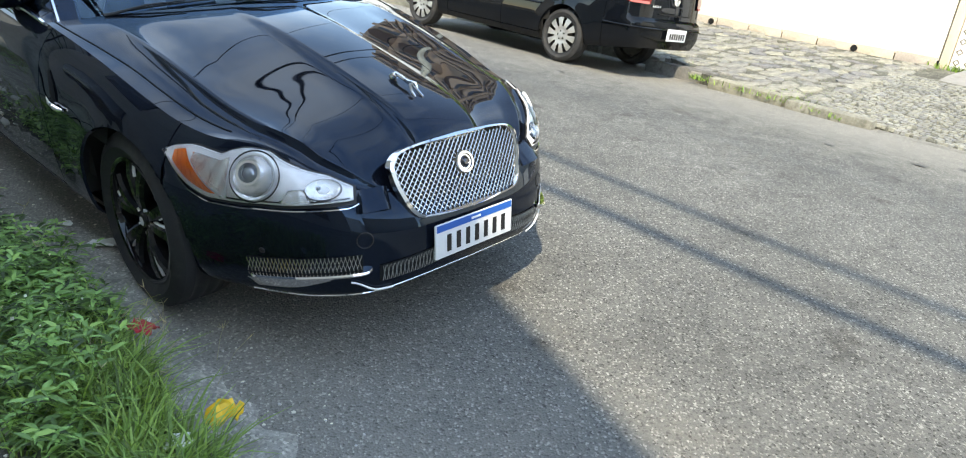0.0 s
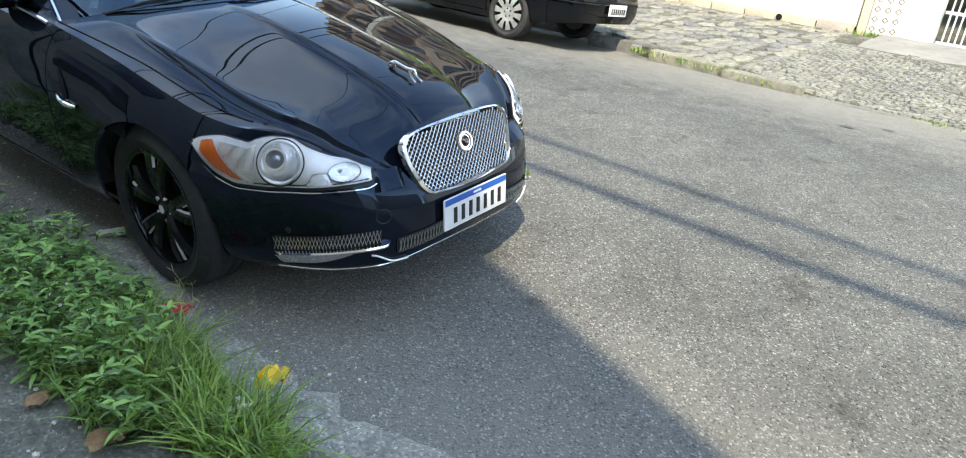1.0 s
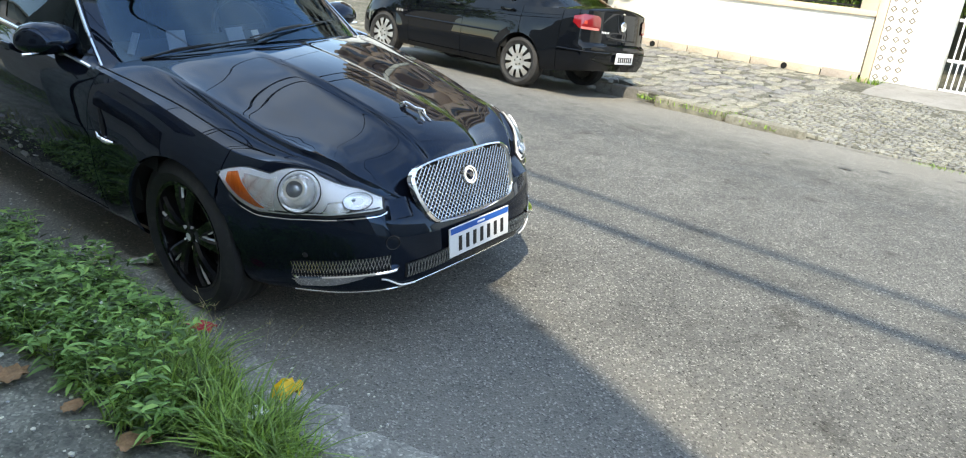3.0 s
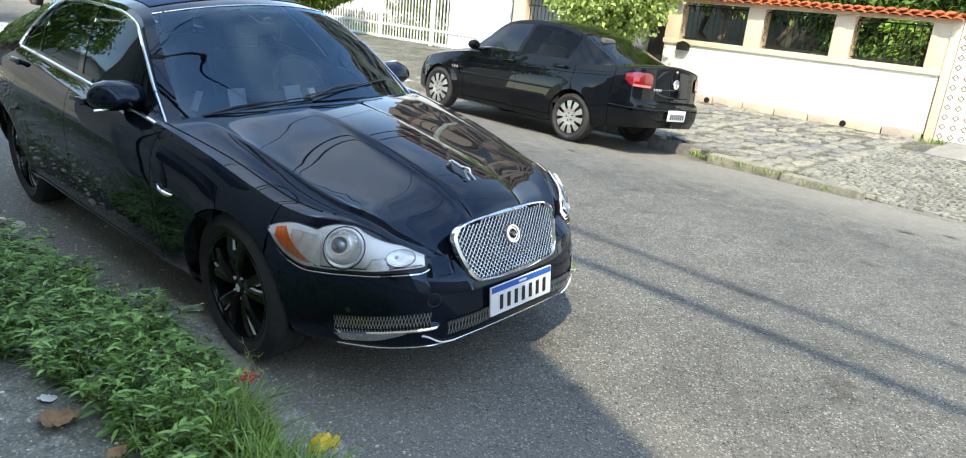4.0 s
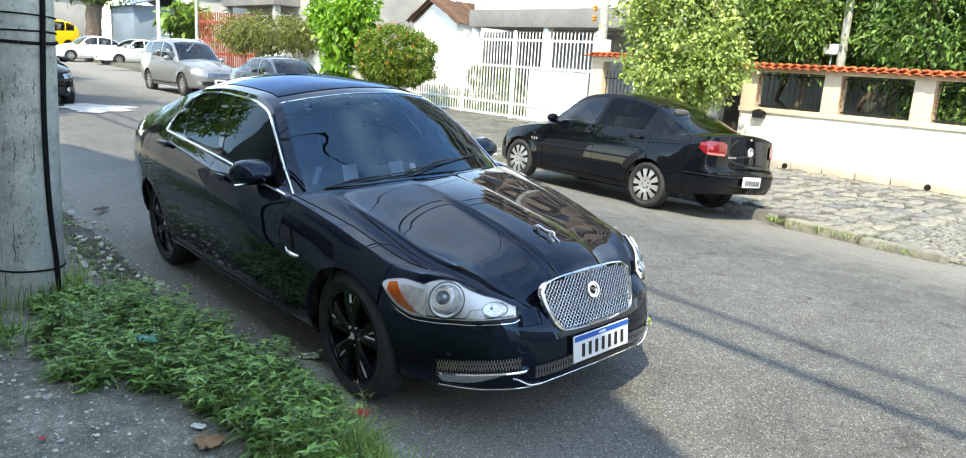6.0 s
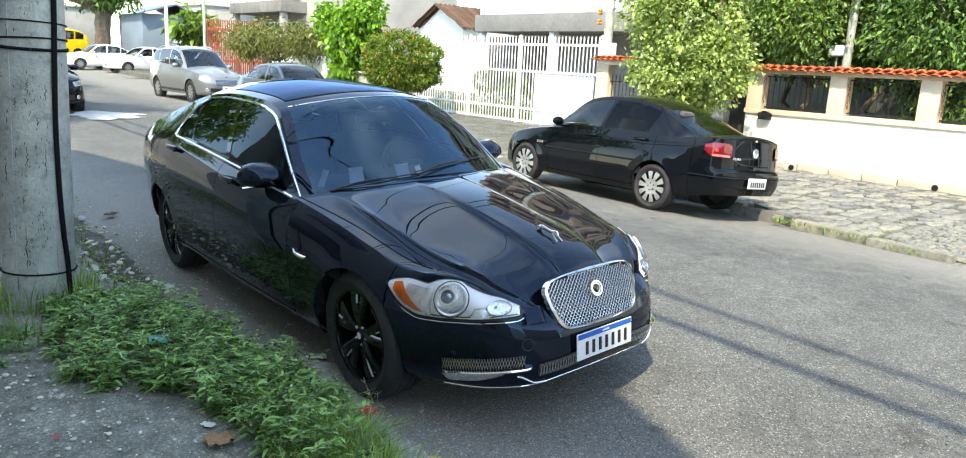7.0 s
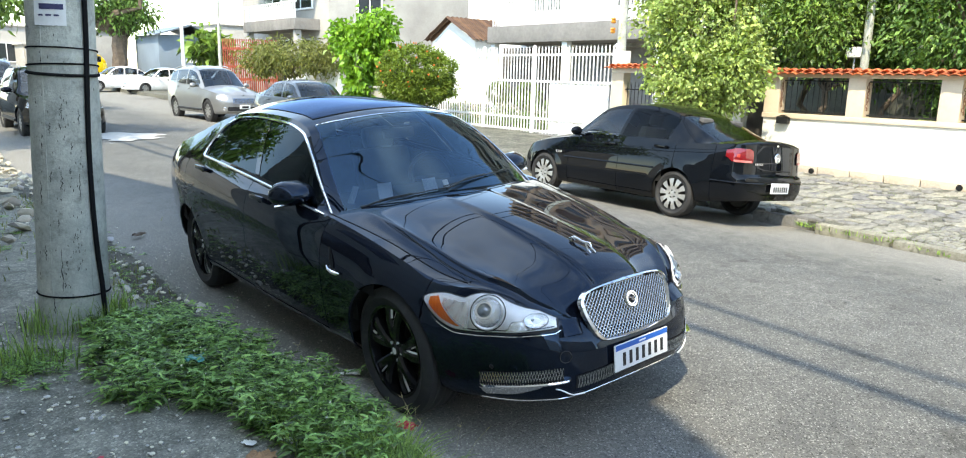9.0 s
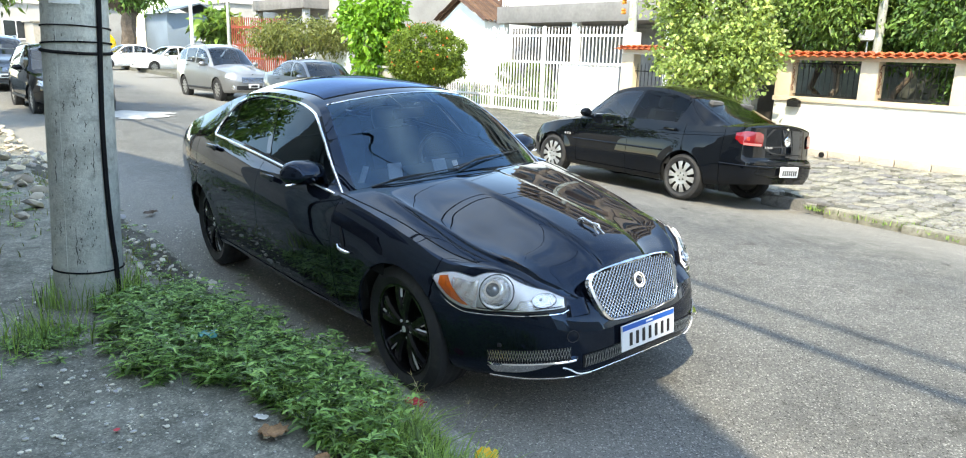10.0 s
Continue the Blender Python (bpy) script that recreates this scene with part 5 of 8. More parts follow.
tile_row(wall, -0.15, 4.98, WX + 0.02, 1.94)
# letter box
lb = thing("letter_box", "small black metal letter box on the garden wall", "letter box")
bm = bmesh.new()
box(bm, (WX - 0.055, 4.40, 1.015), (0.12, 0.23, 0.12), None, 0.006)
part("box", bm, M_IRON, lb)
bm = bmesh.new()
quads(bm, [[(WX - 0.12, 4.265, 1.07), (WX - 0.12, 4.40, 1.125), (WX - 0.12, 4.535, 1.07)], [(WX + 0.008, 4.265, 1.07), (WX + 0.008, 4.40, 1.125), (WX + 0.008, 4.535, 1.07)]])
quads(bm, [[(WX - 0.12, 4.265, 1.065), (WX - 0.12, 4.40, 1.12), (WX - 0.12, 4.535, 1.065)], [(WX - 0.12, 4.265, 1.07), (WX - 0.12, 4.40, 1.125), (WX - 0.12, 4.535, 1.07)]])
part("lid", bm, M_IRON, lb)

# patterned tile pilaster and white gate on the near side of the wall
pil = thing("wall_tiled", "white wall end with small patterned tiles", "wall", kind="structure")
bm = bmesh.new()
box(bm, (WX + 0.15, -0.62, 1.5), (0.34, 0.94, 3.0), None, 0.006)
part("wall_body", bm, M_WHITE, pil)
M_MOTIF = mat("tile_motif", (0.19, 0.15, 0.11), 0.4, vary=0.2)
bm = bmesh.new()
box(bm, (0, 0, 0), (0.012, 0.148, 0.148), None, 0.004)
tile_me = to_mesh("tile", bm, mat("glazed_tile", (0.78, 0.76, 0.70), 0.25, vary=0.05, rand=0.08))
bm = bmesh.new()
for a in range(4):
    m = pose(0, 0, 0, 90 * a)
    bm.faces.new([bm.verts.new(m @ Vector(p)) for p in ((-0.0085, 0.052, 0), (-0.0085, 0, 0.052), (-0.0085, 0, 0.030), (-0.0085, 0.030, 0))])
motif_me = to_mesh("tile_motif", bm, M_MOTIF, False)
for i in range(3):
    for k in range(19):
        o = new("tile", tile_me)
        o.parent = pil
        o.matrix_basis = pose(WX - 0.024, -0.225 - 0.15 * i, 0.16 + 0.15 * k)
        d = new("tile_motif", motif_me)
        d.parent = o
gate2 = thing("white_gate", "white painted steel driveway gate with upright bars", "gate")
for k in range(34):
    bm = bmesh.new()
    tube(bm, [(WX + 0.12, -1.20 - 0.085 * k, 0.06), (WX + 0.12, -1.20 - 0.085 * k, 2.2)], 0.013, 6)
    part("bar", bm, M_GATEW, gate2)
for z in (0.10, 0.55, 1.15, 2.1):
    bm = bmesh.new()
    box(bm, (WX + 0.12, -2.6, z), (0.035, 2.95, 0.045), None, 0.004)
    part("rail", bm, M_GATEW, gate2)
bm = bmesh.new()
box(bm, (WX + 0.15, -4.6, 1.3), (0.34, 1.0, 2.6), None, 0.006)
solid("wall_gate_post", bm, M_WHITE, "white wall beside the driveway gate", "wall", kind="structure")
bm = bmesh.new()
quads(bm, [[(9.2, -4.5, -0.03), (9.2, -0.3, -0.03)], [(10.0, -4.5, 0.07), (10.0, -0.35, 0.07)], [(11.0, -4.5, 0.10), (11.0, -0.4, 0.10)]])
solid("driveway_ramp", outward(bm, (0, 0, 1)), mat("pale_concrete", (0.25, 0.24, 0.225), 0.9, vary=0.2, scale=2, fine=40, bump=0.4, dirt=0.4), "pale concrete driveway ramp", "ramp", kind="structure")

# ---- wall piece and white gate farther up ----
wall2 = thing("wall_second", "short cream wall with terracotta coping and an iron fence", "wall", kind="structure")
for c, sz in (((WX + 0.13, 8.68, 1.0), (0.26, 0.36, 2.0)), ((WX + 0.13, 7.0, 0.55), (0.24, 3.0, 1.1)), ((WX + 0.13, 5.7, 1.0), (0.26, 0.3, 2.0)), ((WX + 0.13, 7.2, 1.93), (0.28, 3.3, 0.10))):
    bm = bmesh.new()
    box(bm, c, sz, None, 0.006)
    part("wall_block", bm, M_BEIGE if sz[1] < 1 else M_CREAM, wall2)
tile_row(wall2, 5.5, 8.9, WX + 0.02, 2.02)
fence2 = thing("iron_fence", "low black iron fence on the short wall", "fence")
for k in range(24):
    bm = bmesh.new()
    tube(bm, [(WX + 0.10, 5.95 + 0.108 * k, 1.1), (WX + 0.10, 5.95 + 0.108 * k, 1.62), (WX + 0.10, 5.95 + 0.108 * k, 1.68)], [0.009, 0.009, 0.002], 6)
    part("bar", bm, M_IRON, fence2)
bm = bmesh.new()
box(bm, (WX + 0.10, 7.2, 1.5), (0.02, 2.6, 0.025))
part("rail", bm, M_IRON, fence2)
# dark passage beside the bush: a dark panel stands in for its shade
bm = bmesh.new()
box(bm, (WX + 0.6, 5.2, 1.0), (0.05, 0.7, 2.0), None, 0.004)
solid("passage_door", bm, mat("passage_shade", (0.05, 0.045, 0.04), 0.6), "dark metal door in the passage", "door", kind="structure")

GX, GB, GT = 11.35, 0.22, 2.42
gate = thing("white_gate", "tall white steel gate with spear-topped bars and a solid lower panel", "gate")
n = 62
for k in range(n):
    y = 9.15 + k * 0.125
    bm = bmesh.new()
    tube(bm, [(GX, y, GB), (GX, y, GT), (GX, y, GT + 0.05), (GX, y, GT + 0.13)], [0.017, 0.017, 0.022, 0.003], 6)
    part("bar", bm, M_GATEW, gate)
for z in (GB + 0.06, 0.62, 1.62, GT - 0.10):
    bm = bmesh.new()
    box(bm, (GX, 9.1 + n * 0.0625, z), (0.045, n * 0.125, 0.06), None, 0.005)
    part("rail", bm, M_GATEW, gate)
bm = bmesh.new()
box(bm, (GX + 0.03, 10.3, 0.95), (0.02, 2.1, 1.35), None, 0.004)
part("panel", bm, M_GATEW, gate)
for y in (9.05, 11.95, 14.1, 16.9):
    bm = bmesh.new()
    box(bm, (GX, y, (GB + GT) / 2), (0.10, 0.10, GT - GB + 0.05), None, 0.008)
    post = part("gate_post", bm, M_GATEW, gate)
    bm = bmesh.new()
    lathe(bm, [(0.0, 0.13), (0.03, 0.12), (0.055, 0.075), (0.05, 0.03), (0.02, 0.0)], 14, Matrix.Translation((GX, y, GT + 0.03)) @ pose(0, 0, 0, 0, -90, 0))
    part("finial", bm, M_GATEW, post)
bm = bmesh.new()
box(bm, (GX + 0.1, 8.97, 1.15), (0.4, 0.22, 2.5), None, 0.006)
solid("wall_gate_pier", bm, M_WHITE, "white rendered gate pier", "wall", kind="structure")
# paved forecourt behind the white gate and the house wall
bm = bmesh.new()
quads(bm, [[(11.2, 8.9, 0.19), (22, 8.9, 0.24)], [(11.2, 22, 0.24), (22, 22, 0.30)]])
solid("forecourt", outward(bm, (0, 0, 1)), mat("forecourt_paving", (0.27, 0.26, 0.24), 0.85, vary=0.15, scale=1.5), "pale paved forecourt", "pavement", kind="structure")


def house(name, label, x0, x1, y0, y1, z0, z1, mt, windows=(), group=""):
    """A block with wall thickness and windows (face, along, z, width, height) set back in their openings."""
    h = thing(name, label, "house")
    bm = bmesh.new()
    box(bm, ((x0 + x1) / 2, (y0 + y1) / 2, (z0 + z1) / 2), (x1 - x0, y1 - y0, z1 - z0), None, 0.02)
    part("wall", bm, mt, h)
    bm = bmesh.new()
    box(bm, ((x0 + x1) / 2, (y0 + y1) / 2, z1 + 0.06), (x1 - x0 + 0.3, y1 - y0 + 0.3, 0.12), None, 0.02)
    part("roof_slab", bm, M_GREYW, h)
    for face, a, z, w, hh in windows:
        c = (x0, a, z) if face == "x" else (a, y0, z)
        sz = (0.10, w, hh) if face == "x" else (w, 0.10, hh)
        fr = bmesh.new()
        for da, dz, sw, sh in ((0, hh / 2, w + 0.12, 0.07), (0, -hh / 2, w + 0.12, 0.09), (w / 2, 0, 0.07, hh), (-w / 2, 0, 0.07, hh), (0, 0, 0.05, hh)):
            o = (0, da, dz) if face == "x" else (da, 0, dz)
            s2 = (0.16, sw, sh) if face == "x" else (sw, 0.16, sh)
            box(fr, Vector(c) + Vector(o), s2, None, 0.006)
        win = part("window", fr, M_GATEW, h)
        bm = bmesh.new()
        box(bm, c, sz)
        part("pane", bm, M_WINDOW, win)
    return h


# white house with the balcony behind the gate
hw = house("white_house", "white two-storey house with a stained concrete balcony", 18.2, 26, 8.0, 21.5, 0.2, 7.2, M_WHITE, [("x", 14.2, 4.9, 1.6, 1.3), ("x", 18.6, 4.9, 1.6, 1.3), ("x", 17.0, 1.5, 1.8, 1.6)])
bm = bmesh.new()
box(bm, (17.2, 15.6, 3.30), (2.1, 8.4, 0.62), None, 0.015)
bal = part("balcony", bm, mat("streaked_concrete", (0.21, 0.20, 0.19), 0.9, vary=0.2, scale=1.0, fine=8, dirt=0.6, dirt_color=(0.15, 0.14, 0.13)), hw, "stained concrete balcony front")
for k in range(60):
    bm = bmesh.new()
    box(bm, (16.25, 11.6 + 0.135 * k, 4.05), (0.04, 0.045, 0.84))
    part("baluster", bm, M_GATEW, bal)
bm = bmesh.new()
box(bm, (16.25, 15.6, 4.50), (0.10, 8.3, 0.07), None, 0.01)
part("handrail", bm, M_GATEW, bal)
for y in (11.6, 15.7, 19.6):
    bm = bmesh.new()
    box(bm, (16.4, y, 1.6), (0.25, 0.25, 2.9), None, 0.01)
    part("column", bm, M_WHITE, hw)
# grey panel under the balcony: the porch's shade put into its colour
bm = bmesh.new()
box(bm, (18.1, 13.0, 1.6), (0.25, 8.0, 2.5))
part("shutter", bm, mat("porch_shade_grey", (0.20, 0.195, 0.19), 0.7, vary=0.15), hw, "grey porch shutters")
bm = bmesh.new()
box(bm, (18.1, 19.3, 1.6), (0.27, 3.4, 2.6))
part("porch_door", bm, mat("brown_shutter", (0.10, 0.085, 0.07), 0.7, vary=0.2), hw, "dark folding porch doors")
# potted topiary seen through the gate comes with the plants

# gabled house farther up
gh = thing("gabled_house", "small white gabled house with a brown tiled roof", "house")
bm = bmesh.new()
prof = [(25.6, 0.2), (25.6, 3.35), (27.5, 4.38), (29.2, 3.38), (29.2, 0.2)]
quads(bm, [[(20.2, y, z) for y, z in prof], [(27, y, z) for y, z in prof]], closed=False)
bm.faces.new([bm.verts.new((20.2, y, z)) for y, z in prof])
bmesh.ops.recalc_face_normals(bm, faces=bm.faces)
part("wall", bm, M_WHITE, gh, smooth=False)
for sgn, y1, z1 in ((-1, 25.2, 3.38), (1, 29.5, 3.42)):
    bm = bmesh.new()
    n = 26
    for k in range(n):
        x = 19.8 + 0.28 * k
        rows = []
        for u in lin(0, 1, 8):
            y, z = 27.5 + (y1 - 27.5) * u, 4.55 + (z1 - 4.55) * u + 0.05 * ((u * 7) % 1)
            rows.append([Vector((x + 0.14 + 0.13 * math.cos(a), y, z + 0.09 * math.sin(a))) for a in lin(0, math.pi, 5)])
        quads(bm, rows)
    tagged(part("roof_tiles", bm, M_BROWNT, gh, "weathered brown barrel tiles"), kind="stuff")

# farther street front
# the wide lower window stands in for the shaded recess under the balcony
house("grey_house", "grey flat-roofed house with an upper balcony", 15.2, 24, 31.0, 42.0, 0.2, 8.2, M_GREYW, [("x", 34.0, 5.9, 2.6, 1.9), ("x", 37.5, 5.9, 2.2, 1.9), ("x", 35.2, 2.0, 4.5, 2.8), ("y", 17.5, 4.8, 1.4, 1.6)])
M_STAIN = mat("stained_concrete", (0.22, 0.205, 0.19), 0.9, vary=0.25, scale=1.2, fine=10, dirt=0.6, dirt_color=(0.10, 0.095, 0.085))
fb = thing("upper_balcony", "pale concrete upper balcony with a railing", "balcony")
bm = bmesh.new()
box(bm, (15.4, 35.2, 4.08), (3.2, 6.5, 0.55), None, 0.02)
part("slab", bm, M_STAIN, fb)
bm = bmesh.new()
box(bm, (14.9, 35.2, 7.0), (4.2, 7.4, 0.30), None, 0.02)
part("canopy", bm, M_STAIN, fb)
for k in range(28):
    bm = bmesh.new()
    box(bm, (13.9, 32.1 + 0.23 * k, 4.74), (0.05, 0.07, 0.78))
    part("baluster", bm, M_GATEW, fb)
bm = bmesh.new()
box(bm, (13.9, 35.2, 5.15), (0.10, 6.5, 0.07))
part("handrail", bm, M_GATEW, fb)
for y in (32.3, 38.2):
    bm = bmesh.new()
    box(bm, (14.1, y, 2.0), (0.3, 0.3, 3.6), None, 0.01)
    part("column", bm, M_GREYW, fb)
bm = bmesh.new()
box(bm, (12.6, 27.6, 0.95), (0.25, 5.0, 1.6), None, 0.01)
solid("wall_white_low", bm, M_WHITE, "low white front wall", "wall", kind="structure")
bm = bmesh.new()
box(bm, (10.6, 19.0, 0.70), (0.35, 1.3, 1.10), None, 0.02)
box(bm, (10.6, 19.0, 1.28), (0.5, 1.45, 0.07), None, 0.015)
solid("wall_grey_block", bm, M_GREYW, "grey rendered block wall", "wall", kind="structure")
rg = thing("red_gate", "rust-red steel gate and fence panels", "gate")
for k in range(26):
    bm = bmesh.new()
    box(bm, (10.5 + 0.085 * k, 32.8 - 0.05 * k, 1.75), (0.045, 0.045, 2.9))
    part("bar", bm, M_REDP, rg)
for z in (0.5, 1.3, 1.9, 2.75):
    bm = bmesh.new()
    box(bm, (11.55, 32.2, z), (2.5, 0.05, 0.12), pose(0, 0, 0, 0, 0, -30))
    part("rail", bm, M_REDP, rg)
# blue-grey sheds at the end of the street
sh = thing("sheet_shed", "blue-grey sheet metal shed with a low roof", "shed")
bm = bmesh.new()
box(bm, (16.0, 58.0, 2.2), (4.2, 6.0, 4.0), None, 0.03)
part("wall", bm, M_BLUEB, sh)
bm = bmesh.new()
quads(bm, [[(13.5, 54.5, 4.15), (16.2, 54.5, 5.0), (18.8, 54.5, 3.9)], [(13.5, 61.5, 4.15), (16.2, 61.5, 5.0), (18.8, 61.5, 3.9)]])
quads(bm, [[(13.5, 54.5, 4.05), (16.2, 54.5, 4.88), (18.8, 54.5, 3.8)], [(13.5, 54.5, 4.15), (16.2, 54.5, 5.0), (18.8, 54.5, 3.9)]])
part("roof", bm, mat("sheet_roof", (0.14, 0.17, 0.20), 0.5, vary=0.15), sh, smooth=False)
bm = bmesh.new()
box(bm, (17.2, 54.9, 1.6), (1.8, 0.1, 2.0))
part("doorway", bm, M_WINDOW, sh)
ca = thing("carport", "pale sloping carport roof on posts", "carport")
bm = bmesh.new()
quads(bm, [[(13.0, 44.0, 2.1), (16.8, 43.0, 3.6)], [(13.2, 48.0, 2.2), (17.0, 47.0, 3.7)]])
quads(bm, [[(13.0, 44.0, 2.0), (16.8, 43.0, 3.5)], [(13.0, 44.0, 2.1), (16.8, 43.0, 3.6)]])
part("roof", bm, M_GREYW, ca, smooth=False)
for x, y, z in ((13.2, 44.2, 2.1), (15.2, 43.6, 2.9), (16.7, 43.2, 3.5)):
    bm = bmesh.new()
    tube(bm, [(x, y, 0.3), (x, y, z)], 0.06, 8)
    part("post", bm, M_GREYM, ca)
house("far_block", "pale grey low building at the street's end", 2.0, 13.0, 60, 70, 0.4, 4.4, M_GREYW, [("y", 5.0, 2.6, 1.6, 1.3), ("y", 8.5, 2.6, 1.6, 1.3)])
house("far_block", "pale low building at the street's end", 20, 34, 60, 72, 0.4, 5.4, M_GREYW, [("y", 23.0, 3.4, 1.6, 1.3), ("y", 27.0, 3.4, 1.6, 1.3)])
house("far_block", "low weathered shop front at the street's end", 5.5, 9.0, 56, 60, 0.4, 3.1, mat("weathered_front", (0.36, 0.33, 0.29), 0.8, vary=0.25, dirt=0.4), [("y", 7.2, 1.8, 2.2, 1.4)])
# the unseen house across the pavement, its roofline shaped to shade the saloon
lh = thing("neighbour_house", "plain plastered house beside the old pavement", "house")
bm = bmesh.new()
prof = [(-6.6, 0), (-6.6, 3.35), (-4.13, 5.1), (-3.19, 5.76), (-2.3, 6.3), (0.5, 6.45), (4.8, 5.89), (6.98, 5.43), (7.8, 5.25), (7.8, 0)]
quads(bm, [[(-3.6, y, z) for y, z in prof], [(-12, y, z) for y, z in prof]], closed=True)
bm.faces.new([bm.verts.new((-3.6, y, z)) for y, z in prof])
bm.faces.new([bm.verts.new((-12, y, z)) for y, z in prof])
bmesh.ops.recalc_face_normals(bm, faces=bm.faces)
part("wall", bm, mat("left_plaster", (0.42, 0.39, 0.34), 0.85, vary=0.25, scale=0.6, fine=8, dirt=0.4, dirt_color=(0.16, 0.15, 0.13)), lh, smooth=False)
for y, z in ((-3.5, 1.6), (0.0, 1.6), (3.5, 1.6), (0.0, 4.3), (3.5, 4.3)):
    bm = bmesh.new()
    box(bm, (-3.6, y, z), (0.12, 1.3, 1.5), None, 0.01)
    part("window", bm, M_WINDOW, lh)
# back of the street behind the camera: unseen houses, one added to darken bumper reflections
house("rear_house", "plain white house behind", -14, -6, -34, -20, 0, 6.0, M_WHITE)
house("rear_house", "plain grey house closing the street behind", -5.5, 11, -42, -27, 0, 9.5, M_GREYW)
house("rear_house", "plain cream house behind", 11.5, 20, -26, -5.6, 0, 6.5, M_CREAM)
house("rear_house", "plain grey house up the pavement", -13, -4.6, 22, 44, 0.2, 6.0, M_GREYW)

# tall apartment block beyond the gardens, mirrored in the saloon's hood
M_TOWER = mat("tower_render", (0.24, 0.19, 0.15), 0.85, vary=0.15, scale=0.3, fine=4, dirt=0.3, dirt_color=(0.2, 0.16, 0.13))
tower = thing("apartment_building", "tall brown apartment building with rows of balconies", "building")
TX, TY, TW, TD, TH = 36.0, 19.0, 16.0, 18.0, 30.0
bm = bmesh.new()
box(bm, (TX + TW / 2, TY + TD / 2, TH / 2), (TW, TD, TH), None, 0.05)
part("wall", bm, M_TOWER, tower)
bm = bmesh.new()
box(bm, (TX + TW / 2, TY + TD / 2, TH + 0.4), (TW + 0.8, TD + 0.8, 0.8), None, 0.05)
part("roof", bm, M_GREYW, tower)
for k in range(9):
    z = 3.6 + 3.0 * k
    for j in range(4):
        for c, sz, wc, wz in (((TX - 0.6, TY + 2.4 + 4.4 * j, z), (1.4, 3.4, 1.0), (TX - 0.02, TY + 2.4 + 4.4 * j, z + 1.25), (0.12, 3.0, 1.4)), ((TX + 2.1 + 3.9 * j, TY - 0.6, z), (3.0, 1.4, 1.0), (TX + 2.1 + 3.9 * j, TY - 0.02, z + 1.25), (2.6, 0.12, 1.4))):
            bm = bmesh.new()
            box(bm, c, sz, None, 0.03)
            part("balcony", bm, M_TOWER, tower)
            bm = bmesh.new()
            box(bm, wc, wz)
            part("window", bm, M_WINDOW, tower)

# ---- other cars ----
COMPACT = Body(
    plan=[(0, -0.80), (0.3, -0.78), (0.52, -0.70), (0.70, -0.52), (0.78, -0.30), (0.815, 0.0), (0.825, 0.6), (0.83, 1.5), (0.83, 2.4), (0.81, 2.9), (0.74, 3.25), (0.60, 3.36), (0.3, 3.40), (0, 3.41)],
    zb=[(-0.8, 0.22), (0.6, 0.20), (2.0, 0.20), (2.9, 0.26), (3.4, 0.33)],
    zs=[(-0.8, 0.60), (-0.55, 0.68), (-0.2, 0.76), (0.5, 0.87), (1.5, 0.91), (2.4, 0.945), (3.0, 0.98), (3.25, 1.0), (3.41, 1.0)],
    ins_f=[(0, 0.06), (0.15, 0.0), (0.6, 0.0), (1.0, 0.06)],
    ins_s=[(0, 0.07), (0.1, 0.03), (0.4, 0.0), (0.65, 0.005), (0.85, 0.03), (1.0, 0.06)],
    ins_r=[(0, 0.03), (0.2, -0.02), (0.42, -0.02), (0.47, 0.03), (0.75, 0.045), (1.0, 0.06)],
    hood=[(-0.75, 0.61), (-0.6, 0.74), (-0.3, 0.85), (0.45, 0.97)],
    bulge=[(-0.8, 0.4), (0.5, 0.55)],
    deck=[(2.9, 1.06), (3.2, 1.065), (3.34, 1.05), (3.41, 1.01)],
    rail=[(0, 0.72, 0.47, 0.87), (0.1, 0.655, 0.73, 1.09), (0.22, 0.585, 1.03, 1.32), (0.30, 0.565, 1.25, 1.375), (0.45, 0.55, 1.62, 1.40), (0.6, 0.56, 2.0, 1.37), (0.72, 0.575, 2.30, 1.29), (0.86, 0.615, 2.65, 1.13), (1.0, 0.665, 2.98, 0.985)],
    mid=[(0, 0.32, 0.97), (0.22, 0.93, 1.345), (0.32, 1.25, 1.42), (0.45, 1.62, 1.45), (0.6, 2.0, 1.425), (0.70, 2.28, 1.365), (0.86, 2.68, 1.19), (1.0, 3.0, 1.06)],
    axle=2.465, arch=0.33, wheel_z=0.30, bend=0.14, belt=(0.47, 2.98), lean=0.03)
CUTS = [(-1, "front_bumper"), (-0.3, "fender"), (0.52, "door/front"), (1.50, "door/rear"), (2.42, "quarter_panel"), (3.0, "rear_bumper")]


def seats(root, z, ys, w=0.36):
    for y in ys:
        for sx in (-w, w):
            bm = bmesh.new()
            box(bm, (sx, y + 0.30, z + 0.28), (0.46, 0.13, 0.58), pose(0, 0, 0, -14), 0.05)
            box(bm, (sx, y + 0.39, z + 0.66), (0.24, 0.09, 0.16), pose(0, 0, 0, -14), 0.04)
            part("seat", bm, M_SEAT, root)
    bm = bmesh.new()
    box(bm, (0, 1.5, 0.32), (1.4, 2.6, 0.1), None, 0.02)
    part("floor_pan", bm, M_VOID, root)
    bm = bmesh.new()
    box(bm, (0, 0.80, 0.84), (1.2, 0.4, 0.14), None, 0.05)
    part("dashboard", bm, M_DASH, root)


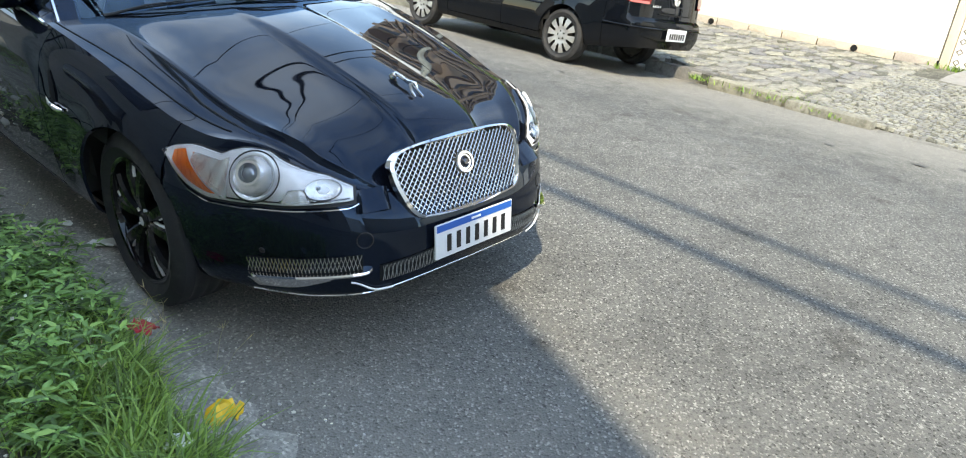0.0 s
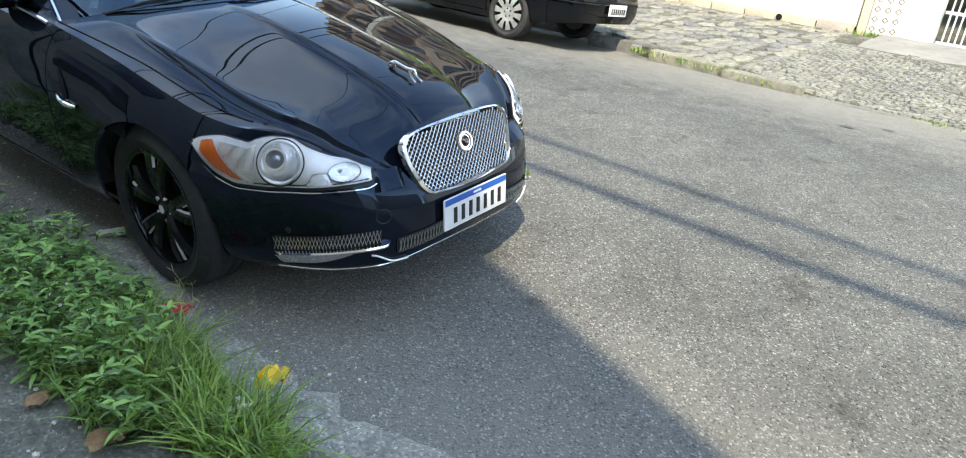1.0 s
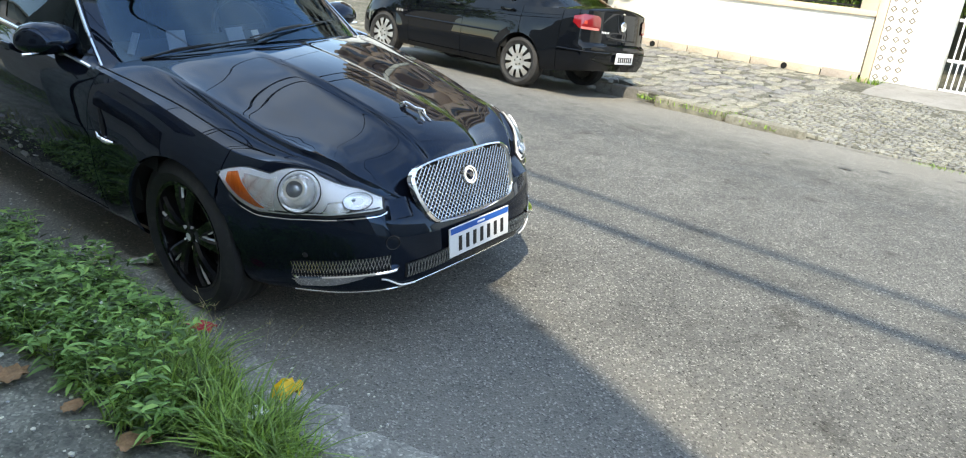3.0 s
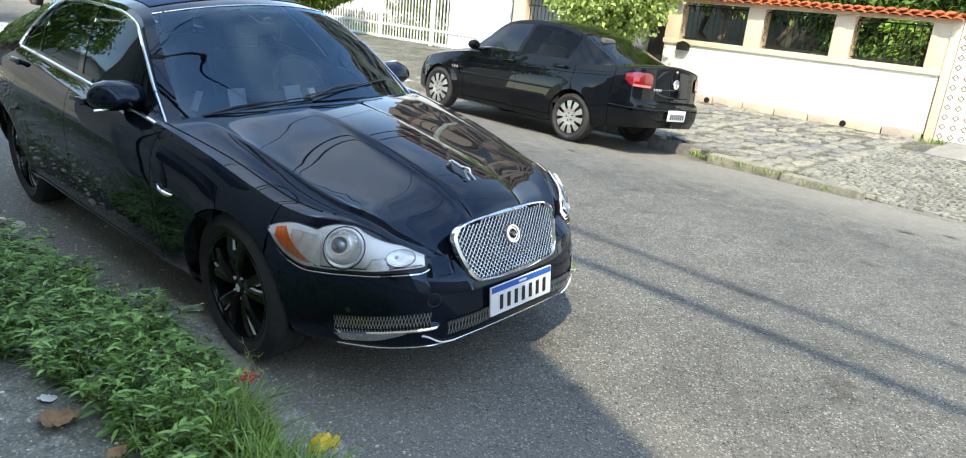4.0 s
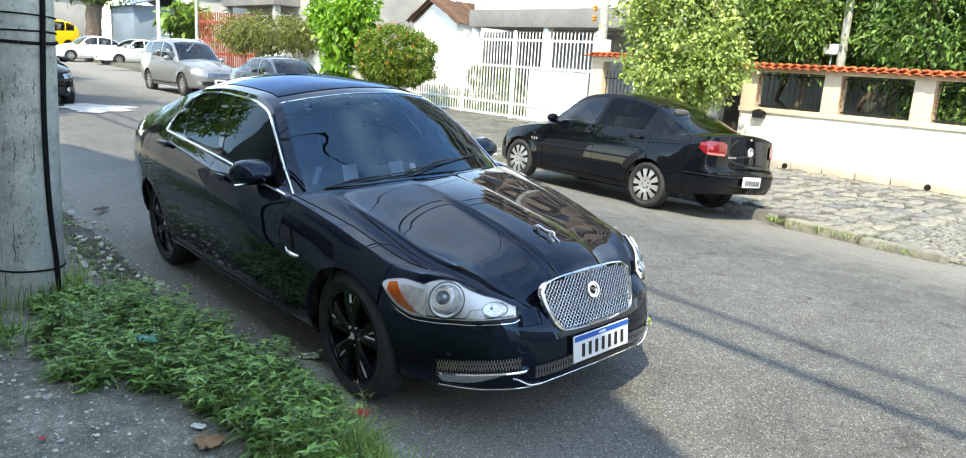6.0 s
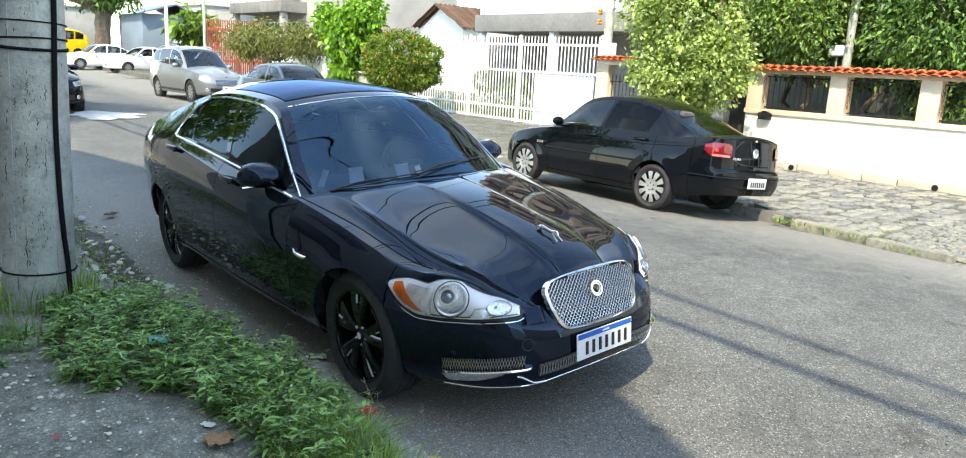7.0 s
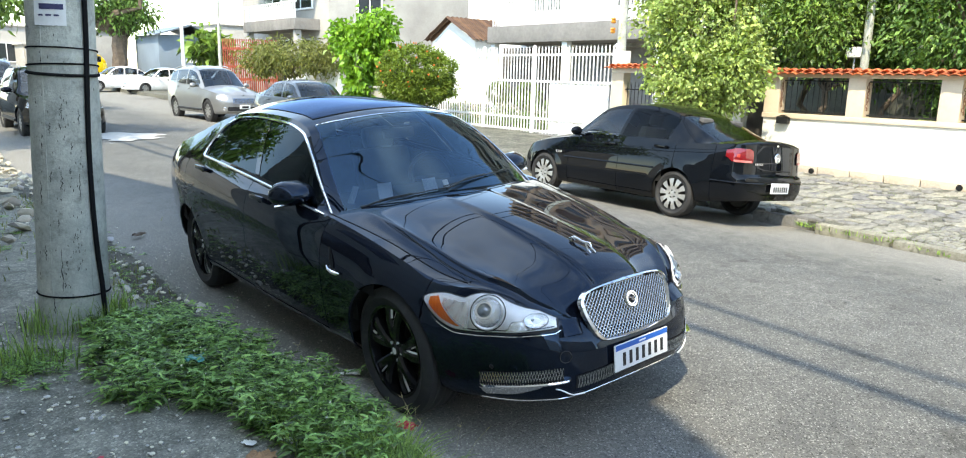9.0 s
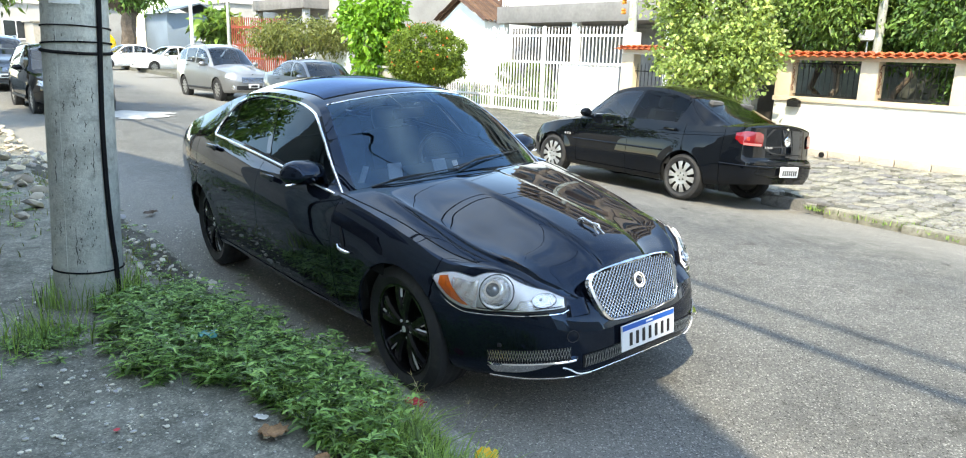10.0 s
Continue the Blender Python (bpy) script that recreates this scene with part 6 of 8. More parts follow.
def mirrors(root, x, y, z, paint, s=1.0):
    for side in (-1, 1):
        bm = bmesh.new()
        bmesh.ops.create_uvsphere(bm, u_segments=16, v_segments=10, radius=0.085 * s)
        for v in bm.verts:
            v.co = Vector((v.co.x * 1.15, v.co.y * (1.0 if v.co.y < 0 else 0.4), v.co.z * 0.75))
        bmesh.ops.translate(bm, vec=(side * x, y, z), verts=bm.verts)
        box(bm, (side * (x - 0.08), y, z - 0.05), (0.10, 0.05, 0.03), None, 0.01)
        part("door_mirror", bm, paint, root)


def front_lamps(root, body, s0, s1, z0, z1, paint_grille, gw, gz0, gz1):
    """Headlights, a barred grille and a plate for cars seen from the front far off."""
    for side in (-1, 1):
        hl = part("headlight", patch(body, s0, s1, lambda s: z0 + 0.03 * (s - s0) / (s1 - s0), lambda s: z1 + 0.05 * (s - s0) / (s1 - s0), 0.006, 12, 5, side), M_REFL, root, "clear headlight")
        part("headlight_glass", outward(patch(body, s0, s1, lambda s: z0 + 0.03 * (s - s0) / (s1 - s0), lambda s: z1 + 0.05 * (s - s0) / (s1 - s0), 0.012, 12, 5, side), (side, -1, 0.2)), M_CLEAR, hl)
    n = 5
    gr = part("grille", surf(lambda u, v: body.at_z(abs(u), gz0 + (gz1 - gz0) * v, -1 if u < 0 else 1, 0.004), lin(-gw, gw, 16), lin(0, 1, 4)), M_VOID, root)
    for k in range(n):
        bm = bmesh.new()
        tube(bm, [body.at_z(abs(u), gz0 + (gz1 - gz0) * (k + 0.5) / n, -1 if u < 0 else 1, 0.012) for u in lin(-gw, gw, 14)], 0.008, 5)
        part("grille_bar", bm, paint_grille, gr)
    p = body.at_z(0, gz0 - 0.10, -1, 0.012)
    number_plate(root, pose(0, p.y, p.z), 0.40, 0.13, False, 1, 0.26)


compact_one = car("dusty black compact saloon parked with silver hubcaps", "car", COMPACT, M_VBLACK, M_SMOKE, pose(5.93, 5.03, -0.058, 0, -4.6, 177.9), (0.292, 0.185, 0.212), CUTS,
             fine=0.03, rows_h=24, half_x=0.775, name="compact_car", style="cap", panes=((0.07, 0.40), (0.425, 0.735)), handles=(1.32, 2.2), front_glass=M_VGLASS)
seats(compact_one, 0.55, (1.3, 2.1), 0.33)
mirrors(compact_one, 0.88, 0.72, 0.97, M_VBLACK)
for side in (-1, 1):
    s0, s1 = COMPACT.s_of(3.15), COMPACT.length - 0.49
    low, high = (lambda s: 0.790 + 0.05 * step(s, s0 + 0.10, s0)), (lambda s: 0.950 - 0.03 * step(s, s0 + 0.16, s0) - 0.02 * step(s, s1 - 0.06, s1))
    tl = part("tail_light", patch(COMPACT, s0, s1, low, high, 0.012, 20, 6, side, 0.006), M_RED, compact_one, "red tail light")
    part("reversing_lens", patch(COMPACT, s0 + 0.12, s1 - 0.03, lambda s: 0.785, lambda s: 0.812, 0.022, 10, 3, side), mat("pink_lens", (0.50, 0.14, 0.13), 0.15, vary=0.1, coat=1.0), tl, "pale reversing lens")
    part("reversing_lens", patch(COMPACT, s0 + 0.15, s0 + 0.19, lambda s: 0.84, lambda s: 0.88, 0.022, 6, 3, side), mat("orange_lens", (0.42, 0.04, 0.02), 0.15, vary=0.1, coat=1.0), tl, "orange lens")
    bm = bmesh.new()
    tube(bm, [COMPACT.at_z(COMPACT.s_of(y), 0.575 + 0.01 * y, side, 0.006) for y in lin(0.45, 2.12, 24)], 0.014, 6)
    part("side_moulding", bm, M_VBLACK, compact_one)
    bm = bmesh.new()
    for k in range(3):
        box(bm, COMPACT.at_z(COMPACT.s_of(0.27 + 0.05 * k), 0.64, side, 0.003), (0.006, 0.03, 0.035))
    part("wing_badge", bm, M_CHROME, compact_one, "small chrome badge")
p = COMPACT.at_z(COMPACT.length, 0.40, -1, 0.03)
number_plate(compact_one, pose(0, p.y + 0.02, 0.495, 0, 0, 180), 0.40, 0.13, False, 7, 0.03)
bm = bmesh.new()
lathe(bm, [(0.0, 0.012), (0.045, 0.012), (0.056, 0.016), (0.062, 0.008), (0.062, 0.0)], 24, Matrix.Translation((0, COMPACT.at_z(COMPACT.length, 0.86).y, 0.86)) @ pose(0, 0, 0, 0, 0, 90))
part("boot_badge", bm, M_CHROME, compact_one, "round chrome badge")
bm = bmesh.new()
box(bm, (0.0, COMPACT.at_z(COMPACT.length, 0.70).y + 0.004, 0.70), (0.62, 0.008, 0.012))
part("boot_joint", bm, M_VOID, compact_one)
for side in (-1, 1):
    bm = bmesh.new()
    tube(bm, [COMPACT.at_z(COMPACT.length - 0.56, z, side, 0.001) for z in lin(0.69, 0.99, 8)], 0.004, 5)
    part("boot_joint", bm, M_VOID, compact_one)
bm = bmesh.new()
for k in range(5):
    box(bm, (0.44 - 0.035 * k, COMPACT.at_z(COMPACT.length - 0.4, 0.77).y + 0.006, 0.775), (0.022, 0.006, 0.026))
part("boot_script", bm, M_CHROME, compact_one, "small chrome letter bars")
bm = bmesh.new()
tube(bm, [COMPACT.at_z(s, 0.545, -1, 0.012) for s in lin(COMPACT.s_of(3.0), COMPACT.length, 26)] + [COMPACT.at_z(s, 0.545, 1, 0.012) for s in lin(COMPACT.length, COMPACT.s_of(3.0), 26)[1:]], 0.010, 6)
part("bumper_ridge", bm, M_VBLACK, compact_one)

SUV = Body(
    plan=[(0, -0.95), (0.4, -0.93), (0.66, -0.84), (0.84, -0.60), (0.92, -0.30), (0.95, 0.0), (0.965, 0.8), (0.97, 1.6), (0.97, 2.5), (0.95, 3.1), (0.88, 3.6), (0.70, 3.84), (0, 3.90)],
    zb=[(-0.95, 0.30), (0.0, 0.28), (2.8, 0.28), (3.9, 0.36)],
    zs=[(-0.95, 0.86), (-0.6, 0.92), (0.0, 1.0), (0.6, 1.06), (1.6, 1.10), (3.0, 1.18), (3.9, 1.22)],
    ins_f=[(0, 0.08), (0.15, 0.0), (0.6, 0.0), (1.0, 0.10)], ins_s=[(0, 0.08), (0.12, 0.02), (0.45, 0.0), (0.7, 0.01), (1.0, 0.08)], ins_r=[(0, 0.05), (0.2, 0.0), (0.6, 0.0), (1.0, 0.06)],
    hood=[(-0.85, 0.88), (-0.6, 1.0), (-0.1, 1.10), (0.5, 1.17)], bulge=[(-0.95, 0.5), (0.5, 0.6)], deck=[(3.5, 1.24), (3.9, 1.22)],
    rail=[(0, 0.83, 0.55, 1.06), (0.14, 0.74, 0.98, 1.40), (0.24, 0.69, 1.28, 1.60), (0.4, 0.675, 1.85, 1.70), (0.65, 0.675, 2.7, 1.68), (0.85, 0.69, 3.35, 1.58), (0.93, 0.74, 3.56, 1.42), (1.0, 0.82, 3.70, 1.24)],
    mid=[(0, 0.38, 1.17), (0.14, 0.85, 1.48), (0.24, 1.18, 1.68), (0.4, 1.8, 1.78), (0.65, 2.7, 1.76), (0.85, 3.4, 1.66), (0.93, 3.62, 1.48), (1.0, 3.76, 1.24)],
    axle=2.805, arch=0.40, wheel_z=0.375, bend=0.17, belt=(0.55, 3.70), lean=0.02)
def utility(label, paint, m):
    """A sport utility car seen from its front."""
    c = car(label, "car", SUV, paint, M_VGLASS, m, (0.365, 0.235, 0.235),
            [(-1, "front_bumper"), (-0.3, "fender"), (0.7, "door/front"), (1.75, "door/rear"), (2.8, "quarter_panel"), (3.4, "rear_bumper")], fine=0.06, rows_h=16, half_x=0.90, name="utility_car", style="cap", panes=((0.08, 0.40), (0.42, 0.68), (0.70, 0.88)), top=(0.25, 0.86), handles=(1.5, 2.5))
    seats(c, 0.75, (1.5, 2.4), 0.38)
    mirrors(c, 1.02, 0.95, 1.15, paint, 1.2)
    front_lamps(c, SUV, 0.62, 1.05, 0.72, 0.83, M_CHROME, 0.42, 0.62, 0.78)
    for side in (-1, 1):
        bm = bmesh.new()
        tube(bm, [SUV.cabin_top(q, 0.12, side, 0.05) for q in lin(0.30, 0.85, 14)], 0.02, 6)
        part("roof_rail", bm, M_GREYM, c)
        part("fog_lamp", disc_on(SUV, 0.72, 0.46, [(0.001, 0.012), (0.05, 0.012), (0.06, 0.004)], side, 16), M_REFL, c)
        bm = bmesh.new()
        tube(bm, [SUV.at_z(SUV.s_of(y), 0.40, side, 0.010) for y in lin(0.42, 2.38, 20)], 0.035, 6)
        part("side_cladding", bm, M_DARK, c)
    part("lower_intake", surf(lambda u, v: SUV.at_z(abs(u), 0.36 + 0.16 * v, -1 if u < 0 else 1, 0.004), lin(-0.6, 0.6, 16), lin(0, 1, 4)), M_DARK, c)
    return c


utility("silver sport utility vehicle parked facing down the street", M_SILVER, pose(6.30, 20.8, 0.07, 0, 0, 5) @ Matrix.Diagonal((0.90, 0.90, 1.0, 1)))
utility("black sport utility vehicle parked by the old pavement", M_VBLACK, pose(0.74, 17.1, 0.075, 0, 0, 1) @ Matrix.Diagonal((0.94, 0.94, 0.92, 1)))
utility("tall yellow van standing at the far junction", M_YELLOWP, pose(6.4, 54.0, 0.47, 0, 0, -72) @ Matrix.Diagonal((1.0, 1.0, 1.3, 1)))
utility("blue-grey sport utility vehicle parked behind the black one", M_STEEL, pose(0.25, 25.4, 0.165, 0, 0, -2))


def small_car(label, paint, m, name="parked_car", glass=M_VGLASS, group=""):
    c = car(label, "car", COMPACT, paint, glass, m, (0.295, 0.19, 0.20), CUTS, fine=0.07, rows_h=12, half_x=0.79, name=name, style="cap", panes=((0.06, 0.40), (0.43, 0.70), (0.715, 0.84)), handles=(1.32, 2.2), group=group)
    seats(c, 0.55, (1.3, 2.1), 0.33)
    mirrors(c, 0.88, 0.72, 0.97, paint)
    front_lamps(c, COMPACT, 0.42, 0.80, 0.55, 0.63, M_CHROME, 0.30, 0.50, 0.58)
    return c


small_car("blue-grey metallic saloon parked behind the compact saloon", M_STEEL, pose(6.95, 15.2, 0.06, 0, 0, 3), "saloon_car")
small_car("white saloon parked at the far junction", M_WHITEP, pose(7.2, 44.4, 0.37, 0, 0, -84), "saloon_car", group="white cars at the junction")
small_car("white saloon parked at the far junction", M_WHITEP, pose(8.7, 41.0, 0.33, 0, 0, -78), "saloon_car", group="white cars at the junction")

# ---- plants ----


def leaf_mesh(name, mt, base, way, size, width=0.45, droop=0.25, rng=None):
    """Many folded leaves in one mesh: base points, directions and lengths as arrays."""
    n = len(base)
    rng = rng or np.random.default_rng(1)
    way = way / np.linalg.norm(way, axis=1, keepdims=True)
    ref = rng.normal(size=(n, 3))
    side = np.cross(way, ref)
    side /= np.linalg.norm(side, axis=1, keepdims=True)
    nor = np.cross(side, way)
    L = size[:, None]
    a = base
    b = base + way * L * 0.42 + side * L * width * 0.5 + nor * L * 0.10
    c = base + way * L - np.array([0, 0, 1.0]) * L * droop
    d = base + way * L * 0.42 - side * L * width * 0.5 + nor * L * 0.10
    v = np.stack([a, b, c, d], 1).reshape(-1, 3)
    i = np.arange(n) * 4
    f = np.concatenate([np.stack([i, i + 1, i + 2], 1), np.stack([i, i + 2, i + 3], 1)])
    me = bpy.data.meshes.new(name)
    me.from_pydata(v.tolist(), [], f.tolist())
    me.materials.append(mt)
    return me


def broad_leaf_mesh(name, mt, base, way, size, width, droop, rng):
    """Lance-shaped leaves, folded along the middle rib, their upper sides to the sky."""
    n = len(base)
    way = way / np.linalg.norm(way, axis=1, keepdims=True)
    side = np.cross(way, np.array([0, 0, 1.0]) + rng.normal(size=(n, 3)) * 0.30)
    side /= np.linalg.norm(side, axis=1, keepdims=True)
    nor = np.cross(side, way)
    nor *= np.sign(nor[:, 2:3] + 1e-9)
    L = size[:, None]
    down = np.array([0, 0, -1.0]) * L * droop
    w = L * width * 0.5 * rng.uniform(0.8, 1.25, (n, 1))
    at = lambda u, k, up: base + way * L * u + side * w * k + nor * L * up + down * u * u
    v = np.stack([at(0, 0, 0), at(0.30, 1.0, 0.05), at(0.34, 0, 0.0), at(0.30, -1.0, 0.05), at(0.68, 0.72, 0.045), at(0.70, 0, 0.0), at(0.68, -0.72, 0.045), at(1, 0, 0)], 1).reshape(-1, 3)
    f = []
    for i in range(0, n * 8, 8):
        f += [(i, i + 1, i + 2), (i, i + 2, i + 3), (i + 1, i + 4, i + 5, i + 2), (i + 2, i + 5, i + 6, i + 3), (i + 4, i + 7, i + 5), (i + 5, i + 7, i + 6)]
    me = bpy.data.meshes.new(name)
    me.from_pydata(v.tolist(), [], f)
    me.materials.append(mt)
    me.polygons.foreach_set("use_smooth", [True] * len(me.polygons))
    return me


def crown_points(blobs, n, rng, clump=0.16, fill=0.35):
    """Leaf places in clumps over blobs (x, y, z, rx, ry, rz): more at the skin than inside."""
    vol = np.array([b[3] * b[4] * b[5] for b in blobs]) ** 0.75
    pick = rng.choice(len(blobs), size=max(1, n // 22), p=vol / vol.sum())
    cs, outs = [], []
    for k in pick:
        b = np.array(blobs[k])
        d = rng.normal(size=3)
        d /= np.linalg.norm(d)
        r = (fill + (1 - fill) * rng.random() ** 0.45) * (0.88 + 0.22 * noise.noise(Vector(d * 2.3 + b[:3])))
        cs.append(b[:3] + d * r * b[3:6])
        outs.append(d)
    cs, outs = np.array(cs), np.array(outs)
    j = rng.integers(0, len(cs), n)
    return cs[j] + rng.normal(size=(n, 3)) * clump, outs[j]


def limb(bm, a, b, r0, r1, rng, bend=0.12):
    a, b = Vector(a), Vector(b)
    k = (b - a).length * bend
    pts = [a.lerp(b, u) + Vector(rng.normal(size=3)) * k * math.sin(math.pi * u) for u in lin(0, 1, 6)]
    tube(bm, pts, [r0 + (r1 - r0) * u for u in lin(0, 1, 6)], 7)


def tree(name, label, base, fork, blobs, n, mt, size, category="tree", trunk_r=0.09, clump=0.16, seed=1, droop=0.3, width=0.5, fill=0.35, stems=1):
    rng = np.random.default_rng(seed)
    t = thing(name, label, category)
    bm = bmesh.new()
    for k in range(stems):
        o = Vector((rng.normal() * 0.12, rng.normal() * 0.12, 0)) if stems > 1 else Vector()
        limb(bm, Vector(base) + o, Vector(fork) + o * 3, trunk_r, trunk_r * 0.7, rng, 0.05)
    for b in blobs:
        for k in range(3):
            d = rng.normal(size=3) * np.array(b[3:6]) * 0.5
            limb(bm, fork, np.array(b[:3]) + d, trunk_r * 0.55, trunk_r * 0.12, rng)
    part("trunk", bm, M_BARK, t)
    p, out = crown_points(blobs, n, rng, clump, fill)
    way = out * 0.8 + rng.normal(size=(n, 3)) * 0.75 - np.array([0, 0, 0.25])
    me = leaf_mesh("crown", mt, p, way, size * (0.65 + 0.7 * rng.random(n)), width, droop, rng)
    o = new("crown", me)
    o.parent = t
    tagged(o, kind="stuff")
    return t


L_LIME = leaf_mat("lime_leaves", (0.27, 0.355, 0.115), 0.62)
L_MID = leaf_mat("garden_leaves", (0.15, 0.24, 0.06), 0.72)
L_DEEP = leaf_mat("deep_leaves", (0.10, 0.185, 0.045), 0.72)
L_BRIGHT = leaf_mat("bright_leaves", (0.15, 0.30, 0.03), 0.4)
L_OLIVE = leaf_mat("olive_leaves", (0.16, 0.18, 0.055), 0.4)
L_HEDGE = leaf_mat("hedge_leaves", (0.14, 0.205, 0.032), 0.5)
L_WEED = leaf_mat("weed_leaves", (0.155, 0.275, 0.082), 0.85, 0.25)
L_GRASS = leaf_mat("grass_blades", (0.19, 0.30, 0.080), 0.6)
L_STRAW = leaf_mat("dry_stalks", (0.42, 0.38, 0.24), 0.3, 0.2)

tree("street_bush", "lime-green leafy street tree standing on the pavement", (9.75, 5.75, 0.0), (9.75, 5.75, 1.0),
     [(9.6, 5.4, 1.75, 0.95, 1.15, 0.80), (9.7, 5.6, 2.7, 1.15, 1.30, 0.95), (9.8, 6.1, 3.5, 0.9, 1.0, 0.8), (9.6, 4.75, 2.0, 0.75, 0.75, 0.85), (9.8, 5.1, 3.7, 0.9, 0.9, 0.8)], 26000, L_LIME, 0.085, trunk_r=0.08, seed=3, clump=0.10, width=0.75, droop=0.1)
garden = [((12.9, 4.6, 0), (12.9, 4.6, 1.6), [(12.8, 4.7, 3.2, 1.2, 1.3, 1.5), (13.2, 3.6, 4.4, 1.3, 1.3, 1.3)], 11),
          ((13.0, 2.2, 0), (13.0, 2.2, 1.6), [(12.9, 2.2, 2.9, 1.2, 1.4, 1.3), (13.3, 1.5, 4.3, 1.4, 1.4, 1.3), (12.9, 2.0, 1.2, 0.5, 0.8, 0.7)], 12),
          ((13.2, 0.1, 0), (13.2, 0.1, 1.6), [(12.9, 0.1, 2.7, 1.2, 1.3, 1.2), (13.6, -0.4, 4.2, 1.5, 1.5, 1.4), (12.3, 0.6, 1.2, 0.7, 1.0, 0.9)], 13),
          ((14.8, 5.8, 0), (14.8, 5.8, 2.2), [(14.8, 5.8, 4.2, 1.6, 1.7, 1.8), (14.4, 4.4, 3.0, 1.3, 1.3, 1.4)], 14),
          ((15.2, -2.4, 0), (15.2, -2.4, 2.0), [(14.8, -2.2, 3.6, 1.6, 1.9, 1.8), (14.2, -1.2, 2.2, 1.2, 1.4, 1.2)], 15),
          ((15.6, 1.5, 0), (15.6, 1.5, 2.4), [(15.6, 1.6, 4.6, 1.7, 2.2, 1.7), (15.0, 2.6, 2.4, 1.2, 1.6, 1.3)], 16),
          ((13.4, 6.4, 0), (13.4, 6.4, 1.8), [(13.4, 6.4, 3.0, 1.2, 1.3, 1.5), (13.8, 6.0, 5.0, 1.5, 1.6, 1.2)], 17),
          ((17.0, 5.0, 0), (17.0, 5.0, 2.4), [(17.0, 5.2, 4.4, 1.6, 2.0, 2.0), (17.0, 3.6, 6.0, 1.6, 2.0, 1.4)], 18)]
for base, fork, blobs, seed in garden:
    tree("garden_tree", "dense dark-green garden tree behind the wall", base, fork, blobs, 16000, L_MID if seed % 2 else L_DEEP, 0.105, seed=seed, clump=0.15, width=0.55, droop=0.25)

# dark wall added to stand in for the deep shade behind the garden
bm = bmesh.new()
box(bm, (17.9, 1.5, 1.9), (0.25, 17.0, 3.8), None, 0.01)
solid("wall_garden_back", bm, mat("garden_shade", (0.085, 0.088, 0.07), 0.95, vary=0.35, scale=1.2, fine=12, dirt=0.5, dirt_color=(0.05, 0.06, 0.035)), "dark mossy wall at the back of the garden", "wall", kind="structure")


def palm(base, height, n, length, seed, label="feathery palm in the garden behind the wall"):
    rng = np.random.default_rng(seed)
    t = thing("palm", label, "palm")
    bm = bmesh.new()
    limb(bm, base, Vector(base) + Vector((0, 0, height)), 0.09, 0.07, rng, 0.03)
    part("trunk", bm, M_BARK, t)
    top = Vector(base) + Vector((0, 0, height))
    for k in range(n):
        a, el = 2.4 * k + rng.normal() * 0.2, rng.uniform(0.2, 1.2)
        d = Vector((math.cos(a) * math.cos(el), math.sin(a) * math.cos(el), math.sin(el)))
        spine = [top + d * length * u + Vector((0, 0, -length * 0.55 * u * u)) for u in lin(0, 1, 16)]
        pts, ways, ls = [], [], []
        for i in range(2, 16):
            tdir = (spine[i] - spine[i - 1]).normalized()
            sd = tdir.cross(Vector((0, 0, 1))).normalized()
            for sgn in (-1, 1):
                for e in (0.0, 0.5):
                    pts.append(spine[i - 1].lerp(spine[i], e))
                    ways.append(sd * sgn + tdir * 0.7 + Vector((0, 0, -0.15)))
                    ls.append(length * 0.30 * math.sin(math.pi * (i + 1) / 18) + 0.05)
        o = new("frond", leaf_mesh("frond", L_LIME if k % 3 == 0 else L_BRIGHT, np.array(pts), np.array(ways), np.array(ls), 0.09, 0.15, rng))
        o.parent = t


palm((12.4, -0.35, 0), 2.9, 13, 1.7, 5)
palm((12.9, 1.1, 0), 1.7, 9, 1.2, 6)

hd = tree("round_shrub", "clipped round shrub dotted with orange flowers", (9.45, 14.8, 0.1), (9.45, 14.8, 1.3), [(9.4, 14.8, 1.80, 1.22, 1.22, 0.80), (9.4, 14.8, 1.36, 1.20, 1.20, 0.50)], 30000, L_HEDGE, 0.075, "shrub", 0.10, 0.045, 21, 0.1, 0.55, 0.72)
rng = np.random.default_rng(4)
M_FLOWER = mat("orange_flower", (0.75, 0.16, 0.03), 0.6, vary=0.15)
for k in range(34):
    d = rng.normal(size=3)
    d[0] = -abs(d[0])
    d /= np.linalg.norm(d)
    c = np.array((9.4, 14.8, 1.80)) + d * np.array((1.22, 1.22, 0.80))
    bm = bmesh.new()
    m = Matrix.Translation(c) @ Vector((-0.6, -0.8, 0.2)).to_track_quat("Z", "Y").to_matrix().to_4x4() @ pose(0, 0, 0, *(rng.uniform(-25, 25, 3)))
    mid = bm.verts.new(m @ Vector((0, 0, 0.03)))
    rim = [bm.verts.new(m @ Vector(((0.034 if q % 2 else 0.018) * math.cos(q * math.pi / 5), (0.034 if q % 2 else 0.018) * math.sin(q * math.pi / 5), 0))) for q in range(10)]
    for q in range(10):
        bm.faces.new((mid, rim[q], rim[(q + 1) % 10]))
    part("flower", bm, M_FLOWER, hd, "orange flower cluster", smooth=False)
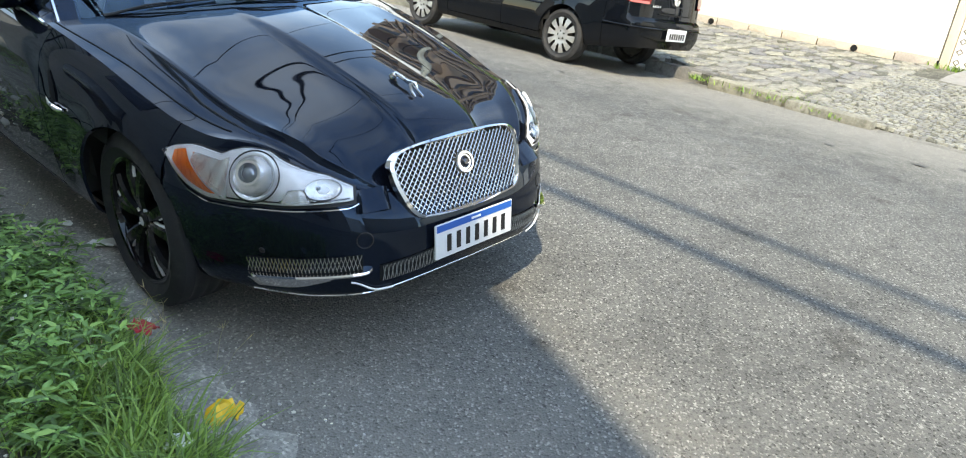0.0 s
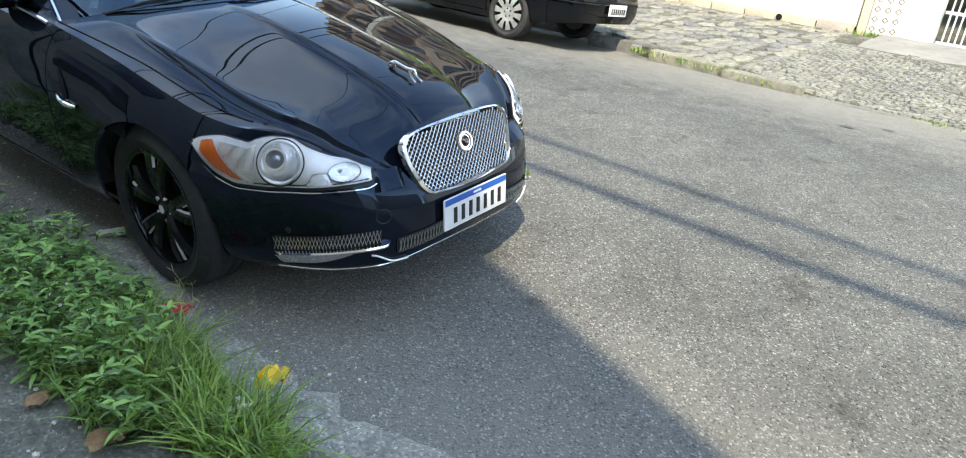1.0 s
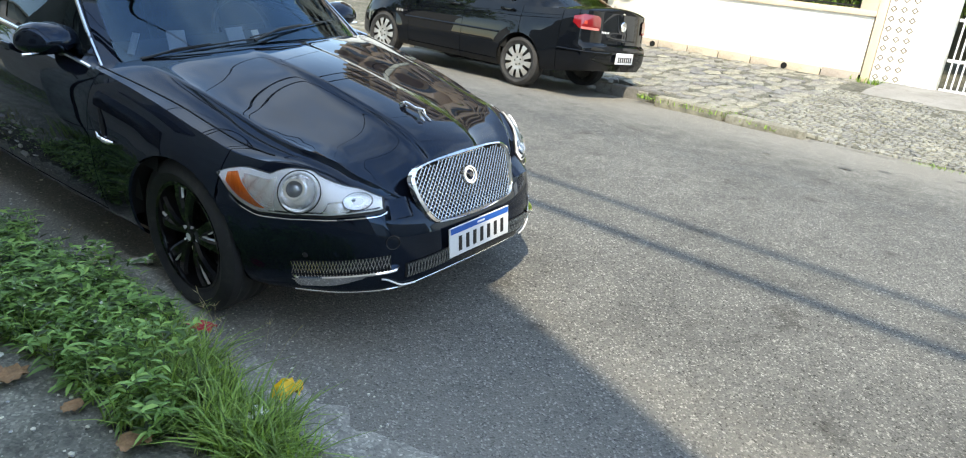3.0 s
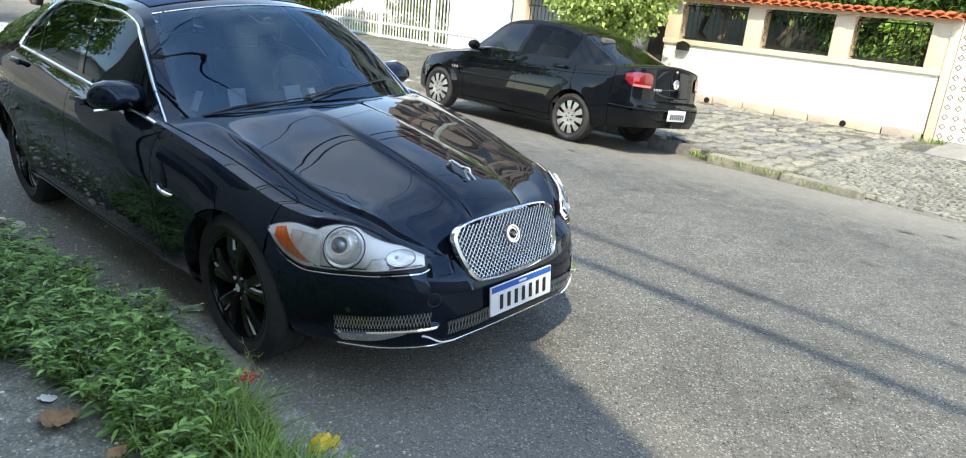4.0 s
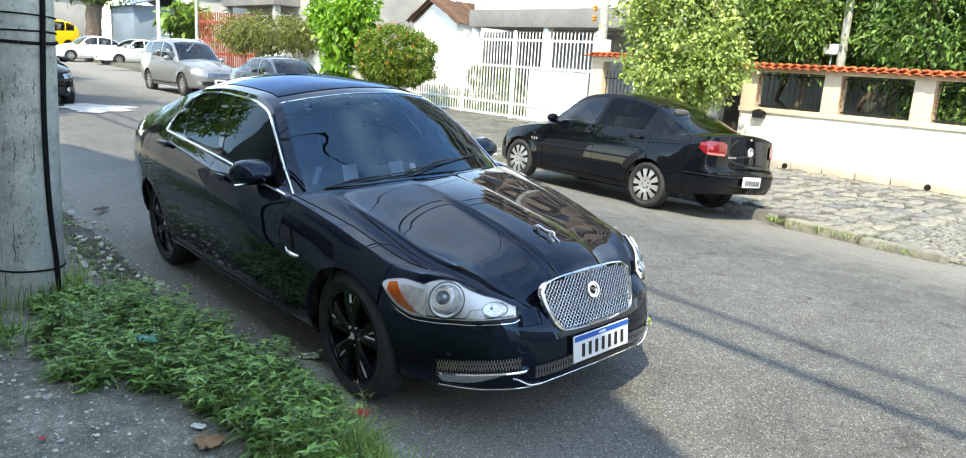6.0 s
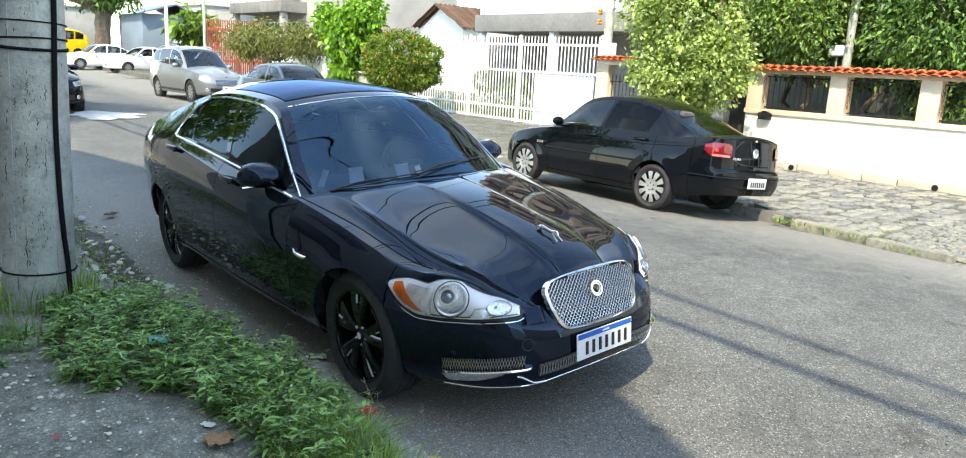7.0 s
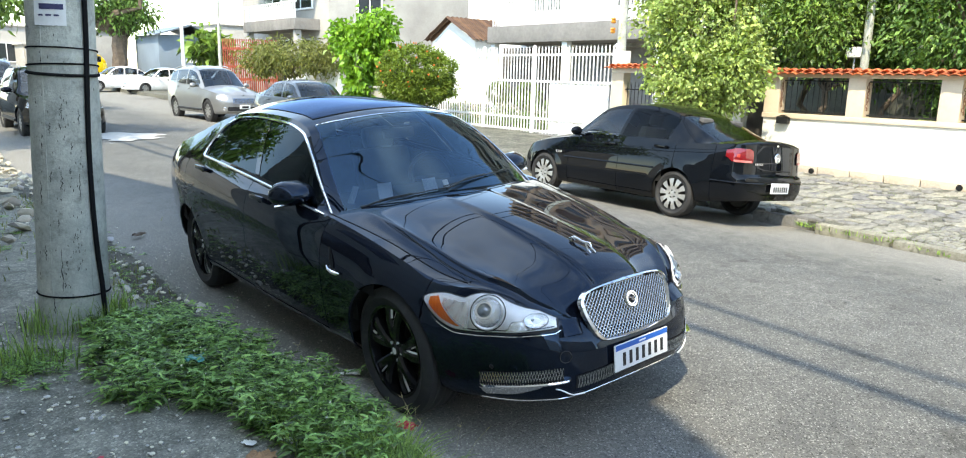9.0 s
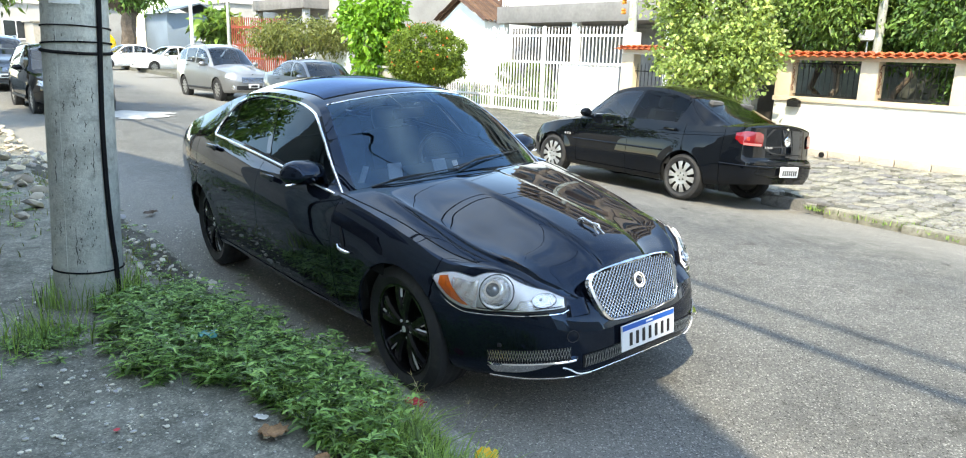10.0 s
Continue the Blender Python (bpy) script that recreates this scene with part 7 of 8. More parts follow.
tree("bright_tree", "young bright-green tree with large leaves", (10.4, 19.6, 0.1), (10.4, 19.6, 1.4), [(10.5, 19.4, 2.3, 1.0, 1.05, 0.9), (10.7, 19.0, 3.2, 0.7, 0.75, 0.6), (10.3, 20.1, 3.0, 0.65, 0.7, 0.6), (10.4, 19.4, 1.4, 0.75, 0.85, 0.55)], 6000, L_BRIGHT, 0.19, seed=31, trunk_r=0.07, clump=0.14, width=0.7)
tree("olive_tree", "spreading grey-green street tree over the pavement", (11.4, 27.0, 0.15), (11.4, 27.0, 1.5), [(11.2, 26.6, 2.35, 1.9, 2.0, 0.75), (10.4, 27.8, 2.2, 1.2, 1.3, 0.65), (12.4, 25.6, 2.3, 1.2, 1.2, 0.65)], 8000, L_OLIVE, 0.14, seed=32, clump=0.18)
tree("broadleaf_plant", "large-leaved plant by the red gate", (11.6, 38.0, 0.2), (11.6, 38.0, 1.8), [(11.6, 38.0, 3.0, 1.1, 1.1, 0.7)], 420, L_MID, 0.55, seed=33, clump=0.2, width=0.55)
tree("street_tree", "tall street tree with a pale twin trunk at the junction", (9.0, 46.5, 0.35), (9.1, 46.4, 3.6), [(8.6, 46.4, 5.6, 2.2, 2.2, 1.7), (10.2, 46.0, 5.0, 1.4, 1.4, 1.2), (7.6, 46.2, 7.0, 1.8, 1.8, 1.5), (9.8, 46.6, 7.6, 1.9, 1.9, 1.5)], 9000, L_DEEP, 0.24, seed=34, trunk_r=0.50, clump=0.28, stems=2)
tree("street_tree", "leafy street tree over the old pavement", (-2.4, 25.2, 0.15), (-2.2, 25.2, 2.6), [(-1.4, 25.0, 4.3, 2.1, 2.2, 1.4), (0.3, 25.4, 4.0, 1.4, 1.5, 1.1), (-3.0, 25.4, 5.4, 2.0, 2.0, 1.5)], 9000, L_MID, 0.20, seed=35, trunk_r=0.2, clump=0.25)
# unseen tree, added to throw shade across the far road
tree("street_tree", "tall leafy tree behind the old pavement", (-2.6, 14.0, 0.05), (-2.6, 14.0, 2.8), [(-3.2, 14.2, 5.0, 2.0, 2.3, 1.4), (-2.4, 15.0, 6.2, 1.8, 1.8, 1.3)], 6000, L_MID, 0.22, seed=36, trunk_r=0.2, clump=0.25)
for y in (15.3, 13.9):
    t = tree("topiary", "small round clipped bush in a white pot", (13.0, y, 0.35), (13.0, y, 0.75), [(13.0, y, 1.20, 0.42, 0.42, 0.42)], 2600, L_HEDGE, 0.07, "shrub", 0.03, 0.03, int(y * 10), 0.1, 0.5, 0.7)
    bm = bmesh.new()
    lathe(bm, [(0.0, 0.0), (0.17, 0.0), (0.22, 0.20), (0.24, 0.22), (0.24, 0.26), (0.20, 0.25), (0.0, 0.24)], 18, Matrix.Translation((13.0, y, 0.22)) @ pose(0, 0, 0, 0, -90, 0))
    part("pot", bm, M_WHITE, t)

# flower bed behind the white gate
rng = np.random.default_rng(77)
n = 5200
pts = np.stack([12.3 + rng.normal(size=n) * 0.25, rng.uniform(11.6, 16.6, n), 0.30 + rng.random(n) ** 1.3 * 0.75], 1)
pts[:, 2] *= 0.75 + 0.45 * np.sin(pts[:, 1] * 3.1) * np.sin(pts[:, 1] * 1.7)
bed = new("flower_bed", leaf_mesh("flower_bed", L_MID, pts, rng.normal(size=(n, 3)) + np.array([-0.2, -0.3, 0.5]), rng.uniform(0.05, 0.11, n), 0.5, 0.2, rng))
tagged(bed, "low bed of mixed green plants behind the gate", "flower bed", kind="stuff")
n = 420
pts = np.stack([12.05 + rng.normal(size=n) * 0.2, rng.uniform(11.8, 16.4, n), 0.45 + rng.random(n) * 0.5], 1)
tagged(new("bed_flowers", leaf_mesh("bed_flowers", leaf_mat("pale_petals", (0.72, 0.62, 0.62), 0.15), pts, rng.normal(size=(n, 3)) + np.array([-0.5, -0.5, 0.4]), rng.uniform(0.05, 0.09, n), 0.9, 0.1, rng)), "pale flowers in the bed behind the gate", "flowers", kind="stuff")

# ---- verge ----
v_in = spl([(-1.3, -1.48), (-0.6, -1.46), (-0.2, -1.47), (0.2, -1.52), (0.42, -1.58), (0.6, -1.83), (0.85, -2.01), (1.2, -1.98), (1.5, -1.93), (1.8, -1.86), (2.4, -1.80)])
v_out = spl([(-1.3, -1.08), (-0.9, -1.07), (-0.4, -1.02), (0.2, -0.97), (0.8, -1.02), (1.4, -1.10), (2.0, -1.16), (2.4, -1.22)])


def ground_left(x, y):
    return rise(y) + 0.035 * step(x, -1.15, -1.45)


def verge_points(n, y0, y1, rng, edge=0.12):
    pts = []
    while len(pts) < n:
        y = rng.uniform(y0, y1)
        a, b = v_in(y), v_out(y)
        x = rng.uniform(a, b)
        k = min(x - a, b - x) / edge
        if rng.random() < min(1, 0.25 + k) * (0.45 + 1.3 * (noise.noise(Vector((x * 4.5, y * 4.5, 0))) + 0.3)):
            pts.append((x, y))
    return pts


def weeds(name, label, pts, rng, leaf_len, height, per):
    base, way, size = [], [], []
    for x, y in pts:
        z = ground_left(x, y)
        h = height * rng.uniform(0.35, 1.15) * (0.75 + 0.9 * noise.noise(Vector((x * 6, y * 6, 4)))) * (1 - 0.6 * step(y, 1.45, 1.75))
        lean = rng.normal(size=2) * 0.35 * h
        tip, turn = 5, rng.uniform(0, 6.28)
        for k in range(per + tip):
            # leaves up the stem, and a rosette at its tip
            u = (k + 0.6) / per if k < per else 1.0 + 0.02 * (k - per)
            a = 2.4 * k + rng.uniform(0, 1) if k < per else turn + 1.257 * (k - per) + rng.uniform(-0.25, 0.25)
            base.append((x + lean[0] * u, y + lean[1] * u, z + h * u))
            way.append((math.cos(a), math.sin(a), rng.uniform(-0.1, 0.55) + 0.3 * u * u if k < per else rng.uniform(0.1, 0.55)))
            size.append(leaf_len * rng.uniform(0.6, 1.2) * ((1.15 - 0.40 * u) if k < per else 0.78))
    o = new(name, broad_leaf_mesh(name, L_WEED, np.array(base), np.array(way), np.array(size), 0.23, 0.30, rng))
    return tagged(o, label, "weeds", kind="stuff")


rng = np.random.default_rng(7)
weeds("verge_weeds", "low broad-leaved green weeds along the kerb", verge_points(1650, -0.42, 2.15, rng) + [(v_in(y) + rng.uniform(0.03, 0.26), y) for y in rng.uniform(-0.85, -0.35, 120)], rng, 0.074, 0.21, 8)
weeds("verge_weeds", "sparse weeds on the old pavement", [(-1.22 + rng.normal() * 0.10, y) for y in rng.uniform(2.2, 7.5, 210)] + [(-2.6 + rng.normal() * 0.5, 6.0 + rng.normal() * 0.9) for k in range(360)] + [(-2.22 + 0.12 * rng.normal(), 1.60 + 0.13 * rng.normal()) for k in range(120)], rng, 0.05, 0.07, 6)


def blades(name, label, pts, rng, length, mt, lean=0.5, width=0.0045, zfun=ground_left):
    """Grass: each blade a tapering bent strip of three faces."""
    v, f = [], []
    for x, y in pts:
        z = zfun(x, y)
        L = length * rng.uniform(0.45, 1.2)
        a = rng.uniform(0, 2 * math.pi)
        d = np.array((math.cos(a), math.sin(a)))
        k = lean * rng.uniform(0.3, 1.4)
        s = np.array((-d[1], d[0])) * width * rng.uniform(0.6, 1.3)
        i = len(v)
        for u, w in ((0, 1.0), (0.4, 0.9), (0.75, 0.6), (1.0, 0.08)):
            c = np.array((x, y)) + d * L * k * u * u
            zz = z + L * (u - 0.35 * k * u * u)
            v += [(c[0] + s[0] * w, c[1] + s[1] * w, zz), (c[0] - s[0] * w, c[1] - s[1] * w, zz)]
        f += [(i, i + 1, i + 3, i + 2), (i + 2, i + 3, i + 5, i + 4), (i + 4, i + 5, i + 7, i + 6)]
    me = bpy.data.meshes.new(name)
    me.from_pydata(v, [], f)
    me.materials.append(mt)
    return tagged(new(name, me), label, "grass", kind="stuff")


tuft = []
for c in range(48):
    y = rng.uniform(-1.30, -0.22)
    x = rng.uniform(v_in(y) + 0.20, v_out(y) - 0.02)
    tuft += [(x + rng.normal() * 0.035, y + rng.normal() * 0.035) for k in range(62)]
blades("verge_grass", "bright tufts of long green grass by the kerb", tuft, rng, 0.20, L_GRASS, 0.8, 0.0042)
blades("verge_grass", "thin grass among the weeds", verge_points(240, 0.3, 2.35, rng) + verge_points(1500, -0.75, 0.35, rng), rng, 0.17, L_GRASS, 0.8, 0.003)
blades("verge_grass", "long grass at the foot of the pole", [(-1.83 + 0.27 * math.cos(a) + rng.normal() * 0.04, 2.31 + 0.27 * math.sin(a) + rng.normal() * 0.05) for a in rng.uniform(math.pi, 2.2 * math.pi, 240)] + [(-2.22 + rng.normal() * 0.13, 1.62 + rng.normal() * 0.13) for k in range(160)], rng, 0.22, L_GRASS, 0.45, 0.0035)
blades("pavement_grass", "patchy grass on the old pavement", [(-2.7 + rng.normal() * 0.6, 6.2 + rng.normal() * 1.1) for k in range(1500)] + [(rng.uniform(-1.5, -1.1), y) for y in rng.uniform(2.4, 8, 500)], rng, 0.09, L_OLIVE, 0.8, 0.004)
pts = np.array([(x, y, ground_left(x, y) + 0.13 + 0.10 * rng.random()) for x, y in verge_points(170, -0.35, 1.6, rng)])
tagged(new("weed_flowers", leaf_mesh("weed_flowers", leaf_mat("white_petals", (0.70, 0.72, 0.62), 0.2), pts, rng.normal(size=(170, 3)) + np.array([-0.4, -0.5, 1.0]), rng.uniform(0.008, 0.014, 170), 1.0, 0.0, rng)), "tiny white flowers on the weeds", "flowers", kind="stuff")
bm = bmesh.new()
for k in range(22):
    # a thin stalk with a star of seed spikes at its top
    x, y = (-0.97 + rng.normal() * 0.09, -0.50 + rng.normal() * 0.20) if k < 16 else (-1.08 + rng.normal() * 0.08, 0.35 + rng.normal() * 0.3)
    p0 = Vector((x, y, ground_left(x, y)))
    tip = p0 + Vector((rng.normal() * 0.06 + 0.03, rng.normal() * 0.06, rng.uniform(0.09, 0.19)))
    tube(bm, [p0, p0.lerp(tip, 0.6) + Vector((0, 0, 0.02)), tip], [0.0010, 0.0009, 0.0008], 4)
    for j in range(int(rng.integers(3, 6))):
        a = rng.uniform(0, 6.28)
        d = Vector((math.cos(a), math.sin(a), rng.uniform(0.5, 1.4))).normalized() * rng.uniform(0.02, 0.045)
        tube(bm, [tip, tip + d * 0.5, tip + d], [0.0008, 0.0013, 0.0005], 4)
tagged(solid("seed_stalks", bm, L_STRAW, "pale seed stalks standing over the grass", "grass"), kind="stuff")
blades("kerb_grass", "grass growing along the far kerb", [(kerb_x(y) - 0.03 + rng.normal() * 0.05, y) for y in rng.uniform(-0.3, 1.5, 520)] + [(kerb_x(y) + abs(rng.normal()) * 0.5, y) for y in rng.normal(0.3, 0.25, 500)] + [(6.2 + rng.normal() * 0.08, y) for y in rng.normal(-1.9, 0.12, 220)] + [(a + rng.normal() * 0.07, b + rng.normal() * 0.05) for a, b in zip(rng.uniform(6.8, 10.6, 70), rng.uniform(0.2, 4.2, 70)) for q in range(9)], rng, 0.075, L_MID, 0.9, 0.005, lambda x, y: pave_z(x, y) - 0.06)
blades("wall_foot_grass", "weeds at the foot of the tiled wall", [(10.9 + rng.normal() * 0.05, -0.30 + rng.normal() * 0.16) for k in range(90)], rng, 0.11, L_MID, 0.9, 0.009, lambda x, y: 0.04)

# ---- pole, cables ----
PX, PY = -1.83, 2.31
e_r, e_f = Vector((0.987, -0.162, 0)), Vector((-0.162, -0.987, 0))
pole_r = lambda z: 0.213 - 0.0110 * z
run_at = spl([(0.0, 49), (0.25, 47), (0.5, 40), (0.8, 35), (1.2, 33), (1.6, 36), (1.95, 39), (3.0, 40), (9.0, 40)])


def on_pole(ang, z, out=0.0):
    """A point of the pole's face: angle in degrees, 0 facing down the pavement."""
    a = radians(ang)
    return Vector((PX, PY, z)) + e_r * (0.006 + 0.0345 * z) + (e_f * math.cos(a) + e_r * math.sin(a)) * (pole_r(z) + out)


pole = thing("utility_pole", "weathered grey concrete utility pole with straps and a black cable", "pole")
bm = bmesh.new()
rows = []
for z in [-0.05, 0.02] + lin(0.1, 3.0, 60) + lin(3.2, 8.6, 12):
    rows.append([on_pole(360 * k / 48, z, 0.004 * noisy((math.cos(k * 0.131) * 2, math.sin(k * 0.131) * 2, z * 1.2), 2.5)) for k in range(48)])
quads(bm, rows, closed=True)
bmesh.ops.recalc_face_normals(bm, faces=bm.faces)
part("shaft", bm, M_POLE, pole, angle=60)
bm = bmesh.new()
tube(bm, [on_pole(run_at(z), z, 0.012) for z in lin(0.0, 8.0, 50)], 0.016, 7)
part("cable_run", bm, M_CABLE, pole, "black cable fixed up the pole")
for z, tilt, r in ((0.255, 4, 0.006), (1.665, -3, 0.011), (1.712, 2, 0.006), (1.81, 3, 0.005)):
    bm = bmesh.new()
    tube(bm, [on_pole(a, z + 0.012 * math.sin(radians(a + 40 * tilt)), 0.004) for a in lin(0, 360, 41)], r, 6, cap=False)
    part("strap", bm, M_CABLE, pole)
M_CRACK = mat("crack_dark", (0.05, 0.048, 0.045), 0.95)
for a0, z0, ln in ((-12, 0.95, 0.12), (-18, 0.30, 0.28), (6, 1.2, 0.05), (-38, 1.72, 0.05), (8, 0.62, 0.05), (-46, 0.5, 0.10), (-50, 0.85, 0.16), (-44, 1.15, 0.22), (-52, 1.45, 0.10), (-28, 1.30, 0.07), (16, 0.90, 0.16), (20, 1.35, 0.10), (-8, 1.42, 0.06), (-20, 0.72, 0.05), (2, 1.05, 0.04), (-34, 0.15, 0.12), (40, 1.2, 0.14), (-30, 1.0, 0.06)):
    bm = bmesh.new()
    tube(bm, [on_pole(a0 + 4.0 * noisy((q, a0, 0), 7), z0 + ln * q, 0.0) for q in lin(0, 1, 9)], [0.0005, 0.0025, 0.0015, 0.004, 0.002, 0.003, 0.001, 0.002, 0.0005], 5)
    part("crack", bm, M_CRACK, pole)
bm = bmesh.new()
r_ = np.random.default_rng(31)
for k in range(120):
    a0, z0 = (r_.normal(-4, 12), r_.uniform(0.25, 1.55)) if k < 80 else (r_.uniform(-70, 60), r_.uniform(0.1, 2.0))
    b = bmesh.new()
    bmesh.ops.create_icosphere(b, subdivisions=1, radius=1.0)
    for v in b.verts:
        v.co = on_pole(a0 + v.co.x * r_.uniform(0.4, 0.9), z0 + v.co.y * r_.uniform(0.004, 0.014), v.co.z * 0.0022)
    join(bm, b)
tagged(part("pits", bm, M_CRACK, pole), kind="stuff")
for a0 in (-36, 30):
    bm = bmesh.new()
    tube(bm, [on_pole(a0 + 0.6 * noisy((q, a0, 3), 5), 0.1 + 2.6 * q, -0.001) for q in lin(0, 1, 40)], 0.0035, 5)
    part("joint", bm, M_POLE, pole)
notice = thing("pole_notice", "torn white paper notice pasted on the pole", "notice")
bm = surf(lambda u, v: on_pole(u, v + 0.006 * noisy((u, v, 2), 0.4), 0.008), lin(-44, 8, 14), lin(1.945, 2.20, 6))
part("sheet", bm, M_PAPER, notice)
for z, h, u0, u1 in ((2.055, 0.032, -34, 4), (2.005, 0.010, -36, -28), (2.005, 0.010, -24, -15), (2.005, 0.010, -11, -3)):
    part("notice_bar", surf(lambda u, v: on_pole(u, v, 0.011), lin(u0, u1, 8), lin(z - h / 2, z + h / 2, 3)), mat("notice_ink", (0.06, 0.06, 0.14), 0.8), notice)


def span(a, b, sag, n=26):
    a, b = Vector(a), Vector(b)
    return [a.lerp(b, u) - Vector((0, 0, sag * 4 * u * (1 - u))) for u in lin(0, 1, n)]


def cable(label, a, b, sag, r):
    bm = bmesh.new()
    tube(bm, span(a, b, sag), r, 6)
    return solid("overhead_cable", bm, M_CABLE, label, "cable", "overhead cables")


for x, z, sag, r in ((-1.70, 5.50, 0.30, 0.035), (-1.62, 4.75, 0.35, 0.044), (-2.0, 8.3, 0.25, 0.010)):
    cable("sagging black cable along the street", (x, PY, z), (x - 0.15, PY + 31, z + 0.3), sag, r)
    cable("sagging black cable along the street", (x, PY, z), (x - 0.78, PY - 31, z - 0.1), sag, r)
for b, z, r in (((12.4, 9.80, 6.0), 7.2, 0.024), ((18.2, 12.0, 6.2), 7.0, 0.020), ((11.4, 2.9, 4.6), 6.9, 0.010), ((18.0, 18.0, 6.0), 6.7, 0.012), ((11.2, -5.2, 5.4), 7.0, 0.020)):
    cable("service cable crossing the street", (PX, PY, z), b, 0.7, r)
bm = bmesh.new()
tube(bm, [(-1.95, PY + 31, 0), (-1.95, PY + 31, 8.5)], [0.2, 0.15], 14)
solid("utility_pole", bm, M_POLE, "grey concrete utility pole farther up the street", "pole")
p2 = thing("utility_pole", "grey concrete utility pole beside the white gate", "pole")
bm = bmesh.new()
tube(bm, [(12.4, 9.80, 0.0), (12.4, 9.80, 4), (12.4, 9.80, 8.5)], [0.125, 0.11, 0.10], 16)
part("shaft", bm, M_POLE, p2)
for z in (2.95, 3.20):
    bm = bmesh.new()
    lathe(bm, [(0.0, -0.07), (0.05, -0.07), (0.07, -0.03), (0.045, 0.0), (0.07, 0.03), (0.05, 0.07), (0.0, 0.07)], 14, Matrix.Translation((12.2, 9.95, z)) @ pose(0, 0, 0, 0, -90, 0))
    part("insulator", bm, mat("orange_insulator", (0.72, 0.27, 0.03), 0.4, vary=0.1), p2, "orange insulator")
lp = thing("lamp_post", "slim pale metal post behind the garden wall", "post")
bm = bmesh.new()
tube(bm, [(12.6, 3.72, 0.0), (12.6, 3.72, 2.5), (12.6, 3.72, 5.8)], [0.085, 0.08, 0.07], 12)
part("shaft", bm, M_POLE, lp)
gl = thing("garden_lamp", "white globe lamp on a thin stalk in the garden", "lamp")
bm = bmesh.new()
tube(bm, [(12.65, 3.95, 0), (12.65, 3.95, 2.25)], 0.02, 8)
part("stalk", bm, M_GREYM, gl)
bm = bmesh.new()
box(bm, (12.65, 3.95, 2.36), (0.24, 0.34, 0.22), None, 0.07)
part("shade", bm, mat("milky_shade", (0.8, 0.8, 0.78), 0.4, vary=0.03), gl)
for x, y, z, r in ((9.95, 37.0, 7.5, 0.10), (11.65, 36.4, 8.5, 0.09), (6.9, 52.0, 9, 0.12)):
    bm = bmesh.new()
    tube(bm, [(x, y, 0.2), (x, y, z)], [r, r * 0.75], 12)
    solid("street_post", bm, M_WHITE if x < 11 else M_POLE, "pale street post at the junction", "post")

# ---- litter ----
rng = np.random.default_rng(12)


def scrap(name, label, category, x, y, size, mt, seed, curl=0.3, z=None, fold=5):
    """A crumpled sheet lying on the ground."""
    r = np.random.default_rng(seed)
    z = ground_left(x, y) if z is None else z
    ang = r.uniform(0, 6.28)
    bm = bmesh.new()
    rows = []
    for u in lin(-1, 1, fold + 2):
        row = []
        for v in lin(-1, 1, fold + 2):
            e = 1 - 0.35 * (abs(u) ** 3 + abs(v) ** 3) * r.uniform(0.4, 1.0)
            px, py = u * size[0] * e, v * size[1] * e
            h = 0.006 + curl * size[0] * (0.5 + 0.5 * noise.noise(Vector((u * 1.8, v * 1.8, seed)))) + curl * size[0] * 0.35 * r.random()
            row.append(Vector((x + px * math.cos(ang) - py * math.sin(ang), y + px * math.sin(ang) + py * math.cos(ang), z + h)))
        rows.append(row)
    quads(bm, rows)
    return solid(name, outward(bm, (0, 0, 1)), mt, label, category, angle=25)


M_DRY = mat("dry_leaf", (0.34, 0.20, 0.105), 0.8, vary=0.3, scale=30, fine=120)
M_RWRAP = mat("red_wrapper", (0.55, 0.03, 0.05), 0.35, vary=0.15)
M_YWRAP = mat("yellow_wrapper", (0.75, 0.48, 0.02), 0.35, vary=0.15)
M_TURQ = mat("turquoise_plastic", (0.06, 0.27, 0.24), 0.3, vary=0.2)
M_SCRAPW = mat("dirty_white_plastic", (0.76, 0.76, 0.72), 0.5, vary=0.2, scale=20)
for x, y, s in ((-1.45, -0.81, 0.075), (-1.36, -0.60, 0.05), (-1.58, -0.20, 0.085), (-1.50, -0.50, 0.05), (-1.60, -0.14, 0.05)):
    scrap("dry_leaf", "curled brown dry leaf on the pavement", "leaf", x, y, (s * 0.95, s * 0.72), M_DRY, int(1000 + x * 91 + y * 37), 0.55)
scrap("red_wrapper", "crumpled red wrapper at the edge of the grass", "litter", -0.98, -0.41, (0.075, 0.045), M_RWRAP, 5, 0.7, 0.085)
scrap("yellow_wrapper", "crumpled yellow wrapper in the grass", "litter", -0.975, -0.94, (0.08, 0.055), M_YWRAP, 6, 0.9, 0.04)
scrap("red_wrapper", "small red scrap on the pavement", "litter", -2.12, 0.26, (0.02, 0.016), M_RWRAP, 7, 0.2)
scrap("plastic_bag", "torn turquoise plastic caught in the weeds", "litter", -1.57, 0.67, (0.065, 0.06), M_TURQ, 8, 0.9, 0.20)
scrap("plastic_scrap", "pale blue plastic scrap", "litter", -1.38, -0.78, (0.05, 0.03), mat("pale_blue_plastic", (0.25, 0.36, 0.45), 0.3, vary=0.2), 9, 0.4)
scrap("plastic_cup", "crushed clear plastic cup in the grass", "litter", -1.13, -0.99, (0.05, 0.04), M_SCRAPW, 10, 0.9, 0.07)
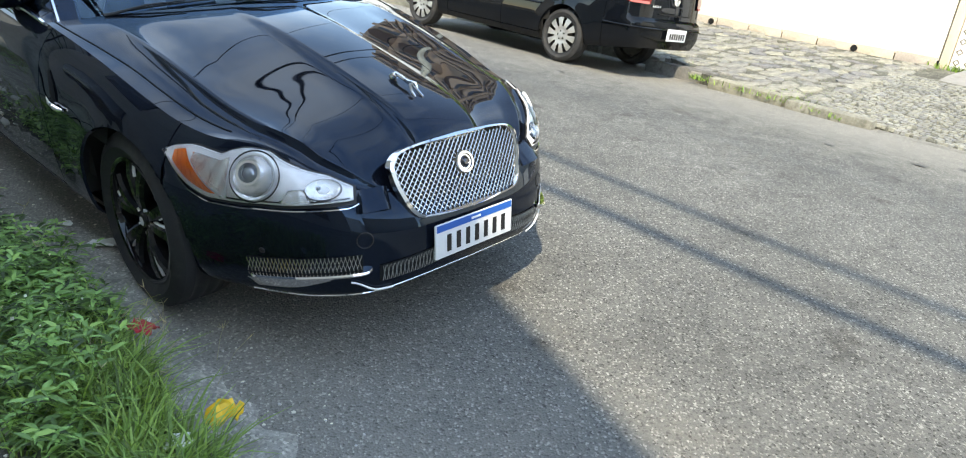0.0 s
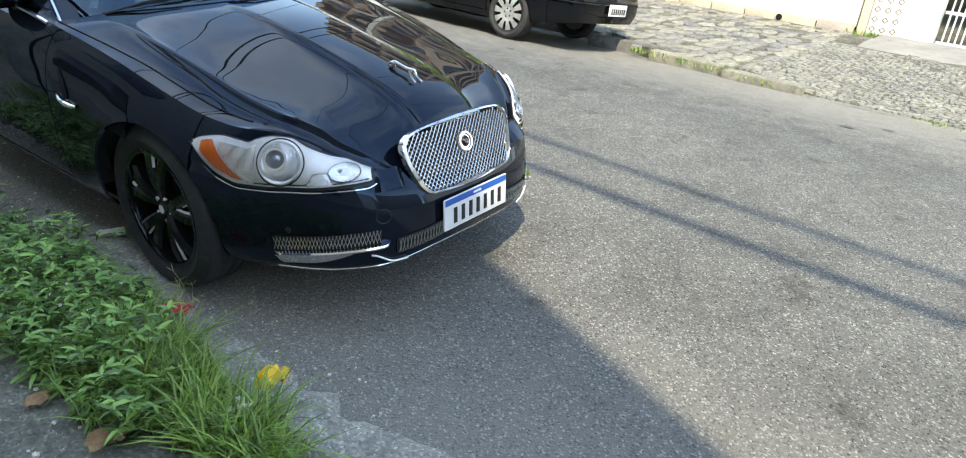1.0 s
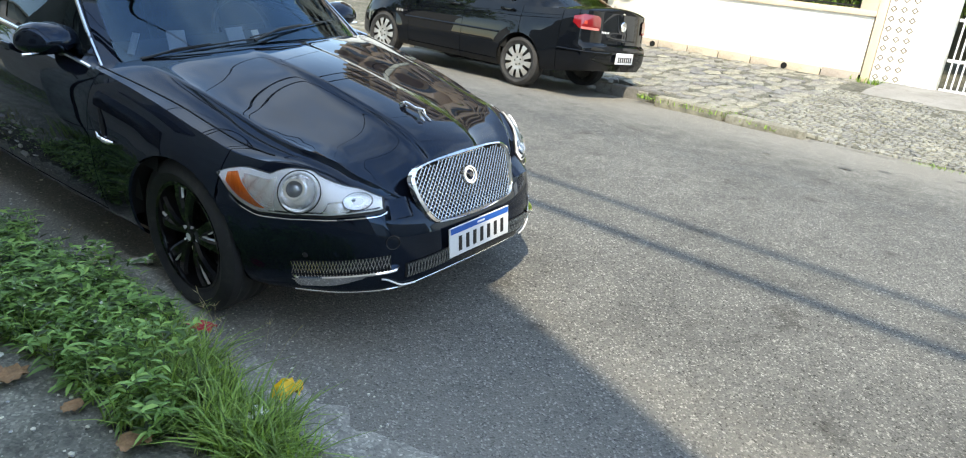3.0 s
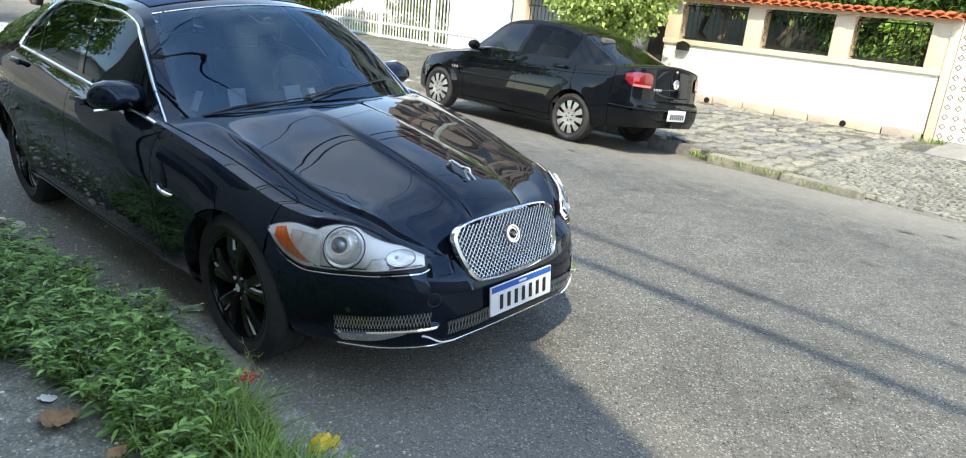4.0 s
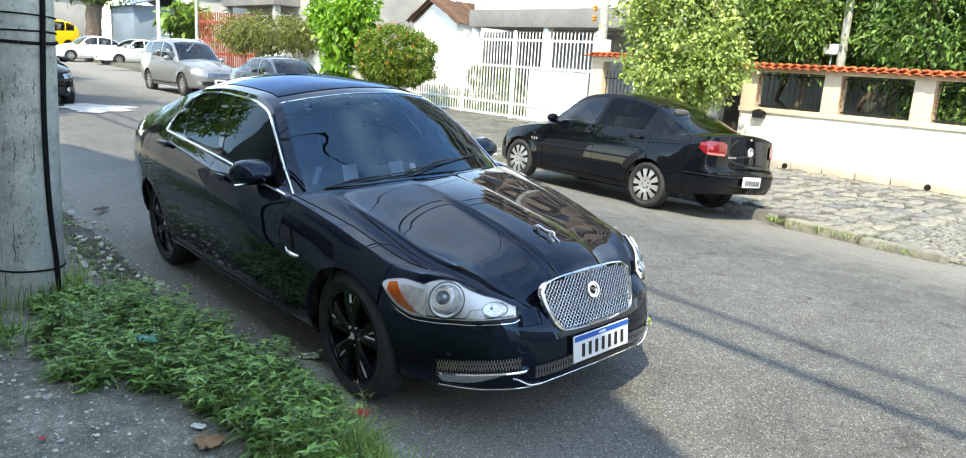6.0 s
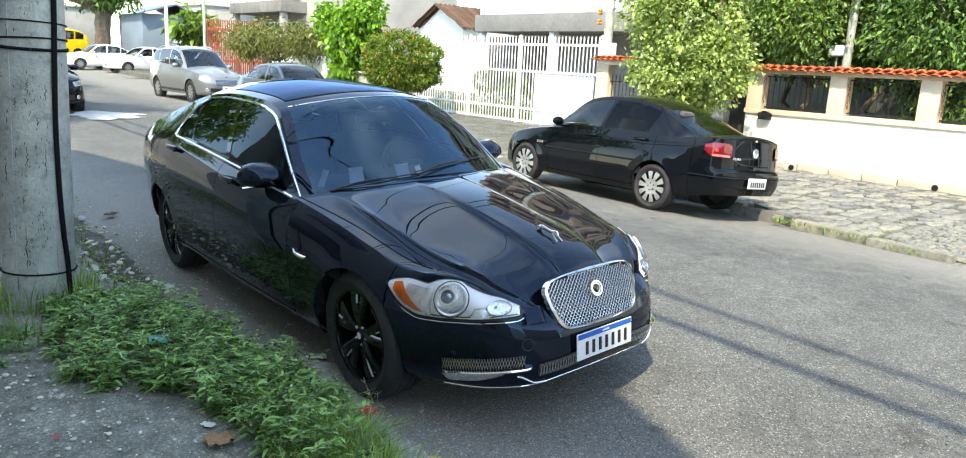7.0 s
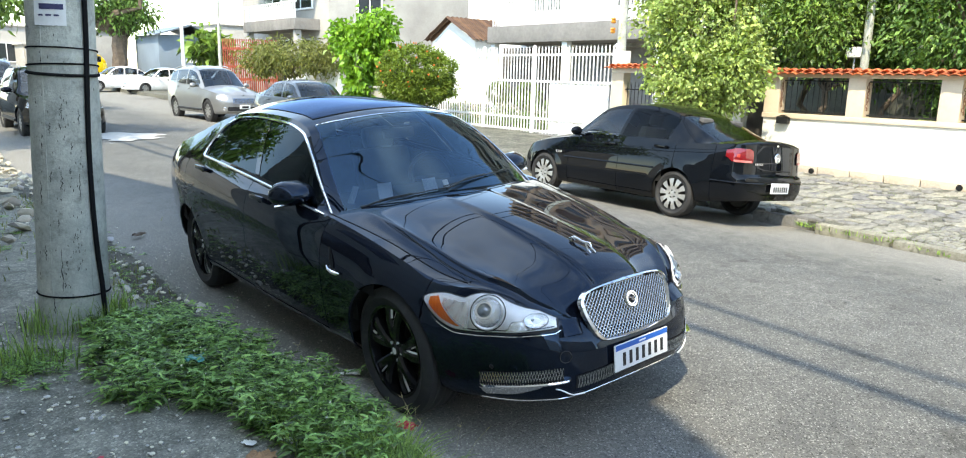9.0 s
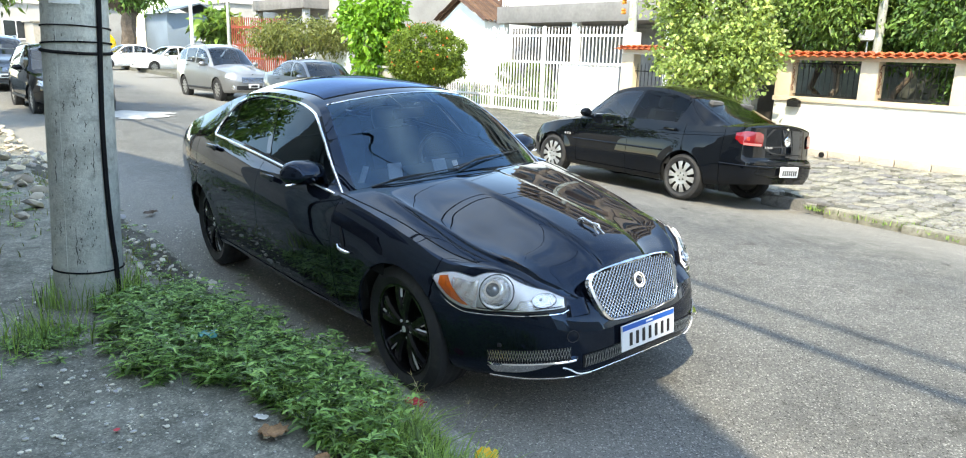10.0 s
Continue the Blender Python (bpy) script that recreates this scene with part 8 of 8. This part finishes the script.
for x, y, s in ((-1.40, -0.09, 0.045), (-1.56, 0.0, 0.035), (-0.76, 0.51, 0.06), (-0.62, 0.36, 0.03), (-1.44, 1.15, 0.06), (-0.80, 0.80, 0.03), (-1.15, 0.05, 0.025), (-0.88, -0.20, 0.022), (-0.75, 0.05, 0.02)):
    scrap("paper_scrap", "dirty white paper scrap on the ground", "litter", x, y, (s * 1.3, s * 0.85), M_SCRAPW, int(2000 + x * 71 + y * 53), 0.25)
scrap("road_debris", "flattened dark debris on the road", "litter", -0.75, 4.9, (0.13, 0.06), mat("brown_debris", (0.10, 0.07, 0.05), 0.9), 44, 0.3, 0.004)

# pebbles and grit
M_PEB = mat("pebble", (0.66, 0.65, 0.60), 0.85, vary=0.2, island=0.4)
bm = bmesh.new()
spots = [(-2.3 + rng.normal() * 0.25, 0.75 + rng.normal() * 0.35, rng.uniform(0.004, 0.016)) for k in range(70)]
spots += [(rng.uniform(-3.2, -1.45), rng.uniform(-1.2, 2.6), 0.002 + 0.012 * rng.random() ** 3.0) for k in range(1300)]
spots += [(rng.uniform(-1.1, -0.6), rng.uniform(-1.3, 4.5), 0.0015 + 0.007 * rng.random() ** 2.5) for k in range(520)]
for x, y, r in spots:
    b = bmesh.new()
    bmesh.ops.create_icosphere(b, subdivisions=1, radius=r)
    k = Vector(rng.uniform(0.7, 1.3, 3))
    zz = ground_left(x, y)
    for v in b.verts:
        v.co = Vector((x + v.co.x * k.x, y + v.co.y * k.y, zz + v.co.z * k.z * 0.6 + r * 0.2))
    join(bm, b)
solid("pebbles", bm, M_PEB, "scattered pale pebbles and grit", "pebbles", kind="stuff")
# earth and broken bits along the pavement's edge
bm = bmesh.new()
surf(lambda u, v: Vector((-1.24 + 0.09 * noisy((u, 0, 8), 0.9) + (v - 0.5) * (0.46 + 0.22 * noisy((u, 0, 2), 1.7)), u, rise(u) - 0.012 + 0.050 * math.sin(math.pi * v) * (0.7 + 0.6 * noisy((u, v, 5), 3.0)) * step(u, 1.5, 2.0) + 0.012 * noisy((u, v * 0.5, 1), 14))), lin(1.5, 9.0, 230), lin(0, 1, 14), None, True, bm)
solid("earth_edge", outward(bm, (0, 0, 1)), gravel_mat("dark_earth", (0.055, 0.053, 0.045), (0.13, 0.125, 0.105), 70.0), "ridge of dark earth and grit along the pavement", "earth", kind="structure")
bm = bmesh.new()
for k in range(260):
    x, y, r = -1.22 + rng.normal() * 0.14, rng.uniform(1.7, 7.5), 0.006 + 0.035 * rng.random() ** 3
    b = bmesh.new()
    bmesh.ops.create_icosphere(b, subdivisions=1, radius=r)
    k3, turn = rng.uniform(0.6, 1.4, 3), pose(x, y, rise(y) + 0.025 + r * 0.2, *rng.uniform(-40, 40, 3))
    for v in b.verts:
        v.co = turn @ Vector((v.co.x * k3[0], v.co.y * k3[1], v.co.z * 0.6 * k3[2]))
    join(bm, b)
solid("edge_rubble", bm, M_PEB, "pale stones and broken concrete along the earth edge", "rubble", kind="stuff")
# rubble heap behind the pole
M_RUB = mat("rubble", (0.50, 0.45, 0.38), 0.9, vary=0.25, island=0.4)
bm = bmesh.new()
for k in range(520):
    x, y = -1.75 + rng.normal() * 0.6, 11.2 + rng.normal() * 2.2
    if x > -1.0:
        continue
    s = rng.uniform(0.03, 0.16)
    b = bmesh.new()
    bmesh.ops.create_icosphere(b, subdivisions=1, radius=s * 0.6)
    k3, turn = rng.uniform(0.6, 1.4, 3), pose(x, y, rise(y) + 0.03 + s * 0.15 + rng.random() * 0.05, *rng.uniform(-30, 30, 3))
    for v in b.verts:
        q = v.co * rng.uniform(0.75, 1.2)
        v.co = turn @ Vector((q.x * k3[0], q.y * k3[1], q.z * 0.5 * k3[2]))
    for f in b.faces:
        f.smooth = False
    join(bm, b)
solid("rubble", bm, M_RUB, "broken brick and concrete rubble on the pavement", "rubble", kind="stuff")
# dark tar spots and a faint patch on the road
M_TAR = mat("tar_spot", (0.085, 0.083, 0.08), 0.8, vary=0.2)
for k in range(15):
    x, y = rng.uniform(1.0, 6.0), rng.uniform(-2.5, 8)
    r = rng.uniform(0.02, 0.045)
    bm = bmesh.new()
    bm.faces.new([bm.verts.new((x + r * (1 + 0.35 * noise.noise(Vector((math.cos(a), math.sin(a), k)))) * math.cos(a) * 0.6, y + r * 1.5 * math.sin(a), road_z(x, y) + 0.0085 + 0.007 * noisy((y, x, 0), 0.8) + 0.001)) for a in lin(0, 2 * math.pi, 13)[:-1]])
    solid("tar_spot", outward(bm, (0, 0, 1)), M_TAR, "small dark tar spot on the asphalt", "stain", "tar spots", smooth=False)

bm = bmesh.new()
ring = [(1.85 + (0.75 + 0.16 * math.sin(5 * a) + 0.12 * math.sin(11 * a + 1)) * math.cos(a), 15.7 + (1.0 + 0.2 * math.sin(3 * a + 2) + 0.1 * math.sin(9 * a)) * math.sin(a)) for a in lin(0, 2 * math.pi, 49)[:-1]]
mid = bm.verts.new((1.85, 15.7, road_z(1.85, 15.7) + 0.022))
rim = [bm.verts.new((x, y, road_z(x, y) + 0.014)) for x, y in ring]
for k in range(48):
    bm.faces.new((mid, rim[k], rim[(k + 1) % 48]))
solid("cement_patch", outward(bm, (0, 0, 1)), mat("dried_cement", (0.42, 0.41, 0.385), 0.9, vary=0.2, scale=2, fine=30, bump=0.4), "pale ragged patch of dried cement on the asphalt", "stain", smooth=False)

# ---- kerb and paving stones ----
bm = bmesh.new()
box(bm, (0, 0, 0), (0.16, 0.90, 0.26), None, 0.022)
kerb_me = to_mesh("kerb_stone", bm, M_KERB)
kerb = thing("kerb_right", "row of worn kerb stones along the far pavement", "kerb", kind="structure")
for k in range(30):
    y = -3.0 + 0.95 * k
    o = new("kerb_stone", kerb_me)
    o.parent = kerb
    o.matrix_basis = pose(kerb_x(y) + random.uniform(-0.02, 0.02), y, pave_z(kerb_x(y), y) - 0.125 - 0.03 * step(y, 0.2, -0.8) + random.uniform(-0.012, 0.012), random.uniform(-1, 1), random.uniform(-2, 2), random.uniform(-2, 2) + 6 * step(y, 1.2, 1.6) * step(y, 2.5, 2.0))
shapes = []
for k in range(9):
    r = np.random.default_rng(60 + k)
    bm = bmesh.new()
    n = int(r.integers(5, 8))
    ring = [Vector((0.5 * (0.8 + 0.35 * r.random()) * math.cos(2 * math.pi * (i + 0.35 * r.random()) / n), 0.5 * (0.8 + 0.35 * r.random()) * math.sin(2 * math.pi * (i + 0.35 * r.random()) / n), 0)) for i in range(n)]
    top = [bm.verts.new(p * 0.90 + Vector((0, 0, 0.008))) for p in ring]
    mid = [bm.verts.new(p * 0.98 + Vector((0, 0, 0.001))) for p in ring]
    low = [bm.verts.new(p + Vector((0, 0, -0.04))) for p in ring]
    bm.faces.new(top)
    for a, b in ((top, mid), (mid, low)):
        for i in range(n):
            bm.faces.new((a[i], b[i], b[(i + 1) % n], a[(i + 1) % n]))
    shapes.append(to_mesh("paving_stone", bm, M_STONE, True, 50))
count, rest = 0, bmesh.new()
cell = []
y = 0.15
while y < 8.2:
    x = kerb_x(y) + 0.22
    while x < 10.9:
        sx = random.uniform(0.24, 0.46)
        cell.append((x, y + random.uniform(-0.05, 0.05), sx))
        x += sx * 0.82
    y += 0.235
cell.sort(key=lambda c: math.hypot(c[0] - 6.4, (c[1] - 0.6) * 0.9))
for x, y, sx in cell:
    if random.random() < 0.05 + 0.15 * (noisy((x, y, 5), 0.7) > 0.25) or (x > 9.4 and abs(y - 5.75) < 0.3):
        continue
    m = pose(x, y, pave_z(x, y) - 0.010 + random.uniform(-0.016, 0.012), random.uniform(-3.5, 3.5), random.uniform(-3.5, 3.5), random.choice((0, 180)) + random.uniform(-14, 14)) @ Matrix.Diagonal((sx, random.uniform(0.23, 0.31), 1, 1))
    me = random.choice(shapes)
    if count < 300:
        o = new("paving_stone", me)
        o.parent = pave
        o.matrix_basis = m
        count += 1
    else:
        b = bmesh.new()
        b.from_mesh(me)
        bmesh.ops.transform(b, matrix=m, verts=b.verts)
        join(rest, b)
# small chips where the pavement has crumbled to a ramp
chips, flat = bmesh.new(), []
for k in range(300):
    flat.append([Vector((0.5 * random.uniform(0.75, 1.1) * math.cos(a), 0.5 * random.uniform(0.75, 1.1) * math.sin(a), 0)) for a in (0.3, 1.5, 2.7, 3.9, 5.1)])
y = -2.9
while y < 0.2:
    x = kerb_x(y) + 0.14
    while x < 9.7 + 0.7 * noisy((x, y, 2), 1.1):
        sx = random.uniform(0.05, 0.11)
        if random.random() < 0.90 and noisy((x, y, 9), 1.3) > -0.5:
            m = pose(x, y + random.uniform(-0.02, 0.02), pave_z(x, y) - 0.010 + random.uniform(-0.003, 0.003), random.uniform(-3, 3), random.uniform(-3, 3), random.uniform(0, 360)) @ Matrix.Diagonal((sx * 1.1, random.uniform(0.05, 0.08), 1, 1))
            ring = random.choice(flat)
            top, low = [chips.verts.new(m @ (p * 0.96 + Vector((0, 0, 0.005)))) for p in ring], [chips.verts.new(m @ (p + Vector((0, 0, -0.03)))) for p in ring]
            chips.faces.new(top)
            for q in range(5):
                chips.faces.new((low[q], low[(q + 1) % 5], top[(q + 1) % 5], top[q]))
        x += sx * 0.90
    y += 0.064
tagged(part("paving_chips", chips, mat("paving_chip", (0.265, 0.265, 0.242), 0.9, vary=0.35, scale=2.0, fine=60, bump=0.8, island=0.22, dirt=0.6, dirt_color=(0.14, 0.145, 0.12)), pave, smooth=False), kind="stuff")
tagged(part("paving_stones", rest, mat("paving_stone_far", (0.275, 0.27, 0.25), 0.9, vary=0.5, scale=3.2, fine=46, bump=1.0, island=0.30, dirt=0.75, dirt_color=(0.10, 0.105, 0.07)), pave), kind="stuff")
